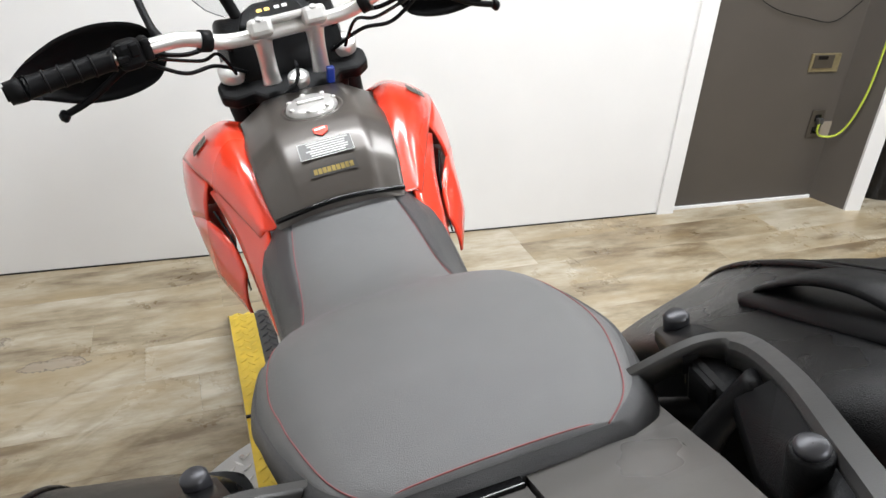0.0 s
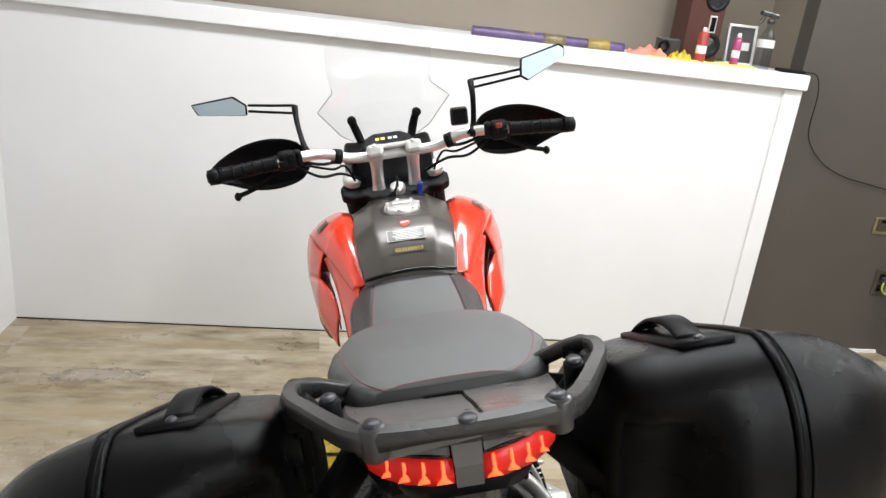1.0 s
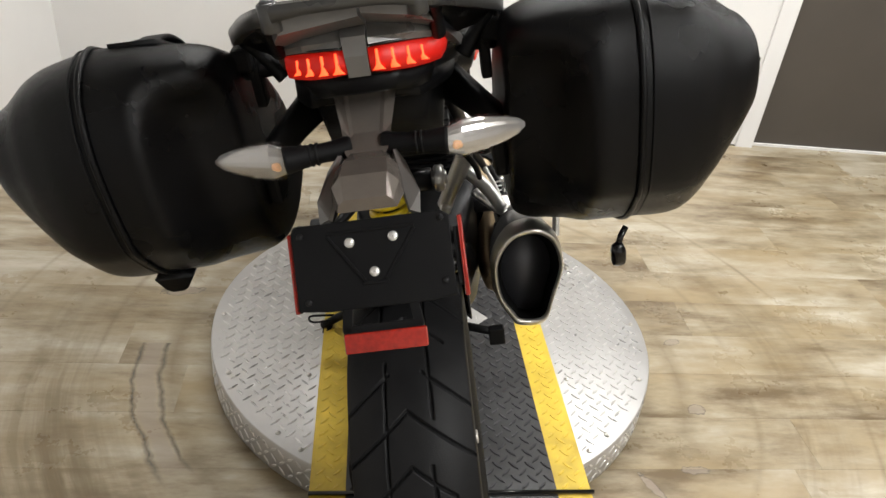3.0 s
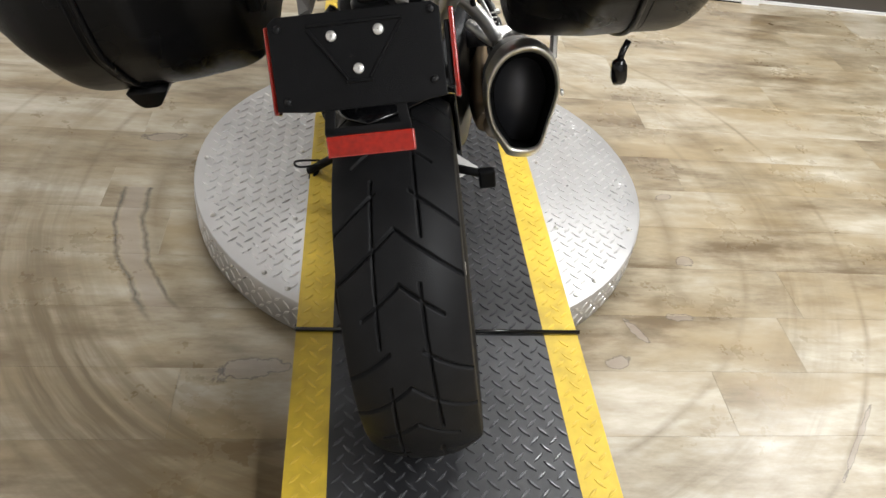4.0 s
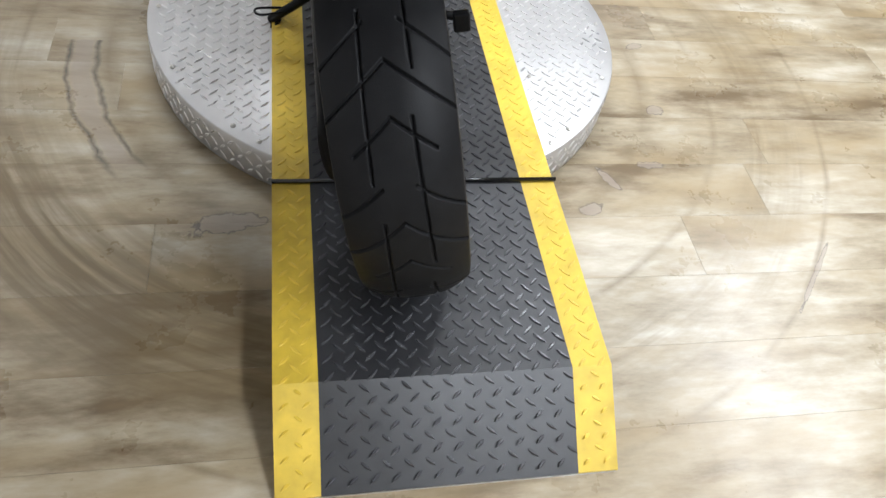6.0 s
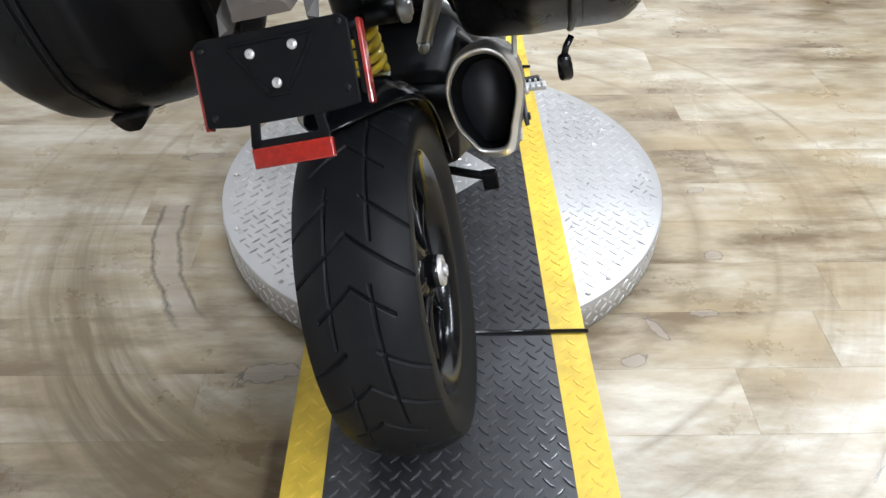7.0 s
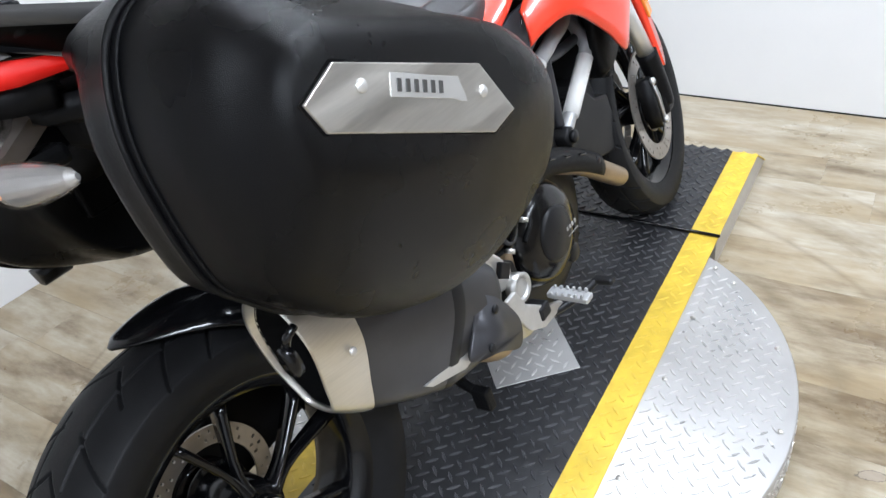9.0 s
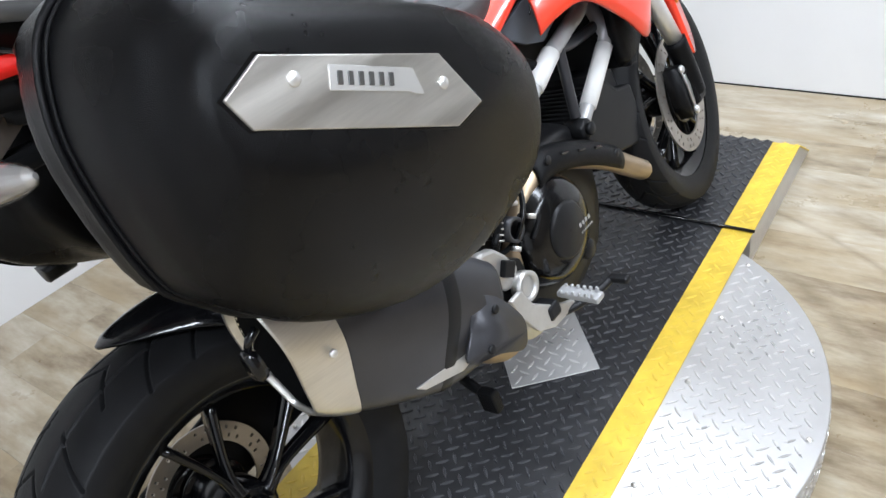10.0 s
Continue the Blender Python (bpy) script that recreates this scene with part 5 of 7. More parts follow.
# creased facets; the rear of the side is forked round an open duct
for sx, bm in both(upper_skin):
    side = part("side_fairing", bm, M_RED, bike, "glossy red creased tank side fairing")
    mk = (lambda b: b) if sx > 0 else flip
    for row in range(2):
        for k in range(5):
            part("letter_bar", mk(box((-0.014 + 0.007 * k, 0.006 - 0.011 * row, 0.0012), (0.0058, 0.0095, 0.0012), bevel=0)), M_LABEL, side, m=(Matrix.Diagonal((-1, 1, 1, 1)) if sx < 0 else Matrix.Identity(4)) @ frame_at((0.188, 1.050, 0.9225), (0.64, -0.12, 0.76), (0.77, 0.1, -0.60)) @ (Matrix.Diagonal((-1, 1, 1, 1)) if sx < 0 else Matrix.Identity(4)))
    part("side_face", mk(facet(EDGE[2][:4], EDGE[3][:4])), M_RED, side)
    part("lower_edge", mk(facet(EDGE[3], EDGE[4])), M_RED, side)
    part("rear_leg", mk(facet(*LEG)), M_RED, side)
    part("duct_rim", mk(tube([(0.192, 0.955, 0.845), (0.176, 0.915, 0.812), (0.169, 0.872, 0.775), (0.168, 0.852, 0.745)], 0.0016, 8, 24)), M_GLOSS_BLACK, side)
# side covers below the seat's nose
for sx, bm in both(lambda: loft([[(x, y, z) for x, z in ((xa, za), (xa + 0.006, za - 0.03), (xa + 0.004, zb), (xa - 0.02, zb))] for y, xa, za, zb in ((0.86, 0.088, 0.83, 0.74), (0.74, 0.092, 0.80, 0.70), (0.60, 0.100, 0.79, 0.70), (0.50, 0.110, 0.81, 0.74))], 16)):
    part("side_cover", bm, M_GREY_PLASTIC, bike)
part("airbox", loft([[(s * w, y, z) for s, z in ((-1, za), (1, za), (1, zb), (-1, zb))] for y, w, za, zb in ((0.58, 0.085, 0.76, 0.62), (0.75, 0.085, 0.77, 0.60), (0.95, 0.085, 0.80, 0.62), (1.08, 0.07, 0.84, 0.72))], 20), M_BLACK, bike)

# ---- frame, engine, exhaust ----
FT = [[(0.045, 1.20, 0.84), (0.115, 1.11, 0.700), (0.130, 1.0, 0.664), (0.135, 0.92, 0.644), (0.138, 0.845, 0.614), (0.135, 0.70, 0.54)], [(0.055, 1.20, 0.70), (0.12, 1.15, 0.616), (0.138, 1.115, 0.590), (0.140, 0.965, 0.486), (0.138, 0.93, 0.464)],
      [(0.10, 1.17, 0.618), (0.128, 1.01, 0.633), (0.134, 0.93, 0.652)], [(0.136, 0.955, 0.650), (0.138, 0.942, 0.50)], [(0.130, 0.90, 0.62), (0.105, 0.78, 0.70), (0.09, 0.60, 0.76), (0.085, 0.30, 0.86)], [(0.138, 0.72, 0.56), (0.12, 0.50, 0.72), (0.10, 0.28, 0.86)]]
for path, rad, mat in zip(FT, (0.0165, 0.0155, 0.012, 0.011, 0.014, 0.013), (M_FRAME, M_FRAME, M_MUFFLER, M_MUFFLER, M_BLACK, M_BLACK)):
    for sx, bm in both(lambda: tube(path, rad, 14, 24)):
        part("frame_tube", bm, mat, bike, "grey steel frame tube" if mat is M_FRAME else "")
for sx, bm in both(lambda: merged(tube([(0.1405, 0.990, 0.502), (0.1395, 1.110, 0.586)], 0.0185, 16), tube([(0.1380, 0.840, 0.612), (0.1345, 0.925, 0.646)], 0.0195, 16))):
    part("frame_sleeve", bm, M_WHITE_PLASTIC, bike, "pale sleeve on the frame tube")
for sx, bm in both(lambda: merged(disc_solid(0.022, 0.05, pose(0.135, 0.942, 0.474), 20, 0.2), disc_solid(0.014, 0.012, pose(0.165, 0.942, 0.474), 16, 0.2))):
    part("engine_mount", bm, M_DARK_METAL, bike)

for sx, bm in both(lambda: prism([(0.78, 0.735), (0.88, 0.765), (1.02, 0.775), (1.13, 0.750), (1.12, 0.712), (1.00, 0.712), (0.915, 0.674), (0.86, 0.690)], 0.008, Matrix(((0, 0, 1, 0.128), (1, 0, 0, 0), (0, 1, 0, 0), (0, 0, 0, 1))), 0.002)):
    part("side_panel", bm, M_SLATE, bike, "slate grey side panel under the fairing")
part("crankcase", loft([[(s * w, y, z) for s, w, z in ((-1, wa, za), (-0.8, wa, zc), (0.8, wa, zc), (1, wa, za), (1, wa * 0.9, zb), (0.6, wa, zb - 0.03), (-0.6, wa, zb - 0.03), (-1, wa * 0.9, zb))] for y, wa, za, zb, zc in ((0.46, 0.10, 0.40, 0.26, 0.46), (0.58, 0.135, 0.46, 0.23, 0.50), (0.76, 0.15, 0.48, 0.20, 0.52), (0.92, 0.13, 0.44, 0.22, 0.50), (1.0, 0.10, 0.36, 0.25, 0.42))], 24, 32), M_DARK_METAL, bike, "dark grey engine case")
cyl = part("rear_cylinder", box((0, 0, 0), (0.17, 0.12, 0.14), bevel=0.01), M_DARK_METAL, bike, m=pose(0, 0.70, 0.58, -14, 0, 0))
for k in range(9):
    part("cooling_fin", box((0, 0, -0.06 + 0.014 * k), (0.20, 0.15, 0.006), bevel=0.002, seg=1), M_DARK_METAL, cyl, m=pose(0, 0.70, 0.58, -14, 0, 0))
cyl = part("front_cylinder", merged(box((0, 0, 0), (0.17, 0.12, 0.14), bevel=0.01), box((0, 0, 0.12), (0.18, 0.14, 0.09), bevel=0.02)), M_DARK_METAL, bike, m=pose(0, 1.06, 0.42, -74, 0, 0))
for k in range(9):
    part("cooling_fin", box((0, 0, -0.06 + 0.014 * k), (0.20, 0.15, 0.006), bevel=0.002, seg=1), M_DARK_METAL, cyl, m=pose(0, 1.06, 0.42, -74, 0, 0))
part("timing_cover", prism([(0.99, 0.440), (1.03, 0.510), (1.12, 0.508), (1.16, 0.47), (1.22, 0.455), (1.235, 0.36), (1.20, 0.31), (1.08, 0.34), (1.0, 0.39)], 0.03, Matrix(((0, 0, 1, 0.085), (1, 0, 0, 0), (0, 1, 0, 0), (0, 0, 0, 1))), 0.008), M_DARK_METAL, bike, "dark belt cover")

cl_m = pose(0.152, 0.712, 0.378)
clutch = part("clutch_cover", revolve([(0.001, 0.062), (0.055, 0.062), (0.085, 0.056), (0.098, 0.045), (0.106, 0.03), (0.112, 0.012), (0.118, 0.0), (0.118, -0.03)], 48, cl_m, closed=False), M_GLOSS_BLACK, bike, "glossy black round clutch cover")
part("cover_flat", revolve([(0.001, 0.068), (0.050, 0.068), (0.056, 0.064), (0.056, 0.058)], 40, cl_m, closed=False), M_DARK_METAL, clutch)
for a in np.linspace(0, 2 * np.pi, 8, endpoint=False):
    part("bolt", disc_solid(0.007, 0.012, cl_m @ pose(0.008, 0.110 * math.cos(a), 0.110 * math.sin(a)), 10, 0.3), M_DARK_METAL, clutch)
for row in range(2):
    for k in range(4 if row == 0 else 7):
        part("letter_bar", box((0.0665 + 0.0015, 0.062 - 0.030 + (0.011 if row == 0 else 0.0062) * k, -0.010 - 0.016 * row), (0.0012, 0.0060 if row == 0 else 0.003, 0.008 if row == 0 else 0.003), bevel=0), M_FRAME, clutch, m=cl_m)
part("oil_cap", disc_solid(0.022, 0.03, pose(0.172, 0.800, 0.275), 20, 0.2), M_DARK_METAL, bike)
part("coolant_pipe", merged(revolve([(0.017, -0.012), (0.023, -0.012), (0.023, 0.02), (0.017, 0.02)], 24, pose(0.185, 0.590, 0.455)), disc_solid(0.022, 0.05, pose(0.15, 0.590, 0.455), 20)), M_MUFFLER, bike, "dull metal pipe stub")

# exhaust
part("header_pipe", tube([(0.03, 1.135, 0.31), (0.10, 1.140, 0.280), (0.152, 1.112, 0.285), (0.172, 1.05, 0.325), (0.173, 0.97, 0.385), (0.172, 0.90, 0.430), (0.172, 0.80, 0.480), (0.168, 0.72, 0.487), (0.162, 0.655, 0.455), (0.155, 0.60, 0.37), (0.15, 0.56, 0.30), (0.16, 0.50, 0.29)], 0.0235, 16, 64), M_BRONZE, bike, "heat-tinted exhaust header pipe")
sh = []
for y, x, z in spline([(0.975, 0.172, 0.382), (0.90, 0.172, 0.432), (0.82, 0.172, 0.472), (0.75, 0.171, 0.494), (0.70, 0.167, 0.485)], 16):
    sh.append([(x + 0.031 * math.cos(t), y + 0.012 * math.sin(t), z + 0.031 * math.sin(t)) for t in np.linspace(-0.6, 2.4, 12)] + [(x + 0.027 * math.cos(t), y + 0.011 * math.sin(t), z + 0.027 * math.sin(t)) for t in np.linspace(2.4, -0.6, 12)])
shield = part("heat_shield", grid_mesh(sh, True), M_BLACK, bike, "black slotted exhaust heat shield")
for k in range(3):
    part("slot", box((0.1985, 0.90 - 0.055 * k, 0.452 + 0.023 * k), (0.006, 0.032, 0.006), (-24, 20, 0), 0.002), M_GLOSS_BLACK, shield)
for y, z in ((0.955, 0.41), (0.735, 0.512)):
    part("bolt", disc_solid(0.009, 0.006, pose(0.200, y, z), 14, 0.3), M_DARK_METAL, shield)

MUF = [(0.205, 0.686), (0.172, 0.672), (0.145, 0.622), (0.147, 0.550), (0.168, 0.500), (0.183, 0.480), (0.226, 0.480), (0.245, 0.534), (0.262, 0.602), (0.253, 0.655), (0.232, 0.680)]
mc = np.array((0.203, 0.580))
AXD = np.array((0.02, 0.89, -0.44)) / np.linalg.norm((0.02, 0.89, -0.44))


def muffler_rings(stations):
    """(distance along the axis, scale) pairs."""
    out = []
    ring0 = spline([(x, z) for x, z in MUF], 44, True)
    for d, s in stations:
        rows_ = []
        for x, z in ring0:
            dx, dz = (x - mc[0]) * s, (z - mc[1]) * s
            base = np.array((mc[0] + dx, 0.074 + (0.10 - 0.54 * max(0.0, min(1.0, d / 0.3))) * -dz, mc[1] + dz + 0.010 * max(0.0, 1 - d / 0.3)))
            rows_.append(base + AXD * d)
        out.append(rows_)
    return out


muf = part("muffler", loft(muffler_rings([(0.095, 1.0), (0.13, 1.02), (0.22, 1.0), (0.30, 0.93), (0.37, 0.80), (0.42, 0.66)]), 24), M_MUFFLER, bike, "satin dark muffler with a bright end cap")
cap_rings = muffler_rings([(0.094, 1.028), (0.078, 1.035), (0.052, 1.02), (0.030, 0.985), (0.018, 0.955), (0.013, 0.930), (0.015, 0.885), (0.026, 0.845)])
part("end_cap", grid_mesh([spline(np.array(r), 60, True) for r in cap_rings], True, False, False), M_BRUSHED, muf, "brushed metal end cap")
part("outlet", grid_mesh(muffler_rings([(0.024, 0.850), (0.07, 0.79), (0.13, 0.62)]), True, False, True), M_CAVITY_SHADE, muf)
part("front_band", grid_mesh(muffler_rings([(0.276, 0.958), (0.280, 0.972), (0.300, 0.950), (0.304, 0.930)]), True, False, False), M_DARK_METAL, muf, "dark seam band at the front of the muffler")
part("lower_strip", prism([(0.402, 0.432), (0.390, 0.407), (0.352, 0.388), (0.270, 0.404), (0.238, 0.410), (0.252, 0.396), (0.330, 0.366), (0.362, 0.370), (0.408, 0.405)], 0.005, Matrix(((0, 0, 1, 0.240), (1, 0, 0, 0), (0, 1, 0, 0), (0, 0, 0, 1))), 0.0015), M_CAST, muf, "bare metal strip below the guard")
GUARD = [(0.385, 0.462), (0.436, 0.432), (0.482, 0.358), (0.478, 0.320), (0.455, 0.308), (0.40, 0.345), (0.335, 0.378), (0.362, 0.420)]
part("shield_panel", loft([[(0.258 + a - 0.10 * max(0.0, y - 0.40), y, z) for y, z in GUARD] for a in (-0.006, 0.002)], 0, 32), M_MUFFLER, muf, "dark grey guard panel")
for y, z in ((0.425, 0.415), (0.385, 0.366)):
    part("bolt", disc_solid(0.008, 0.006, pose(0.261 - 0.10 * max(0.0, y - 0.40), y, z), 14, 0.3), M_DARK_METAL, muf)
part("link_pipe", tube([(0.205, 0.38, 0.40), (0.20, 0.45, 0.325), (0.18, 0.50, 0.28)], [0.05, 0.042, 0.03], 18, 12), M_BRONZE, muf)
part("cap_tab", box((0.262, 0.168, 0.640), (0.008, 0.026, 0.050), (-26, 8, 0), 0.002), M_SILVER, muf, "small bright bracket tab")
part("end_bolt", disc_solid(0.006, 0.006, frame_at((0.270, 0.134, 0.568), (1, 0, 0.1), (0, 1, 0)) @ pose(0, 0, 0, 0, 90, 0), 12, 0.3), M_SILVER, muf)

# shock
SX, SY = -0.033, 0.366
spring = [(SX + 0.036 * math.cos(t), SY + 0.036 * math.sin(t), 0.536 + 0.090 * t / (2 * math.pi * 4.2)) for t in np.linspace(0, 2 * math.pi * 4.2, 130)]
shock = part("shock", merged(tube([(SX, SY, 0.46), (SX, SY, 0.55), (SX, SY, 0.76)], 0.017, 16), disc_solid(0.040, 0.034, pose(SX, SY, 0.648, 0, 90, 0), 24, 0.2), disc_solid(0.031, 0.075, pose(SX, SY, 0.703, 0, 90, 0), 24, 0.1), tube([(SX, SY, 0.652), (0.055, SY - 0.01, 0.652)], 0.022, 16)), M_DARK_METAL, bike)
part("spring_seat", merged(disc_solid(0.042, 0.010, pose(SX, SY, 0.527, 0, 90, 0), 28, 0.3), disc_solid(0.014, 0.02, pose(SX, SY, 0.512, 0, 90, 0), 16, 0.3)), M_CAST, shock, "bare alloy spring seat")
part("coil", tube(spring, 0.0078, 10), M_SPRING, shock, "yellow coil spring")
part("preload_knob", merged(disc_solid(0.026, 0.020, pose(0.070, SY - 0.01, 0.652), 12, 0.2), disc_solid(0.014, 0.03, pose(0.070, SY - 0.01, 0.652), 16)), M_CAST, shock, "bare alloy adjuster knob")
part("bracket_arm", merged(tube([(0.070, 0.485, 0.520), (0.082, 0.478, 0.550), (0.112, 0.462, 0.615), (0.125, 0.455, 0.650)], [0.017, 0.016, 0.019, 0.017], 14, 14), disc_solid(0.012, 0.05, pose(0.070, 0.480, 0.520, 0, 0, 90), 16, 0.2)), M_CAST, bike, "bare alloy bracket arm")

# foot rests and controls on both sides
for sx, bm in both(lambda: prism([(-0.06, 0.05), (0.0, 0.075), (0.05, 0.04), (0.06, -0.03), (0.02, -0.06), (-0.05, -0.045)], 0.016, frame_at((0.165, 0.565, 0.395), (1, 0, 0), (0, 1, 0)), 0.005)):
    mk = (lambda b: b) if sx > 0 else flip
    alloy = M_CAST if sx > 0 else M_DARK_METAL
    low = pose(0.008, -0.022, -0.042) if sx > 0 else Matrix.Identity(4)
    ctl = part("foot_rest", bm, M_DARK_METAL, bike, "folding serrated foot rest on an alloy bracket", m=low)
    part("peg", mk(merged(box((0.255, 0.62, 0.318), (0.085, 0.026, 0.012), (0, 4, 0), 0.003), *[box((0.222 + 0.013 * k, 0.62 + e, 0.326), (0.006, 0.006, 0.010), (0, 4, 0), 0.0015, 1) for k in range(6) for e in (-0.010, 0.010)])), M_FRAME if sx > 0 else alloy, ctl, "worn alloy serrated peg", m=(pose(0, 0.03, 0.020) if sx > 0 else Matrix.Identity(4)) @ low)
    part("peg_clevis", mk(box((0.20, 0.612, 0.325), (0.045, 0.036, 0.030), bevel=0.006)), M_DARK_METAL, ctl, m=low)
    part("heel_guard", mk(loft([[(0.196 + a, y, z) for a, y, z in r] for r in ([(0, 0.50, 0.395), (0, 0.53, 0.40), (0, 0.56, 0.355), (0, 0.60, 0.325), (0, 0.585, 0.30), (0, 0.53, 0.32)], [(0.008, 0.50, 0.395), (0.008, 0.53, 0.40), (0.008, 0.56, 0.355), (0.008, 0.60, 0.325), (0.008, 0.585, 0.30), (0.008, 0.53, 0.32)])], 0, 24)), alloy, ctl, "bare alloy heel guard", m=low)
    part("pivot_ring", mk(revolve([(0.020, 0.0), (0.027, 0.0), (0.028, 0.02), (0.020, 0.02)], 32, pose(0.195, 0.575, 0.405))), alloy, ctl, m=low)
    part("pivot_cap", mk(disc_solid(0.020, 0.012, pose(0.205, 0.575, 0.405), 28, 0.2)), alloy, ctl, m=low)
    part("pedal", mk(merged(tube([(0.19, 0.60, 0.305), (0.215, 0.66, 0.292), (0.235, 0.72, 0.288), (0.245, 0.765, 0.290)], 0.008, 10, 12), box((0.262, 0.766, 0.292), (0.045, 0.02, 0.014), bevel=0.005))), M_DARK_METAL, ctl, "dark pedal", m=low)
    part("rear_peg_bracket", mk(merged(tube([(0.12, 0.48, 0.60), (0.16, 0.47, 0.56), (0.19, 0.45, 0.515)], 0.014, 12, 10), tube([(0.14, 0.56, 0.50), (0.18, 0.50, 0.49), (0.19, 0.46, 0.505)], 0.012, 12, 10), box((0.205, 0.455, 0.505), (0.04, 0.07, 0.028), (20, 0, 0), 0.008))), alloy, ctl, "bare alloy rear peg bracket")
    part("rear_peg", mk(merged(tube([(0.21, 0.44, 0.515), (0.225, 0.40, 0.545), (0.232, 0.375, 0.56)], 0.011, 12, 8), *[disc_solid(0.014, 0.004, frame_at((0.214 + 0.005 * k, 0.43 - 0.013 * k, 0.522 + 0.009 * k), (0.3, -0.75, 0.5), (1, 0, 0)) @ pose(0, 0, 0, 0, 90, 0), 12) for k in range(4)])), alloy, ctl)
upright = Matrix(((0, 0, 1, 0), (1, 0, 0, 0), (0, 1, 0, 0), (0, 0, 0, 1)))
part("heel_plate", prism([(0.495, 0.372), (0.528, 0.372), (0.545, 0.332), (0.600, 0.288), (0.652, 0.262), (0.660, 0.246), (0.620, 0.250), (0.580, 0.252), (0.536, 0.276), (0.506, 0.330)], 0.010, upright @ pose(0, 0, 0.216), 0.003), M_CAST, bike, "bare alloy heel plate")
part("peg_hanger", prism([(0.455, 0.455), (0.488, 0.472), (0.520, 0.462), (0.542, 0.436), (0.562, 0.398), (0.546, 0.370), (0.515, 0.376), (0.494, 0.405), (0.460, 0.430)], 0.022, upright @ pose(0, 0, 0.184), 0.006), M_CAST, bike, "bare alloy hanger of the foot rest")
part("hanger_block", box((0.211, 0.530, 0.415), (0.012, 0.030, 0.030), (-35, 0, 0), 0.003), M_DARK_METAL, bike)
part("centre_tab", merged(tube([(0.03, 0.46, 0.225), (0.10, 0.44, 0.210), (0.138, 0.434, 0.200)], 0.010, 10, 10), box((0.150, 0.432, 0.188), (0.038, 0.022, 0.048), bevel=0.005)), M_BLACK, bike)
# small hoses and cables behind the engine
for k, pts in enumerate(([(0.16, 0.66, 0.53), (0.19, 0.60, 0.50), (0.20, 0.53, 0.46)], [(0.15, 0.68, 0.50), (0.185, 0.62, 0.44), (0.19, 0.55, 0.43), (0.185, 0.50, 0.47)], [(0.12, 0.50, 0.66), (0.15, 0.54, 0.60), (0.17, 0.58, 0.54)], [(0.10, 0.42, 0.70), (0.14, 0.44, 0.63), (0.15, 0.47, 0.58)])):
    part("hose", tube(pts, (0.006, 0.005, 0.008, 0.006)[k], 10, 20), (M_BLACK, M_BLACK, M_DARK_METAL, M_BLACK)[k], bike)
for pts, rad, mat in (([(0.175, 0.60, 0.54), (0.192, 0.575, 0.505), (0.196, 0.55, 0.470), (0.190, 0.53, 0.44)], 0.0085, M_BLACK), ([(0.182, 0.66, 0.51), (0.200, 0.63, 0.478), (0.202, 0.60, 0.448), (0.196, 0.575, 0.425)], 0.0055, M_GLOSS_BLACK), ([(0.186, 0.69, 0.47), (0.205, 0.655, 0.44), (0.206, 0.62, 0.415)], 0.0045, M_BLACK), ([(0.165, 0.56, 0.56), (0.186, 0.535, 0.515), (0.194, 0.51, 0.475)], 0.0048, M_CAST)):
    part("hose", tube(pts, rad, 10, 20), mat, bike)
for k in range(7):
    part("hose_ring", revolve([(0.0085, -0.0018), (0.0108, -0.0012), (0.0108, 0.0012), (0.0085, 0.0018)], 16, frame_at((0.190 + 0.0010 * k, 0.578 - 0.0052 * k, 0.510 - 0.0085 * k), (0.12, -0.5, -0.82), (1, 0, 0)) @ pose(0, 0, 0, 0, -90, 0)), M_CAST, bike)
for y, z in ((0.640, 0.452), (0.605, 0.500), (0.575, 0.425)):
    part("hose_clamp", revolve([(0.0060, -0.004), (0.0088, -0.004), (0.0088, 0.004), (0.0060, 0.004)], 14, frame_at((0.203, y, z), (0.05, -0.6, -0.75), (1, 0, 0)) @ pose(0, 0, 0, 0, -90, 0)), M_SILVER, bike)
part("reservoir", merged(disc_solid(0.022, 0.045, pose(0.165, 0.47, 0.665, 0, 90, 0), 20, 0.2), disc_solid(0.024, 0.012, pose(0.165, 0.47, 0.69, 0, 90, 0), 20, 0.2)), M_BLACK, bike)

# side stand on the left
part("side_stand", merged(tube([(-0.11, 0.62, 0.24), (-0.20, 0.66, 0.15), (-0.315, 0.70, 0.070)], [0.014, 0.012, 0.011], 12, 12), disc_solid(0.03, 0.006, pose(-0.318, 0.70, 0.062, 0, 78, 0), 20, 0.2), tube([(-0.27, 0.68, 0.10), (-0.33, 0.665, 0.11), (-0.34, 0.69, 0.112), (-0.28, 0.70, 0.10)], 0.003, 8, 16)), M_BLACK, bike)
part("number_bracket", box((0, 0.0, 0.90), (0.05, 0.12, 0.03), bevel=0.01), M_BLACK, bike)
part("radiator", box((0, 1.20, 0.66), (0.32, 0.035, 0.30), (-8, 0, 0), 0.006), M_BLACK, bike)
for sx, bm in both(lambda: loft([[(x + a, y, z) for a, y, z in r] for x, r in ((0.150, [(0, 1.19, 0.82), (0, 1.26, 0.76), (0, 1.255, 0.60), (0, 1.17, 0.52), (0, 1.12, 0.56), (0, 1.13, 0.74)]), (0.172, [(0, 1.18, 0.80), (0, 1.245, 0.75), (0, 1.24, 0.61), (0, 1.17, 0.54), (0, 1.13, 0.57), (0, 1.14, 0.73)]))], 0, 24)):
    part("radiator_cowl", bm, M_BLACK, bike)

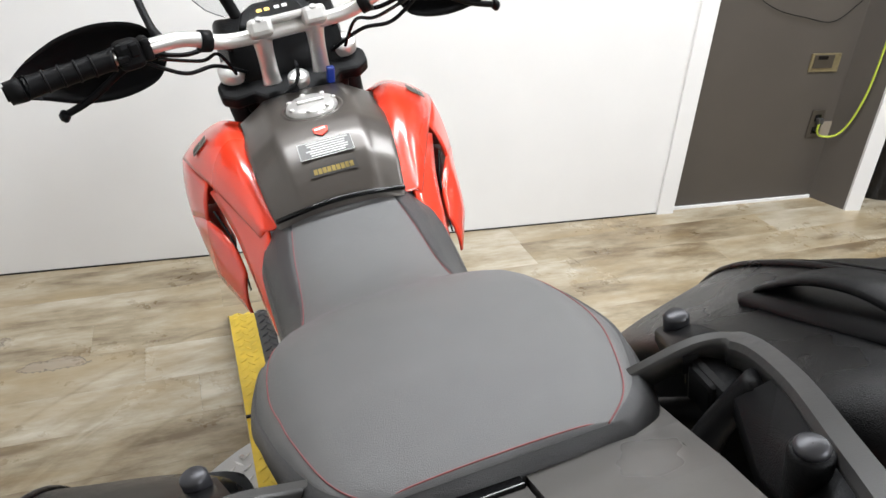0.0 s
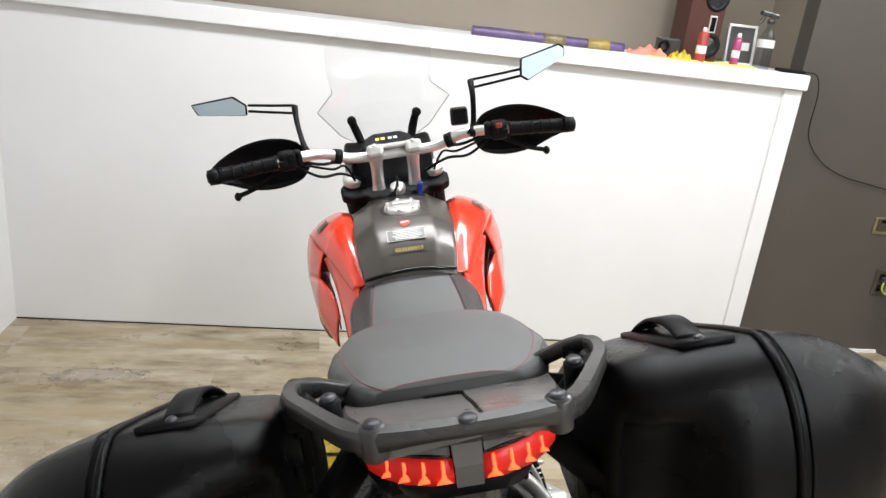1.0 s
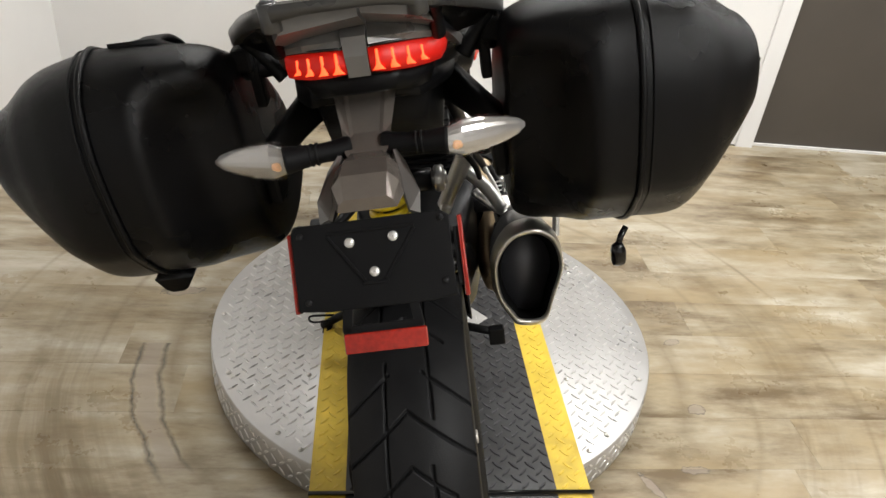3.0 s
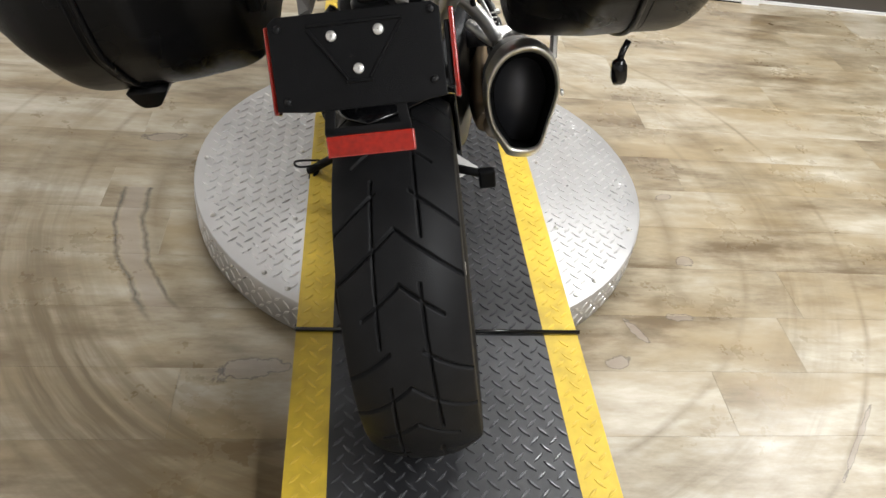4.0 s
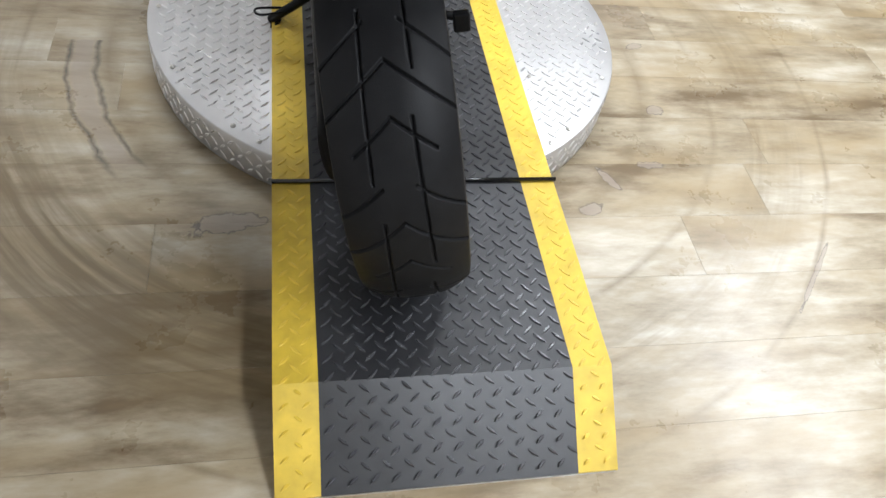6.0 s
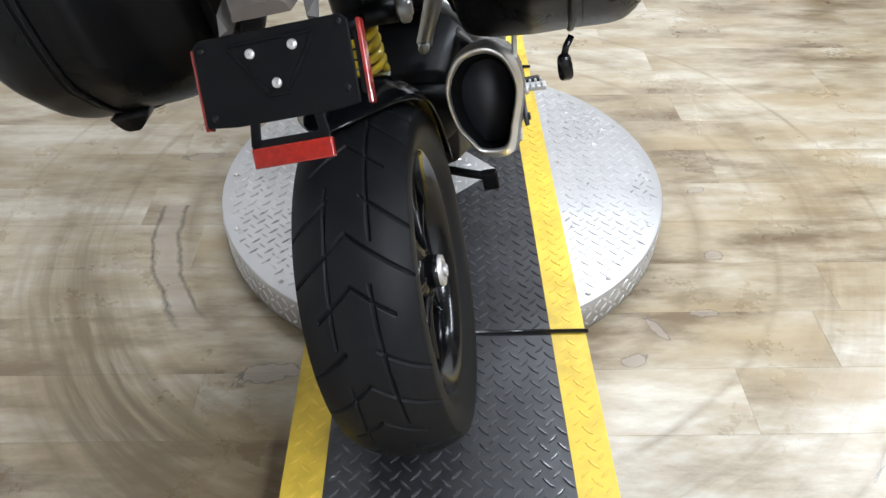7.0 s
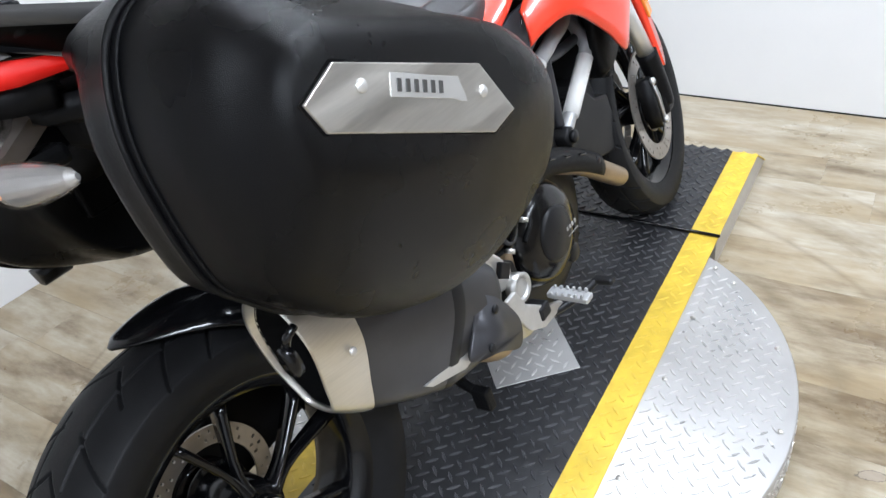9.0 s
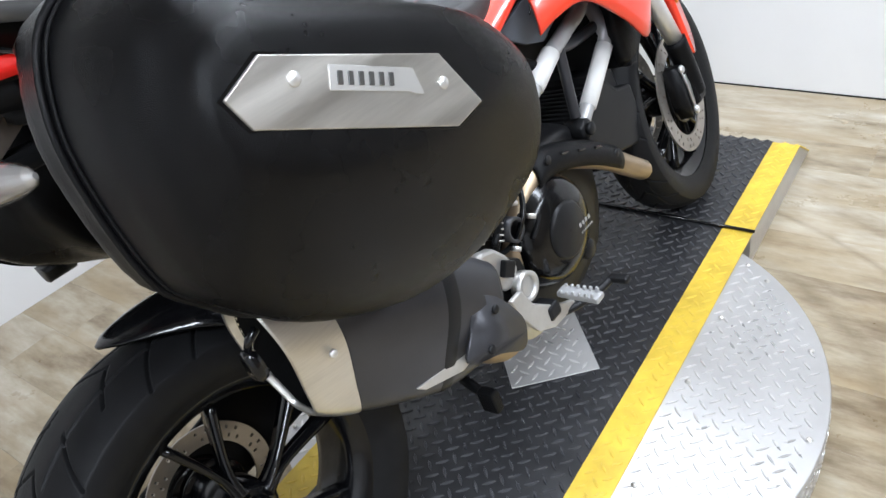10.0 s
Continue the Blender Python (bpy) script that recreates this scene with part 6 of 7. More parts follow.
# ---- front end, turned with the steering ----
for sx, bm in both(lambda: tube([(0.104, 1.225, 0.955), (0.104, 1.265, 0.86), (0.104, 1.36, 0.635)], 0.027, 20)):
    mk = (lambda b: b) if sx > 0 else flip
    leg = part("fork_leg", bm, M_BLACK, bike, "black fork tube with a bright slider", m=FORK)
    part("slider", mk(tube([(0.104, 1.352, 0.655), (0.104, 1.40, 0.54), (0.104, 1.438, 0.45)], 0.0215, 20)), M_SILVER, leg, m=FORK)
    part("dust_seal", mk(tube([(0.104, 1.345, 0.672), (0.104, 1.356, 0.645)], 0.029, 20)), M_SILVER, leg, m=FORK)
    part("fork_foot", mk(merged(tube([(0.104, 1.436, 0.455), (0.104, 1.462, 0.36), (0.098, 1.472, 0.30)], [0.028, 0.026, 0.030], 16, 10), box((0.098, 1.475, 0.30), (0.04, 0.07, 0.06), bevel=0.012))), M_BLACK, leg, m=FORK)
    part("caliper", mk(loft([[(x, y, z) for y, z in ((1.382, 0.392), (1.412, 0.398), (1.436, 0.340), (1.430, 0.270), (1.404, 0.255), (1.384, 0.300))] for x in (0.070, 0.104)])), M_BLACK, leg, "dark radial brake caliper", m=FORK)
    part("caliper_face", mk(loft([[(x, y, z) for y, z in ((1.402, 0.388), (1.414, 0.392), (1.434, 0.335), (1.430, 0.272), (1.420, 0.268), (1.420, 0.330))] for x in (0.104, 0.110)])), M_CAST, leg, m=FORK)
    for y, z in ((1.406, 0.385), (1.424, 0.268)):
        part("caliper_bolt", mk(disc_solid(0.010, 0.012, pose(0.110, y, z), 16, 0.3)), M_SILVER, leg, m=FORK)
    part("caliper_stay", mk(tube([(0.100, 1.41, 0.375), (0.102, 1.45, 0.372), (0.104, 1.475, 0.372)], 0.012, 10, 8)), M_BLACK, leg, m=FORK)
    part("fork_cap", mk(merged(revolve([(0.001, 0.012), (0.014, 0.012), (0.018, 0.009), (0.024, 0.008), (0.026, 0.004), (0.026, -0.012)], 32, frame_at((0.104, 1.2055, 0.995), (0, -0.42, 0.907), (1, 0, 0)) @ pose(0, 0, 0, 0, -90, 0), closed=False), disc_solid(0.009, 0.006, frame_at((0.104, 1.200, 1.008), (0, -0.42, 0.907), (1, 0, 0)) @ pose(0, 0, 0, 0, 90, 0), 6, 0.2))), M_SILVER, leg, "silver fork cap", m=STEER)
yoke = frame_at((0, 1.199, 0.947), (0, -0.42, 0.907), (1, 0, 0))
clamp = part("triple_clamp", prism([(-0.140, 0.012), (-0.125, 0.034), (-0.09, 0.036), (-0.06, 0.012), (0.06, 0.012), (0.09, 0.036), (0.125, 0.034), (0.140, 0.012), (0.138, -0.018), (0.115, -0.034), (0.08, -0.030), (0.04, -0.075), (-0.04, -0.075), (-0.08, -0.030), (-0.115, -0.034), (-0.138, -0.018)], 0.026, yoke, 0.006), M_BLACK, bike, "black top fork yoke", m=STEER)
part("lower_clamp", prism([(-0.14, 0.02), (-0.09, 0.036), (0.09, 0.036), (0.14, 0.02), (0.13, -0.03), (-0.13, -0.03)], 0.03, frame_at((0, 1.285, 0.775), (0, -0.42, 0.907), (1, 0, 0)), 0.006), M_BLACK, bike, m=STEER)
ign = frame_at((0.0, 1.125, 0.978), (0, -0.42, 0.907), (1, 0, 0))
part("ignition", merged(revolve([(0.001, 0.005), (0.008, 0.005), (0.017, 0.004), (0.019, 0.001), (0.019, -0.012)], 28, ign @ pose(0, 0, 0, 0, -90, 0), closed=False)), M_SILVER, clamp, "silver ignition switch", m=STEER)
part("key", merged(box((0, -0.004, 0.022), (0.004, 0.016, 0.024), bevel=0.001), tube([(0.0, -0.012, 0.03), (-0.01, -0.03, 0.015), (-0.03, -0.035, 0.003), (-0.055, -0.04, -0.002)], 0.003, 6, 14), disc_solid(0.012, 0.003, pose(-0.02, -0.036, 0.006, 0, 70, 0), 14)), M_DARK_METAL, clamp, m=STEER @ ign)
part("blue_connector", box((0.052, 1.10, 0.975), (0.014, 0.012, 0.030), (10, 8, 0), 0.003), M_BLUE, clamp, "small blue plug", m=STEER)

# mirrors: depth, outline, elbow of the stem, where its two rods end
MIRROR = {
    -1: (1.200, [(-0.460, 1.222), (-0.358, 1.230), (-0.329, 1.205), (-0.332, 1.180), (-0.390, 1.187), (-0.449, 1.194)], (-0.214, 1.172, 1.193), [(-0.326, 1.204), (-0.328, 1.190)]),
    1: (1.060, [(0.317, 1.252), (0.409, 1.275), (0.422, 1.265), (0.420, 1.243), (0.331, 1.199), (0.314, 1.211)], (0.204, 1.100, 1.211), [(0.320, 1.228), (0.320, 1.213)]),
}
BAR = [(0.0, 1.097, 1.070), (0.08, 1.097, 1.070), (0.12, 1.093, 1.077), (0.17, 1.072, 1.098), (0.25, 1.047, 1.101), (0.40, 1.015, 1.096)]
bar = part("handlebar", tube([(-x, y, z) for x, y, z in BAR[:0:-1]] + BAR, 0.0125, 14, 60), M_SILVER, bike, "tapered bare alloy handlebar", m=STEER)
for sx in (-1, 1):
    mk = (lambda b: b) if sx > 0 else flip
    part("riser", mk(loft([[(0.045 + a * w, y + b * w, z) for a, b in [(math.cos(t), math.sin(t)) for t in np.linspace(0, 2 * np.pi, 16, endpoint=False)]] for y, z, w in ((1.140, 0.975, 0.017), (1.136, 0.990, 0.015), (1.117, 1.032, 0.0145), (1.107, 1.053, 0.016), (1.100, 1.070, 0.018))], 14)), M_SILVER, bar, m=STEER)
    part("bar_clamp", mk(box((0.045, 1.092, 1.079), (0.040, 0.060, 0.030), (-20, 0, 0), 0.008)), M_SILVER, bar, m=STEER)
    for dy in (-0.018, 0.018):
        part("bolt", mk(disc_solid(0.0065, 0.006, frame_at((0.045, 1.090 + dy, 1.0935 - 0.3 * dy), (0, -0.33, 0.94), (1, 0, 0)) @ pose(0, 0, 0, 0, 90, 0), 14, 0.3)), M_CAST, bar, m=STEER)
    grip_rings = tube([(0.268, 1.041, 1.0995), (0.275, 1.040, 1.0995), (0.33, 1.028, 1.0975), (0.388, 1.0155, 1.0955), (0.394, 1.014, 1.0955)], [0.019, 0.0165, 0.0155, 0.0165, 0.019], 18, 28)
    part("grip", mk(grip_rings), M_BLACK, bar, "black ribbed rubber grip", m=STEER)
    part("bar_end", mk(merged(tube([(0.394, 1.0142, 1.0955), (0.399, 1.013, 1.0952), (0.418, 1.009, 1.0945)], [0.014, 0.0185, 0.017], 18), tube([(0.416, 1.0095, 1.0946), (0.421, 1.0085, 1.0945)], 0.011, 14))), M_BLACK, bar, m=STEER)
    for k in range(4):
        part("grip_rib", mk(revolve([(0.0155, -0.002), (0.0178, -0.0015), (0.0178, 0.0015), (0.0155, 0.002)], 16, frame_at((0.300 + 0.022 * k, 1.0345 - 0.0047 * k, 1.0986 - 0.0007 * k), (0.978, -0.205, -0.03), (0, 0, 1)) @ pose(0, 0, 0, 0, -90, 0))), M_BLACK, bar, m=STEER)
    part("switch_housing", mk(merged(box((0.247, 1.047, 1.100), (0.040, 0.040, 0.044), (0, 0, -12), 0.010), box((0.236, 1.030, 1.108), (0.014, 0.012, 0.020), (0, 0, -12), 0.003), box((0.255, 1.026, 1.098), (0.018, 0.008, 0.012), (0, 0, -12), 0.003), box((0.222, 1.052, 1.102), (0.016, 0.034, 0.036), (0, 0, -12), 0.006))), M_BLACK, bar, "black switch block", m=STEER)
    if sx > 0:
        part("red_switch", box((0.243, 1.024, 1.114), (0.014, 0.006, 0.012), (0, 0, -12), 0.002), M_CAN_RED, bar, "red kill switch", m=STEER)
        part("fluid_tank", box((0.165, 1.095, 1.135), (0.042, 0.034, 0.040), (0, 0, -10), 0.006), M_GLOSS_BLACK, bar, "black brake fluid tank", m=STEER)
    part("lever", mk(merged(tube([(0.232, 1.085, 1.088), (0.27, 1.108, 1.066), (0.33, 1.108, 1.034), (0.374, 1.106, 1.020)], [0.009, 0.0065, 0.006, 0.006], 10, 18), *[disc_solid(0.0105, 0.015, pose(0.378, 1.106, 1.018), 16, 0.5)], box((0.222, 1.078, 1.092), (0.026, 0.036, 0.026), (0, 0, -10), 0.006))), M_BLACK, bar, "black lever with a ball end", m=STEER)
    guard = []
    for x, y, h, zc in spline([(0.20, 1.118, 0.014, 1.072), (0.225, 1.142, 0.046, 1.074), (0.28, 1.150, 0.060, 1.075), (0.34, 1.137, 0.054, 1.077), (0.39, 1.098, 0.032, 1.082), (0.416, 1.045, 0.014, 1.085)], 22):
        ring = [(x, y - 0.030 * s * s * (h / 0.05), zc + 0.006 + h * s) for s in np.linspace(-1, 1, 11)]
        ring += [(x * 0.995, yy + 0.004, zz) for _, yy, zz in reversed(ring)]
        guard.append(ring)
    part("hand_guard", mk(grid_mesh(guard, True)), M_BLACK, bar, "black plastic hand guard", m=STEER)
    side = MIRROR[sx]
    upright = Matrix(((1, 0, 0, 0), (0, 0, -1, side[0]), (0, 1, 0, 0), (0, 0, 0, 1)))
    mid_x, mid_z = sum(p[0] for p in side[1]) / 6, sum(p[1] for p in side[1]) / 6
    mir = part("mirror", prism(side[1], 0.010, upright @ pose(0, 0, -0.010), 0.004), M_BLACK, bar, "black framed angular mirror")
    part("mirror_glass", prism([(mid_x + (x - mid_x) * 0.93, mid_z + (z - mid_z) * 0.88) for x, z in side[1]], 0.0012, upright @ pose(0, 0, 0.0004), 0), M_MIRROR, mir)
    ex, ey, ez = side[2]
    (ax, az), (bx, bz) = side[3]
    part("mirror_stem", merged(tube([(sx * 0.190, 1.066, 1.094), (sx * 0.200, 1.085, 1.115), (ex * 0.99, ey - 0.03, ez - 0.035), (ex, ey, ez)], [0.011, 0.007, 0.0065, 0.008], 10, 14), tube([(ex, ey, ez + 0.002), ((ex + ax) / 2, (ey + side[0]) / 2, (ez + az) / 2 + 0.001), (ax, side[0] + 0.006, az)], 0.0032, 8, 10), tube([(ex, ey - 0.004, ez - 0.016), ((ex + bx) / 2, (ey + side[0]) / 2, (ez + bz) / 2 - 0.008), (bx, side[0] + 0.006, bz)], 0.0032, 8, 10)), M_BLACK, mir)
    part("cable", mk(tube([(0.22, 1.085, 1.085), (0.17, 1.12, 1.062), (0.12, 1.15, 1.058), (0.09, 1.20, 1.03)], 0.004, 8, 24)), M_BLACK, bar, m=STEER)
    part("cable", mk(tube([(0.235, 1.09, 1.075), (0.18, 1.10, 1.038), (0.13, 1.13, 1.030), (0.08, 1.19, 0.99)], 0.0035, 8, 24)), M_BLACK, bar, m=STEER)
    part("cable", mk(tube([(0.21, 1.06, 1.08), (0.15, 1.085, 1.055), (0.12, 1.12, 1.05), (0.10, 1.16, 1.0)], 0.003, 8, 24)), M_GLOSS_BLACK, bar, m=STEER)
    part("cable_clip", mk(revolve([(0.0125, -0.009), (0.0175, -0.009), (0.0175, 0.009), (0.0125, 0.009)], 18, frame_at((0.135, 1.088, 1.083), (0.92, -0.33, 0.3), (0, 0, 1)) @ pose(0, 0, 0, 0, -90, 0))), M_BLACK, bar, m=STEER)
part("clamp_bridge", box((0, 1.092, 1.088), (0.090, 0.034, 0.012), (-20, 0, 0), 0.004), M_SILVER, bar, m=STEER)

dash_m = frame_at((-0.002, 1.212, 1.078), (0, -0.52, 0.85), (1, 0, 0))
dash = part("dashboard", prism([(-0.072, -0.022), (-0.06, 0.012), (-0.035, 0.030), (0.035, 0.030), (0.06, 0.012), (0.072, -0.022), (0.05, -0.032), (-0.05, -0.032)], 0.026, dash_m @ pose(0, 0, -0.024), 0.006), M_BLACK, bike, "black instrument cluster with a lit display", m=STEER)
part("display", prism([(-0.05, -0.016), (-0.042, 0.010), (-0.026, 0.020), (0.026, 0.020), (0.042, 0.010), (0.05, -0.016)], 0.001, dash_m @ pose(0, 0, 0.002), 0), M_GLOSS_BLACK, dash, m=STEER)
for k, x in enumerate((-0.026, -0.012, 0.006, 0.020)):
    part("display_mark", box((x, 0.004, 0.0036), (0.009, 0.007, 0.0008), bevel=0), M_DISPLAY if k < 2 else M_PRINT, dash, m=STEER @ dash_m)
for sx, bm in both(lambda: merged(tube([(0.060, 1.262, 1.050), (0.072, 1.272, 1.092), (0.081, 1.262, 1.122), (0.083, 1.247, 1.132)], [0.010, 0.011, 0.010, 0.009], 12, 14), disc_solid(0.012, 0.014, pose(0.083, 1.243, 1.133, 0, 0, 90), 14, 0.3))):
    part("screen_stay", bm, M_BLACK, dash, m=STEER)
part("cowl", loft([[(s * w, y, z) for s, z in ((-1, za), (-0.6, za + 0.02), (0.6, za + 0.02), (1, za), (0.8, zb), (-0.8, zb))] for y, w, za, zb in ((1.19, 0.10, 1.03, 0.90), (1.28, 0.115, 1.05, 0.86), (1.38, 0.10, 1.00, 0.86), (1.46, 0.05, 0.93, 0.88))], 20, 30), M_BLACK, bike, m=STEER)
# windscreen: outline bent round a cone
rows = []
for z in np.linspace(1.072, 1.36, 24):
    zs_, ws = [0, 1.075, 1.09, 1.172, 1.212, 1.255, 1.325, 1.352, 1.362], [0.07, 0.085, 0.112, 0.164, 0.120, 0.128, 0.125, 0.10, 0.07]
    w = np.interp(z, zs_, ws)
    rows.append([(s * w, 1.30 - 0.42 * (z - 1.07) - 0.06 * (s * w / 0.16) ** 2, z) for s in np.linspace(-1, 1, 17)])
front = np.array(rows)
backs = front + np.array((0, 0.003, 0))
screen = part("windscreen", grid_mesh([list(a) + list(b[::-1]) for a, b in zip(front, backs)], True), M_CLEAR, bike, "clear plastic windscreen", m=STEER)
screen.visible_shadow = False
rim_pts = [tuple(r[0]) for r in front] + [tuple(q) for q in front[-1]] + [tuple(r[-1]) for r in front[::-1]]
part("screen_edge", tube(rim_pts[:13], 0.0009, 6), M_SLATE, screen, m=STEER)
part("screen_edge", tube(rim_pts[-13:], 0.0009, 6), M_SLATE, screen, m=STEER)
# front mudguard with amber side reflectors
rows = []
for a in np.linspace(math.radians(160), math.radians(38), 24):
    f = (math.radians(160) - a) / math.radians(122)
    w = 0.072 * (1 - 0.35 * abs(f - 0.5) ** 2 * 4 * 0.5)
    ring = []
    for s in np.linspace(-1, 1, 13):
        r = 0.325 - 0.05 * abs(s) ** 2.4
        ring.append((s * w, 1.475 + r * math.cos(a) * -1 * -1, 0.300 + r * math.sin(a)))
    ring += [(x * 0.97, 1.475 + (y - 1.475) * 0.985, 0.30 + (z - 0.30) * 0.985) for x, y, z in reversed(ring)]
    rows.append(ring)
guard = part("front_mudguard", grid_mesh(rows, True), M_BLACK, bike, "black front mudguard", m=FORK)
for sx, bm in both(lambda: loft([[(0.132 + a, y, z) for y, z in ((1.395, 0.70), (1.425, 0.69), (1.485, 0.47), (1.475, 0.40), (1.455, 0.43), (1.44, 0.53))] for a in (-0.02, 0.0)], 0, 24)):
    mk = (lambda b: b) if sx > 0 else flip
    leg = part("fork_guard", bm, M_RED, bike, "red fork guard with an amber reflector", m=FORK)
    part("amber_reflector", mk(box((0.136, 1.443, 0.582), (0.008, 0.028, 0.085), (18, 0, 0), 0.003)), M_AMBER, leg, "amber side reflector", m=FORK)


# ---- things on the ledge ----
def ledge_at(x, back=0.06):
    p = BW0 + bdir * ((x - BW0.x) / bdir.x) + bnorm * back
    return V(p.x, p.y, LEDGE)


def turned(p, z=0.0, turn=0.0):
    return pose(p.x, p.y, p.z + z, 0, 0, turn + WALL_TURN)


spk = empty("speaker", "tall dark red wooden loudspeaker with two round drivers", "loudspeaker", turned(ledge_at(1.312, 0.17)))
part("cabinet", box((0, 0.075, 0.26), (0.165, 0.16, 0.52), bevel=0.004), M_WOOD, spk)
for z in (0.275, 0.075):
    part("driver_ring", revolve([(0.030, -0.004), (0.052, -0.004), (0.055, 0.004), (0.044, 0.006), (0.030, 0.0)], 36, pose(0.035, -0.005, z, 0, 0, -90)), M_DARK_METAL, spk)
    part("driver_cone", revolve([(0.001, 0.010), (0.012, 0.009), (0.016, 0.004), (0.040, -0.002)], 32, pose(0.035, -0.006, z, 0, 0, -90), closed=False), M_MUFFLER, spk)
for z in (0.385, 0.165):
    part("slot_frame", box((0.035, -0.006, z), (0.034, 0.006, 0.075), bevel=0.002), M_SILVER, spk)
    part("slot", box((0.035, -0.0095, z), (0.022, 0.004, 0.060), bevel=0.001), M_GLOSS_BLACK, spk)
fr = empty("picture_frame", "small silver frame with a dark panel leaning on the ledge", "frame", turned(ledge_at(1.530, 0.21), 0, 4) @ pose(0, 0, 0, -6, 0, 0))
part("frame", merged(box((0, 0, 0.006), (0.15, 0.014, 0.012), bevel=0.002), box((0, 0, 0.174), (0.15, 0.014, 0.012), bevel=0.002), box((-0.069, 0, 0.09), (0.012, 0.014, 0.18), bevel=0.002), box((0.069, 0, 0.09), (0.012, 0.014, 0.18), bevel=0.002)), M_SILVER, fr)
part("panel", box((0, 0.003, 0.09), (0.128, 0.006, 0.158), bevel=0), M_STICKER, fr)
part("grey_print", box((0.01, -0.0015, 0.085), (0.07, 0.002, 0.035), bevel=0), M_PRINT, fr)


def can(x, back, body, label, high=0.120, r=0.022):
    c = empty("spray_can", label, "spray can", turned(ledge_at(x, back)), "spray cans")
    part("body", revolve([(0.001, 0), (r, 0), (r, 0.004), (r, high), (r * 0.72, high + 0.012), (0.001, high + 0.013)], 24, pose(0, 0, 0, 0, -90, 0), closed=False), body, c)
    part("nozzle", revolve([(0.001, high + 0.012), (0.010, high + 0.012), (0.008, high + 0.03), (0.001, high + 0.032)], 16, pose(0, 0, 0, 0, -90, 0), closed=False), M_WHITE_PLASTIC, c)
    part("label_band", revolve([(r + 0.0004, high * 0.35), (r + 0.0008, high * 0.36), (r + 0.0008, high * 0.62), (r + 0.0004, high * 0.63)], 24, pose(0, 0, 0, 0, -90, 0), closed=False), M_PRINT, c)


can(1.262, 0.05, M_CAN_RED, "red spray can with a white nozzle")
can(1.424, 0.05, M_CAN_PINK, "magenta spray can with a white nozzle", 0.112, 0.017)
bot = empty("spray_bottle", "clear plastic spray bottle with a grey trigger", "bottle", turned(ledge_at(1.553, 0.05)))
part("bottle", revolve([(0.001, 0.0), (0.034, 0.0), (0.036, 0.01), (0.036, 0.06), (0.033, 0.075), (0.036, 0.09), (0.035, 0.13), (0.02, 0.165), (0.013, 0.175), (0.013, 0.20)], 28, pose(0, 0, 0, 0, -90, 0), closed=False), M_BOTTLE, bot, "clear bottle")
part("label_wrap", revolve([(0.0365, 0.095), (0.0368, 0.096), (0.0362, 0.128), (0.036, 0.129)], 28, pose(0, 0, 0, 0, -90, 0), closed=False), M_PRINT, bot, "pale label")
part("trigger_head", merged(disc_solid(0.016, 0.022, pose(0, 0, 0.205, 0, 90, 0), 16, 0.2), box((-0.012, 0, 0.232), (0.085, 0.022, 0.020), (0, 8, 0), 0.005), loft([[(x - 0.004, y, z) for x, y, z in ((a, -0.006, b), (a, 0.006, b), (a + 0.012, 0.006, b), (a + 0.012, -0.006, b))] for a, b in ((-0.035, 0.224), (-0.045, 0.205), (-0.058, 0.188))], 6)), M_GREY_PLASTIC, bot)


def cloth(x, back, sx, sy, h, mat, label, seed, turn=0.0):
    r = random.Random(seed)
    n = 22
    ph = [r.random() * 6 for _ in range(4)]
    top = []
    for i in range(n):
        row = []
        for j in range(n):
            u, v = i / (n - 1) - 0.5, j / (n - 1) - 0.5
            edge = max(0, 1 - (2 * max(abs(u), abs(v))) ** 4)
            z = 0.003 + h * edge * (0.55 + 0.25 * math.sin(9 * u + ph[0]) * math.cos(7 * v + ph[1]) + 0.2 * math.sin(17 * u - 11 * v + ph[2]))
            row.append((u * sx * (1 + 0.12 * math.sin(8 * v + ph[3])), v * sy * (1 + 0.15 * math.sin(7 * u + ph[0])), max(0.002, z)))
        top.append(row)
    top = np.array(top)
    low = top.copy()
    low[..., 2] = np.maximum(low[..., 2] - 0.003, 0.0)
    bm = grid_mesh([list(a) + list(b[::-1]) for a, b in zip(top, low)], True)
    return thing("cloth", bm, mat, label, "cloth", "cloths on the ledge", m=turned(ledge_at(x, back), 0.0, turn))


cloth(1.16, 0.055, 0.40, 0.11, 0.012, M_LIME, "crumpled yellow cloth lying on the ledge", 3, 3)
cloth(1.04, 0.10, 0.16, 0.09, 0.055, M_PINK, "crumpled salmon pink cloth on the ledge", 8)
cloth(1.19, 0.09, 0.10, 0.07, 0.05, M_YELLOW, "crumpled bright yellow cloth on the ledge", 11)
cloth(1.42, 0.06, 0.22, 0.08, 0.016, M_LIME, "crumpled yellow cloth by the spray cans", 14)
thing("black_box", box((0, 0, 0.008), (0.11, 0.07, 0.016), bevel=0.004), M_BLACK, "small flat black box with a wire", "box", m=turned(ledge_at(1.70, 0.05)))
part_misc = empty("small_camera", "small grey and black gadget among the cloths", "gadget", turned(ledge_at(1.15, 0.15)))
part("body", box((0, 0, 0.045), (0.10, 0.05, 0.09), bevel=0.008), M_GREY_PLASTIC, part_misc)
part("dial", revolve([(0.016, 0.0), (0.026, 0.0), (0.026, 0.012), (0.016, 0.012)], 24, pose(-0.03, -0.025, 0.055, 0, 0, -90)), M_BLACK, part_misc)
banner = empty("rolled_banner", "long rolled banner with a purple print on the ledge", "banner", turned(ledge_at(0.60, 0.12)))
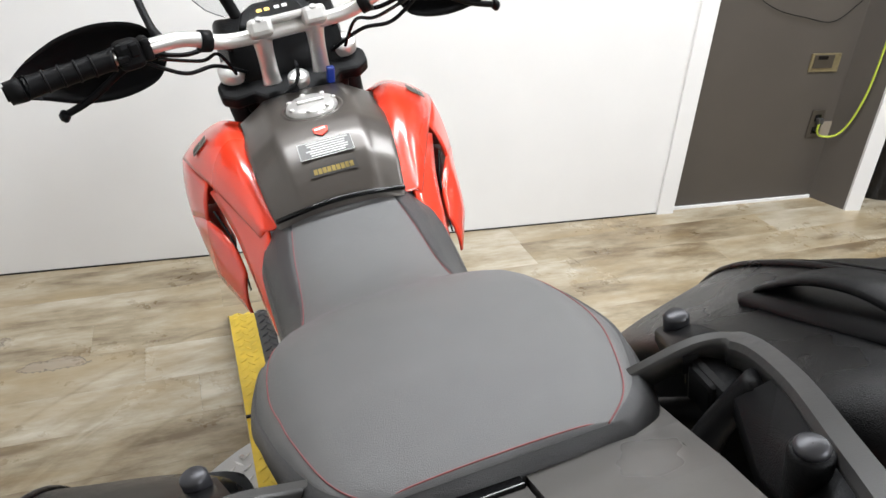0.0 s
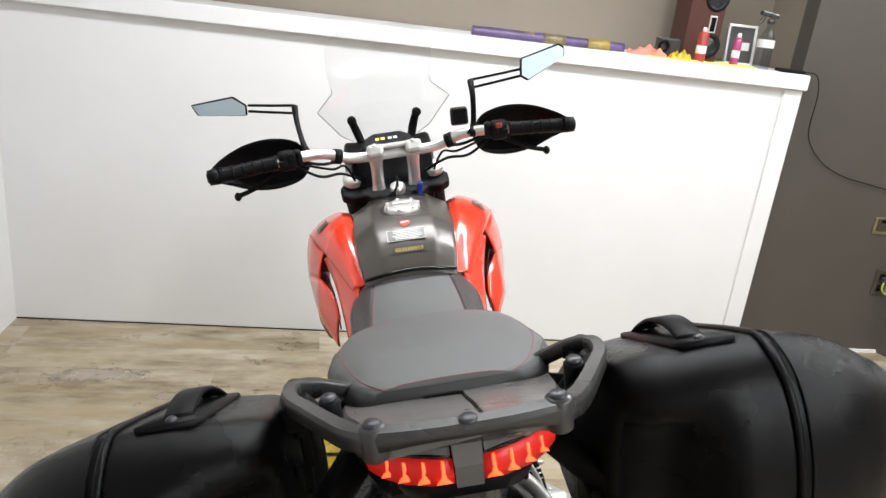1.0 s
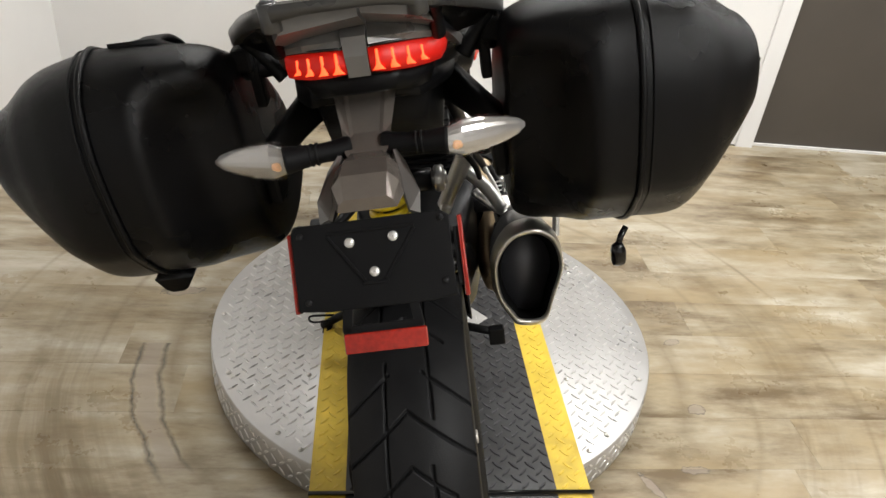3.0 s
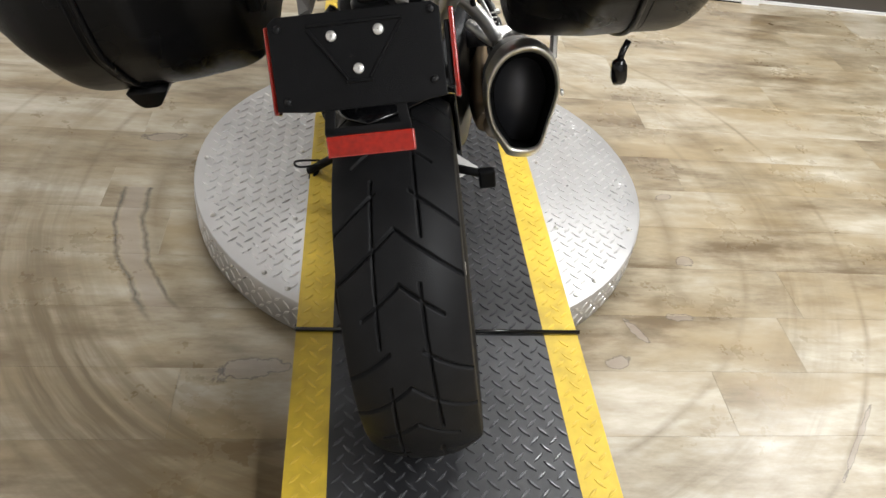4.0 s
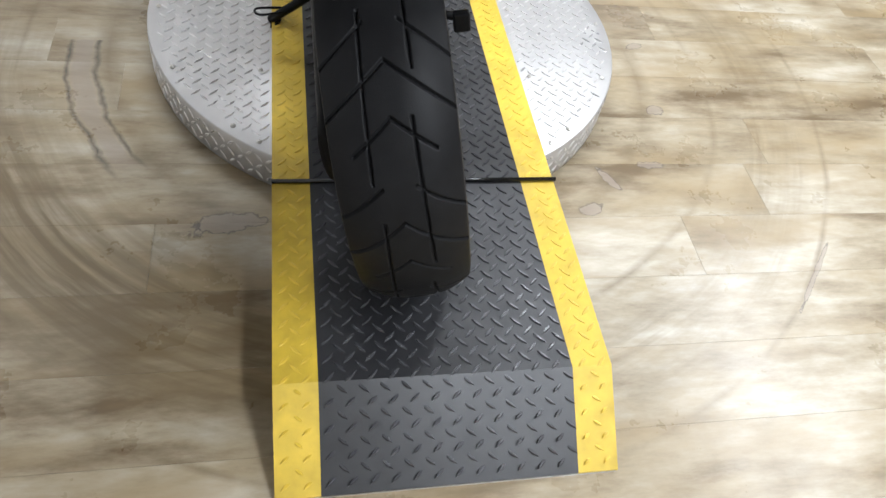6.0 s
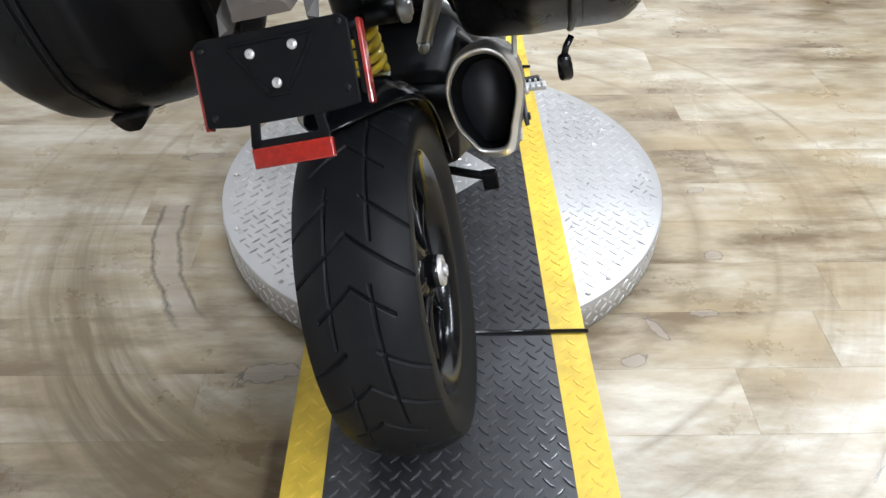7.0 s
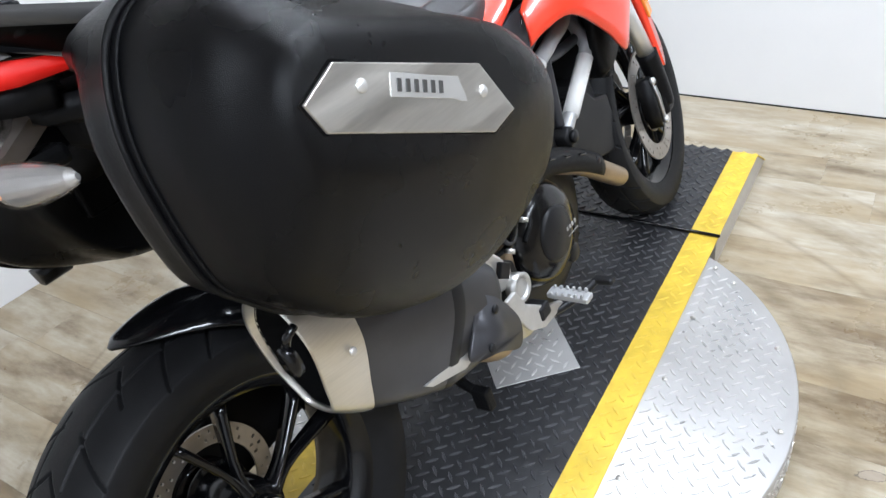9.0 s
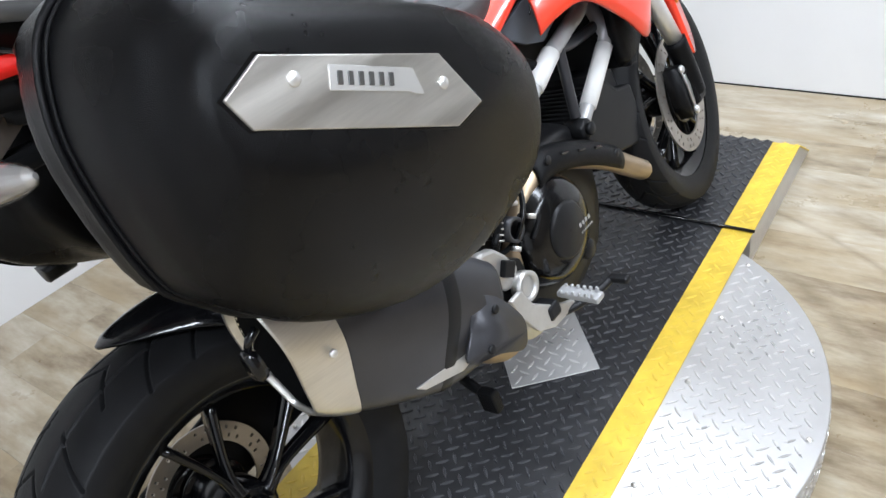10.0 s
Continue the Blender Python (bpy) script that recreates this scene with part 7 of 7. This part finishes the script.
part("roll", tube([(-0.34, 0, 0.032), (-0.05, 0.0, 0.030), (0.34, 0.01, 0.024)], 0.024, 16, 20), M_PURPLE, banner)
part("backing", box((0.0, -0.03, 0.006), (0.72, 0.05, 0.010), bevel=0.003), M_WHITE_PLASTIC, banner)
for k, x in enumerate((-0.12, 0.02, 0.22)):
    part("print_patch", revolve([(0.0242, -0.05), (0.0248, -0.05), (0.0248, 0.05), (0.0242, 0.05)], 16, pose(x, 0.001, 0.0305 - 0.008 * (x + 0.1))), M_YELLOW_STICKER if k != 1 else M_BRASS_PLATE, banner)

# ---- wall fittings ----
def on_wall(x, z, out=0.0):
    p = BW1 + bnorm * (0.03 - out) + (GW1 - BW1) * ((x - BW1.x) / (GW1.x - BW1.x))
    return pose(p.x, p.y, z, 90, 0, WALL_TURN)


sw = empty("wall_plate", "aged brown switch plate on the wall", "switch plate", on_wall(2.408, 0.683))
part("cover", box((0, 0, 0.004), (0.165, 0.085, 0.008), bevel=0.003), M_BRASS_PLATE, sw)
part("dark_half", box((-0.014, 0.006, 0.010), (0.11, 0.06, 0.006), bevel=0.002), M_OUTLET, sw)
part("slot", box((-0.025, 0.024, 0.0135), (0.055, 0.016, 0.003), bevel=0.001), M_GLOSS_BLACK, sw)
ou = empty("wall_outlet", "dark brown wall outlet with a plugged cord", "outlet", on_wall(2.462, 0.390))
part("cover", box((0, 0, 0.004), (0.075, 0.135, 0.008), bevel=0.003), M_OUTLET, ou)
for dz in (0.03, -0.03):
    part("socket", box((0, dz, 0.009), (0.034, 0.034, 0.004), bevel=0.002), M_GLOSS_BLACK, ou)
part("plug", box((0.004, 0.018, 0.022), (0.03, 0.03, 0.026), bevel=0.006), M_GREY_PLASTIC, ou)
pp = thing("patch", box((0, 0, 0.002), (0.085, 0.075, 0.003), bevel=0.001), M_BEIGE, "pale patch of filler on the wall", "patch", m=on_wall(2.525, 0.360))


def wall_point(x, z, out=0.012):
    m = on_wall(x, z, out)
    return tuple(m.translation)


cord = [wall_point(2.459, 0.405, 0.03), wall_point(2.460, 0.360, 0.03), wall_point(2.495, 0.335, 0.03), (2.540, 2.165, 0.350), (2.565, 2.135, 0.420), (2.575, 2.110, 0.535), (2.577, 2.098, 0.655), (2.575, 2.090, 0.865), (2.590, 2.085, 1.265), (2.612, 2.085, 1.865)]
thing("extension_cord", tube(cord, 0.005, 8, 50), M_CORD_GREEN, "yellow-green extension cord hanging from the outlet", "cord")
cable = [tuple(ledge_at(1.745, 0.03) + V(0, 0, 0.006)), tuple(ledge_at(1.795, -0.005) + V(0, 0, 0.004)), tuple(ledge_at(1.822, -0.012) + V(0, 0, -0.08)), wall_point(1.85, 1.09), wall_point(1.94, 0.98), wall_point(2.07, 0.915), wall_point(2.22, 0.885), wall_point(2.37, 0.865), wall_point(2.47, 0.925), wall_point(2.56, 1.04), wall_point(2.60, 1.3)]
thing("thin_wire", tube(cable, 0.0022, 6, 70), M_BLACK, "thin black wire drooping across the wall", "wire")
for x, z in ((1.90, 1.86), (2.09, 1.845)):
    thing("small_speaker", box((0, 0, 0.05), (0.13 if x < 2 else 0.075, 0.075, 0.10), (0, 0, 0), 0.006), M_WOOD if x > 2 else M_BLACK, "small dark speaker on the wall", "loudspeaker", "wall speakers", m=on_wall(x + 0.06, z + 0.03))
bag = thing("waste_bin", loft([[(r * math.cos(t), r * math.sin(t), z) for t in np.linspace(0, 2 * np.pi, 20, endpoint=False)] for r, z in ((0.12, 0.0), (0.135, 0.02), (0.15, 0.30), (0.155, 0.42), (0.14, 0.43))], 16), M_GLOSS_BLACK, "black plastic waste bin standing on the floor", "bin", m=pose(2.97, 2.22, 0))


# ---- floor planks, cut to length at the side walls ----
PW, PL = 0.178, 1.22


def plank_of(length):
    return mesh_of("plank", box((0, 0, -0.002), (length - 0.0003, PW - 0.0003, 0.004), bevel=0.0003, seg=1), M_FLOOR)


plank_mesh = plank_of(PL)
rng = random.Random(5)
y = -2.95
while y < 2.95:
    left, right = -1.95 + 0.0605 * (y + 3.0), 4.33
    x = -2.4 + rng.random() * PL - PL / 2
    while x < right - 0.02:
        a, b = max(x, left), min(x + PL, right)
        if b - a > 0.02:
            ob = new("plank", plank_mesh if b - a > PL - 0.001 else plank_of(b - a))
            ob.parent = FLOOR
            ob.matrix_world = pose((a + b) / 2, y, 0)
        x += PL
    y += PW
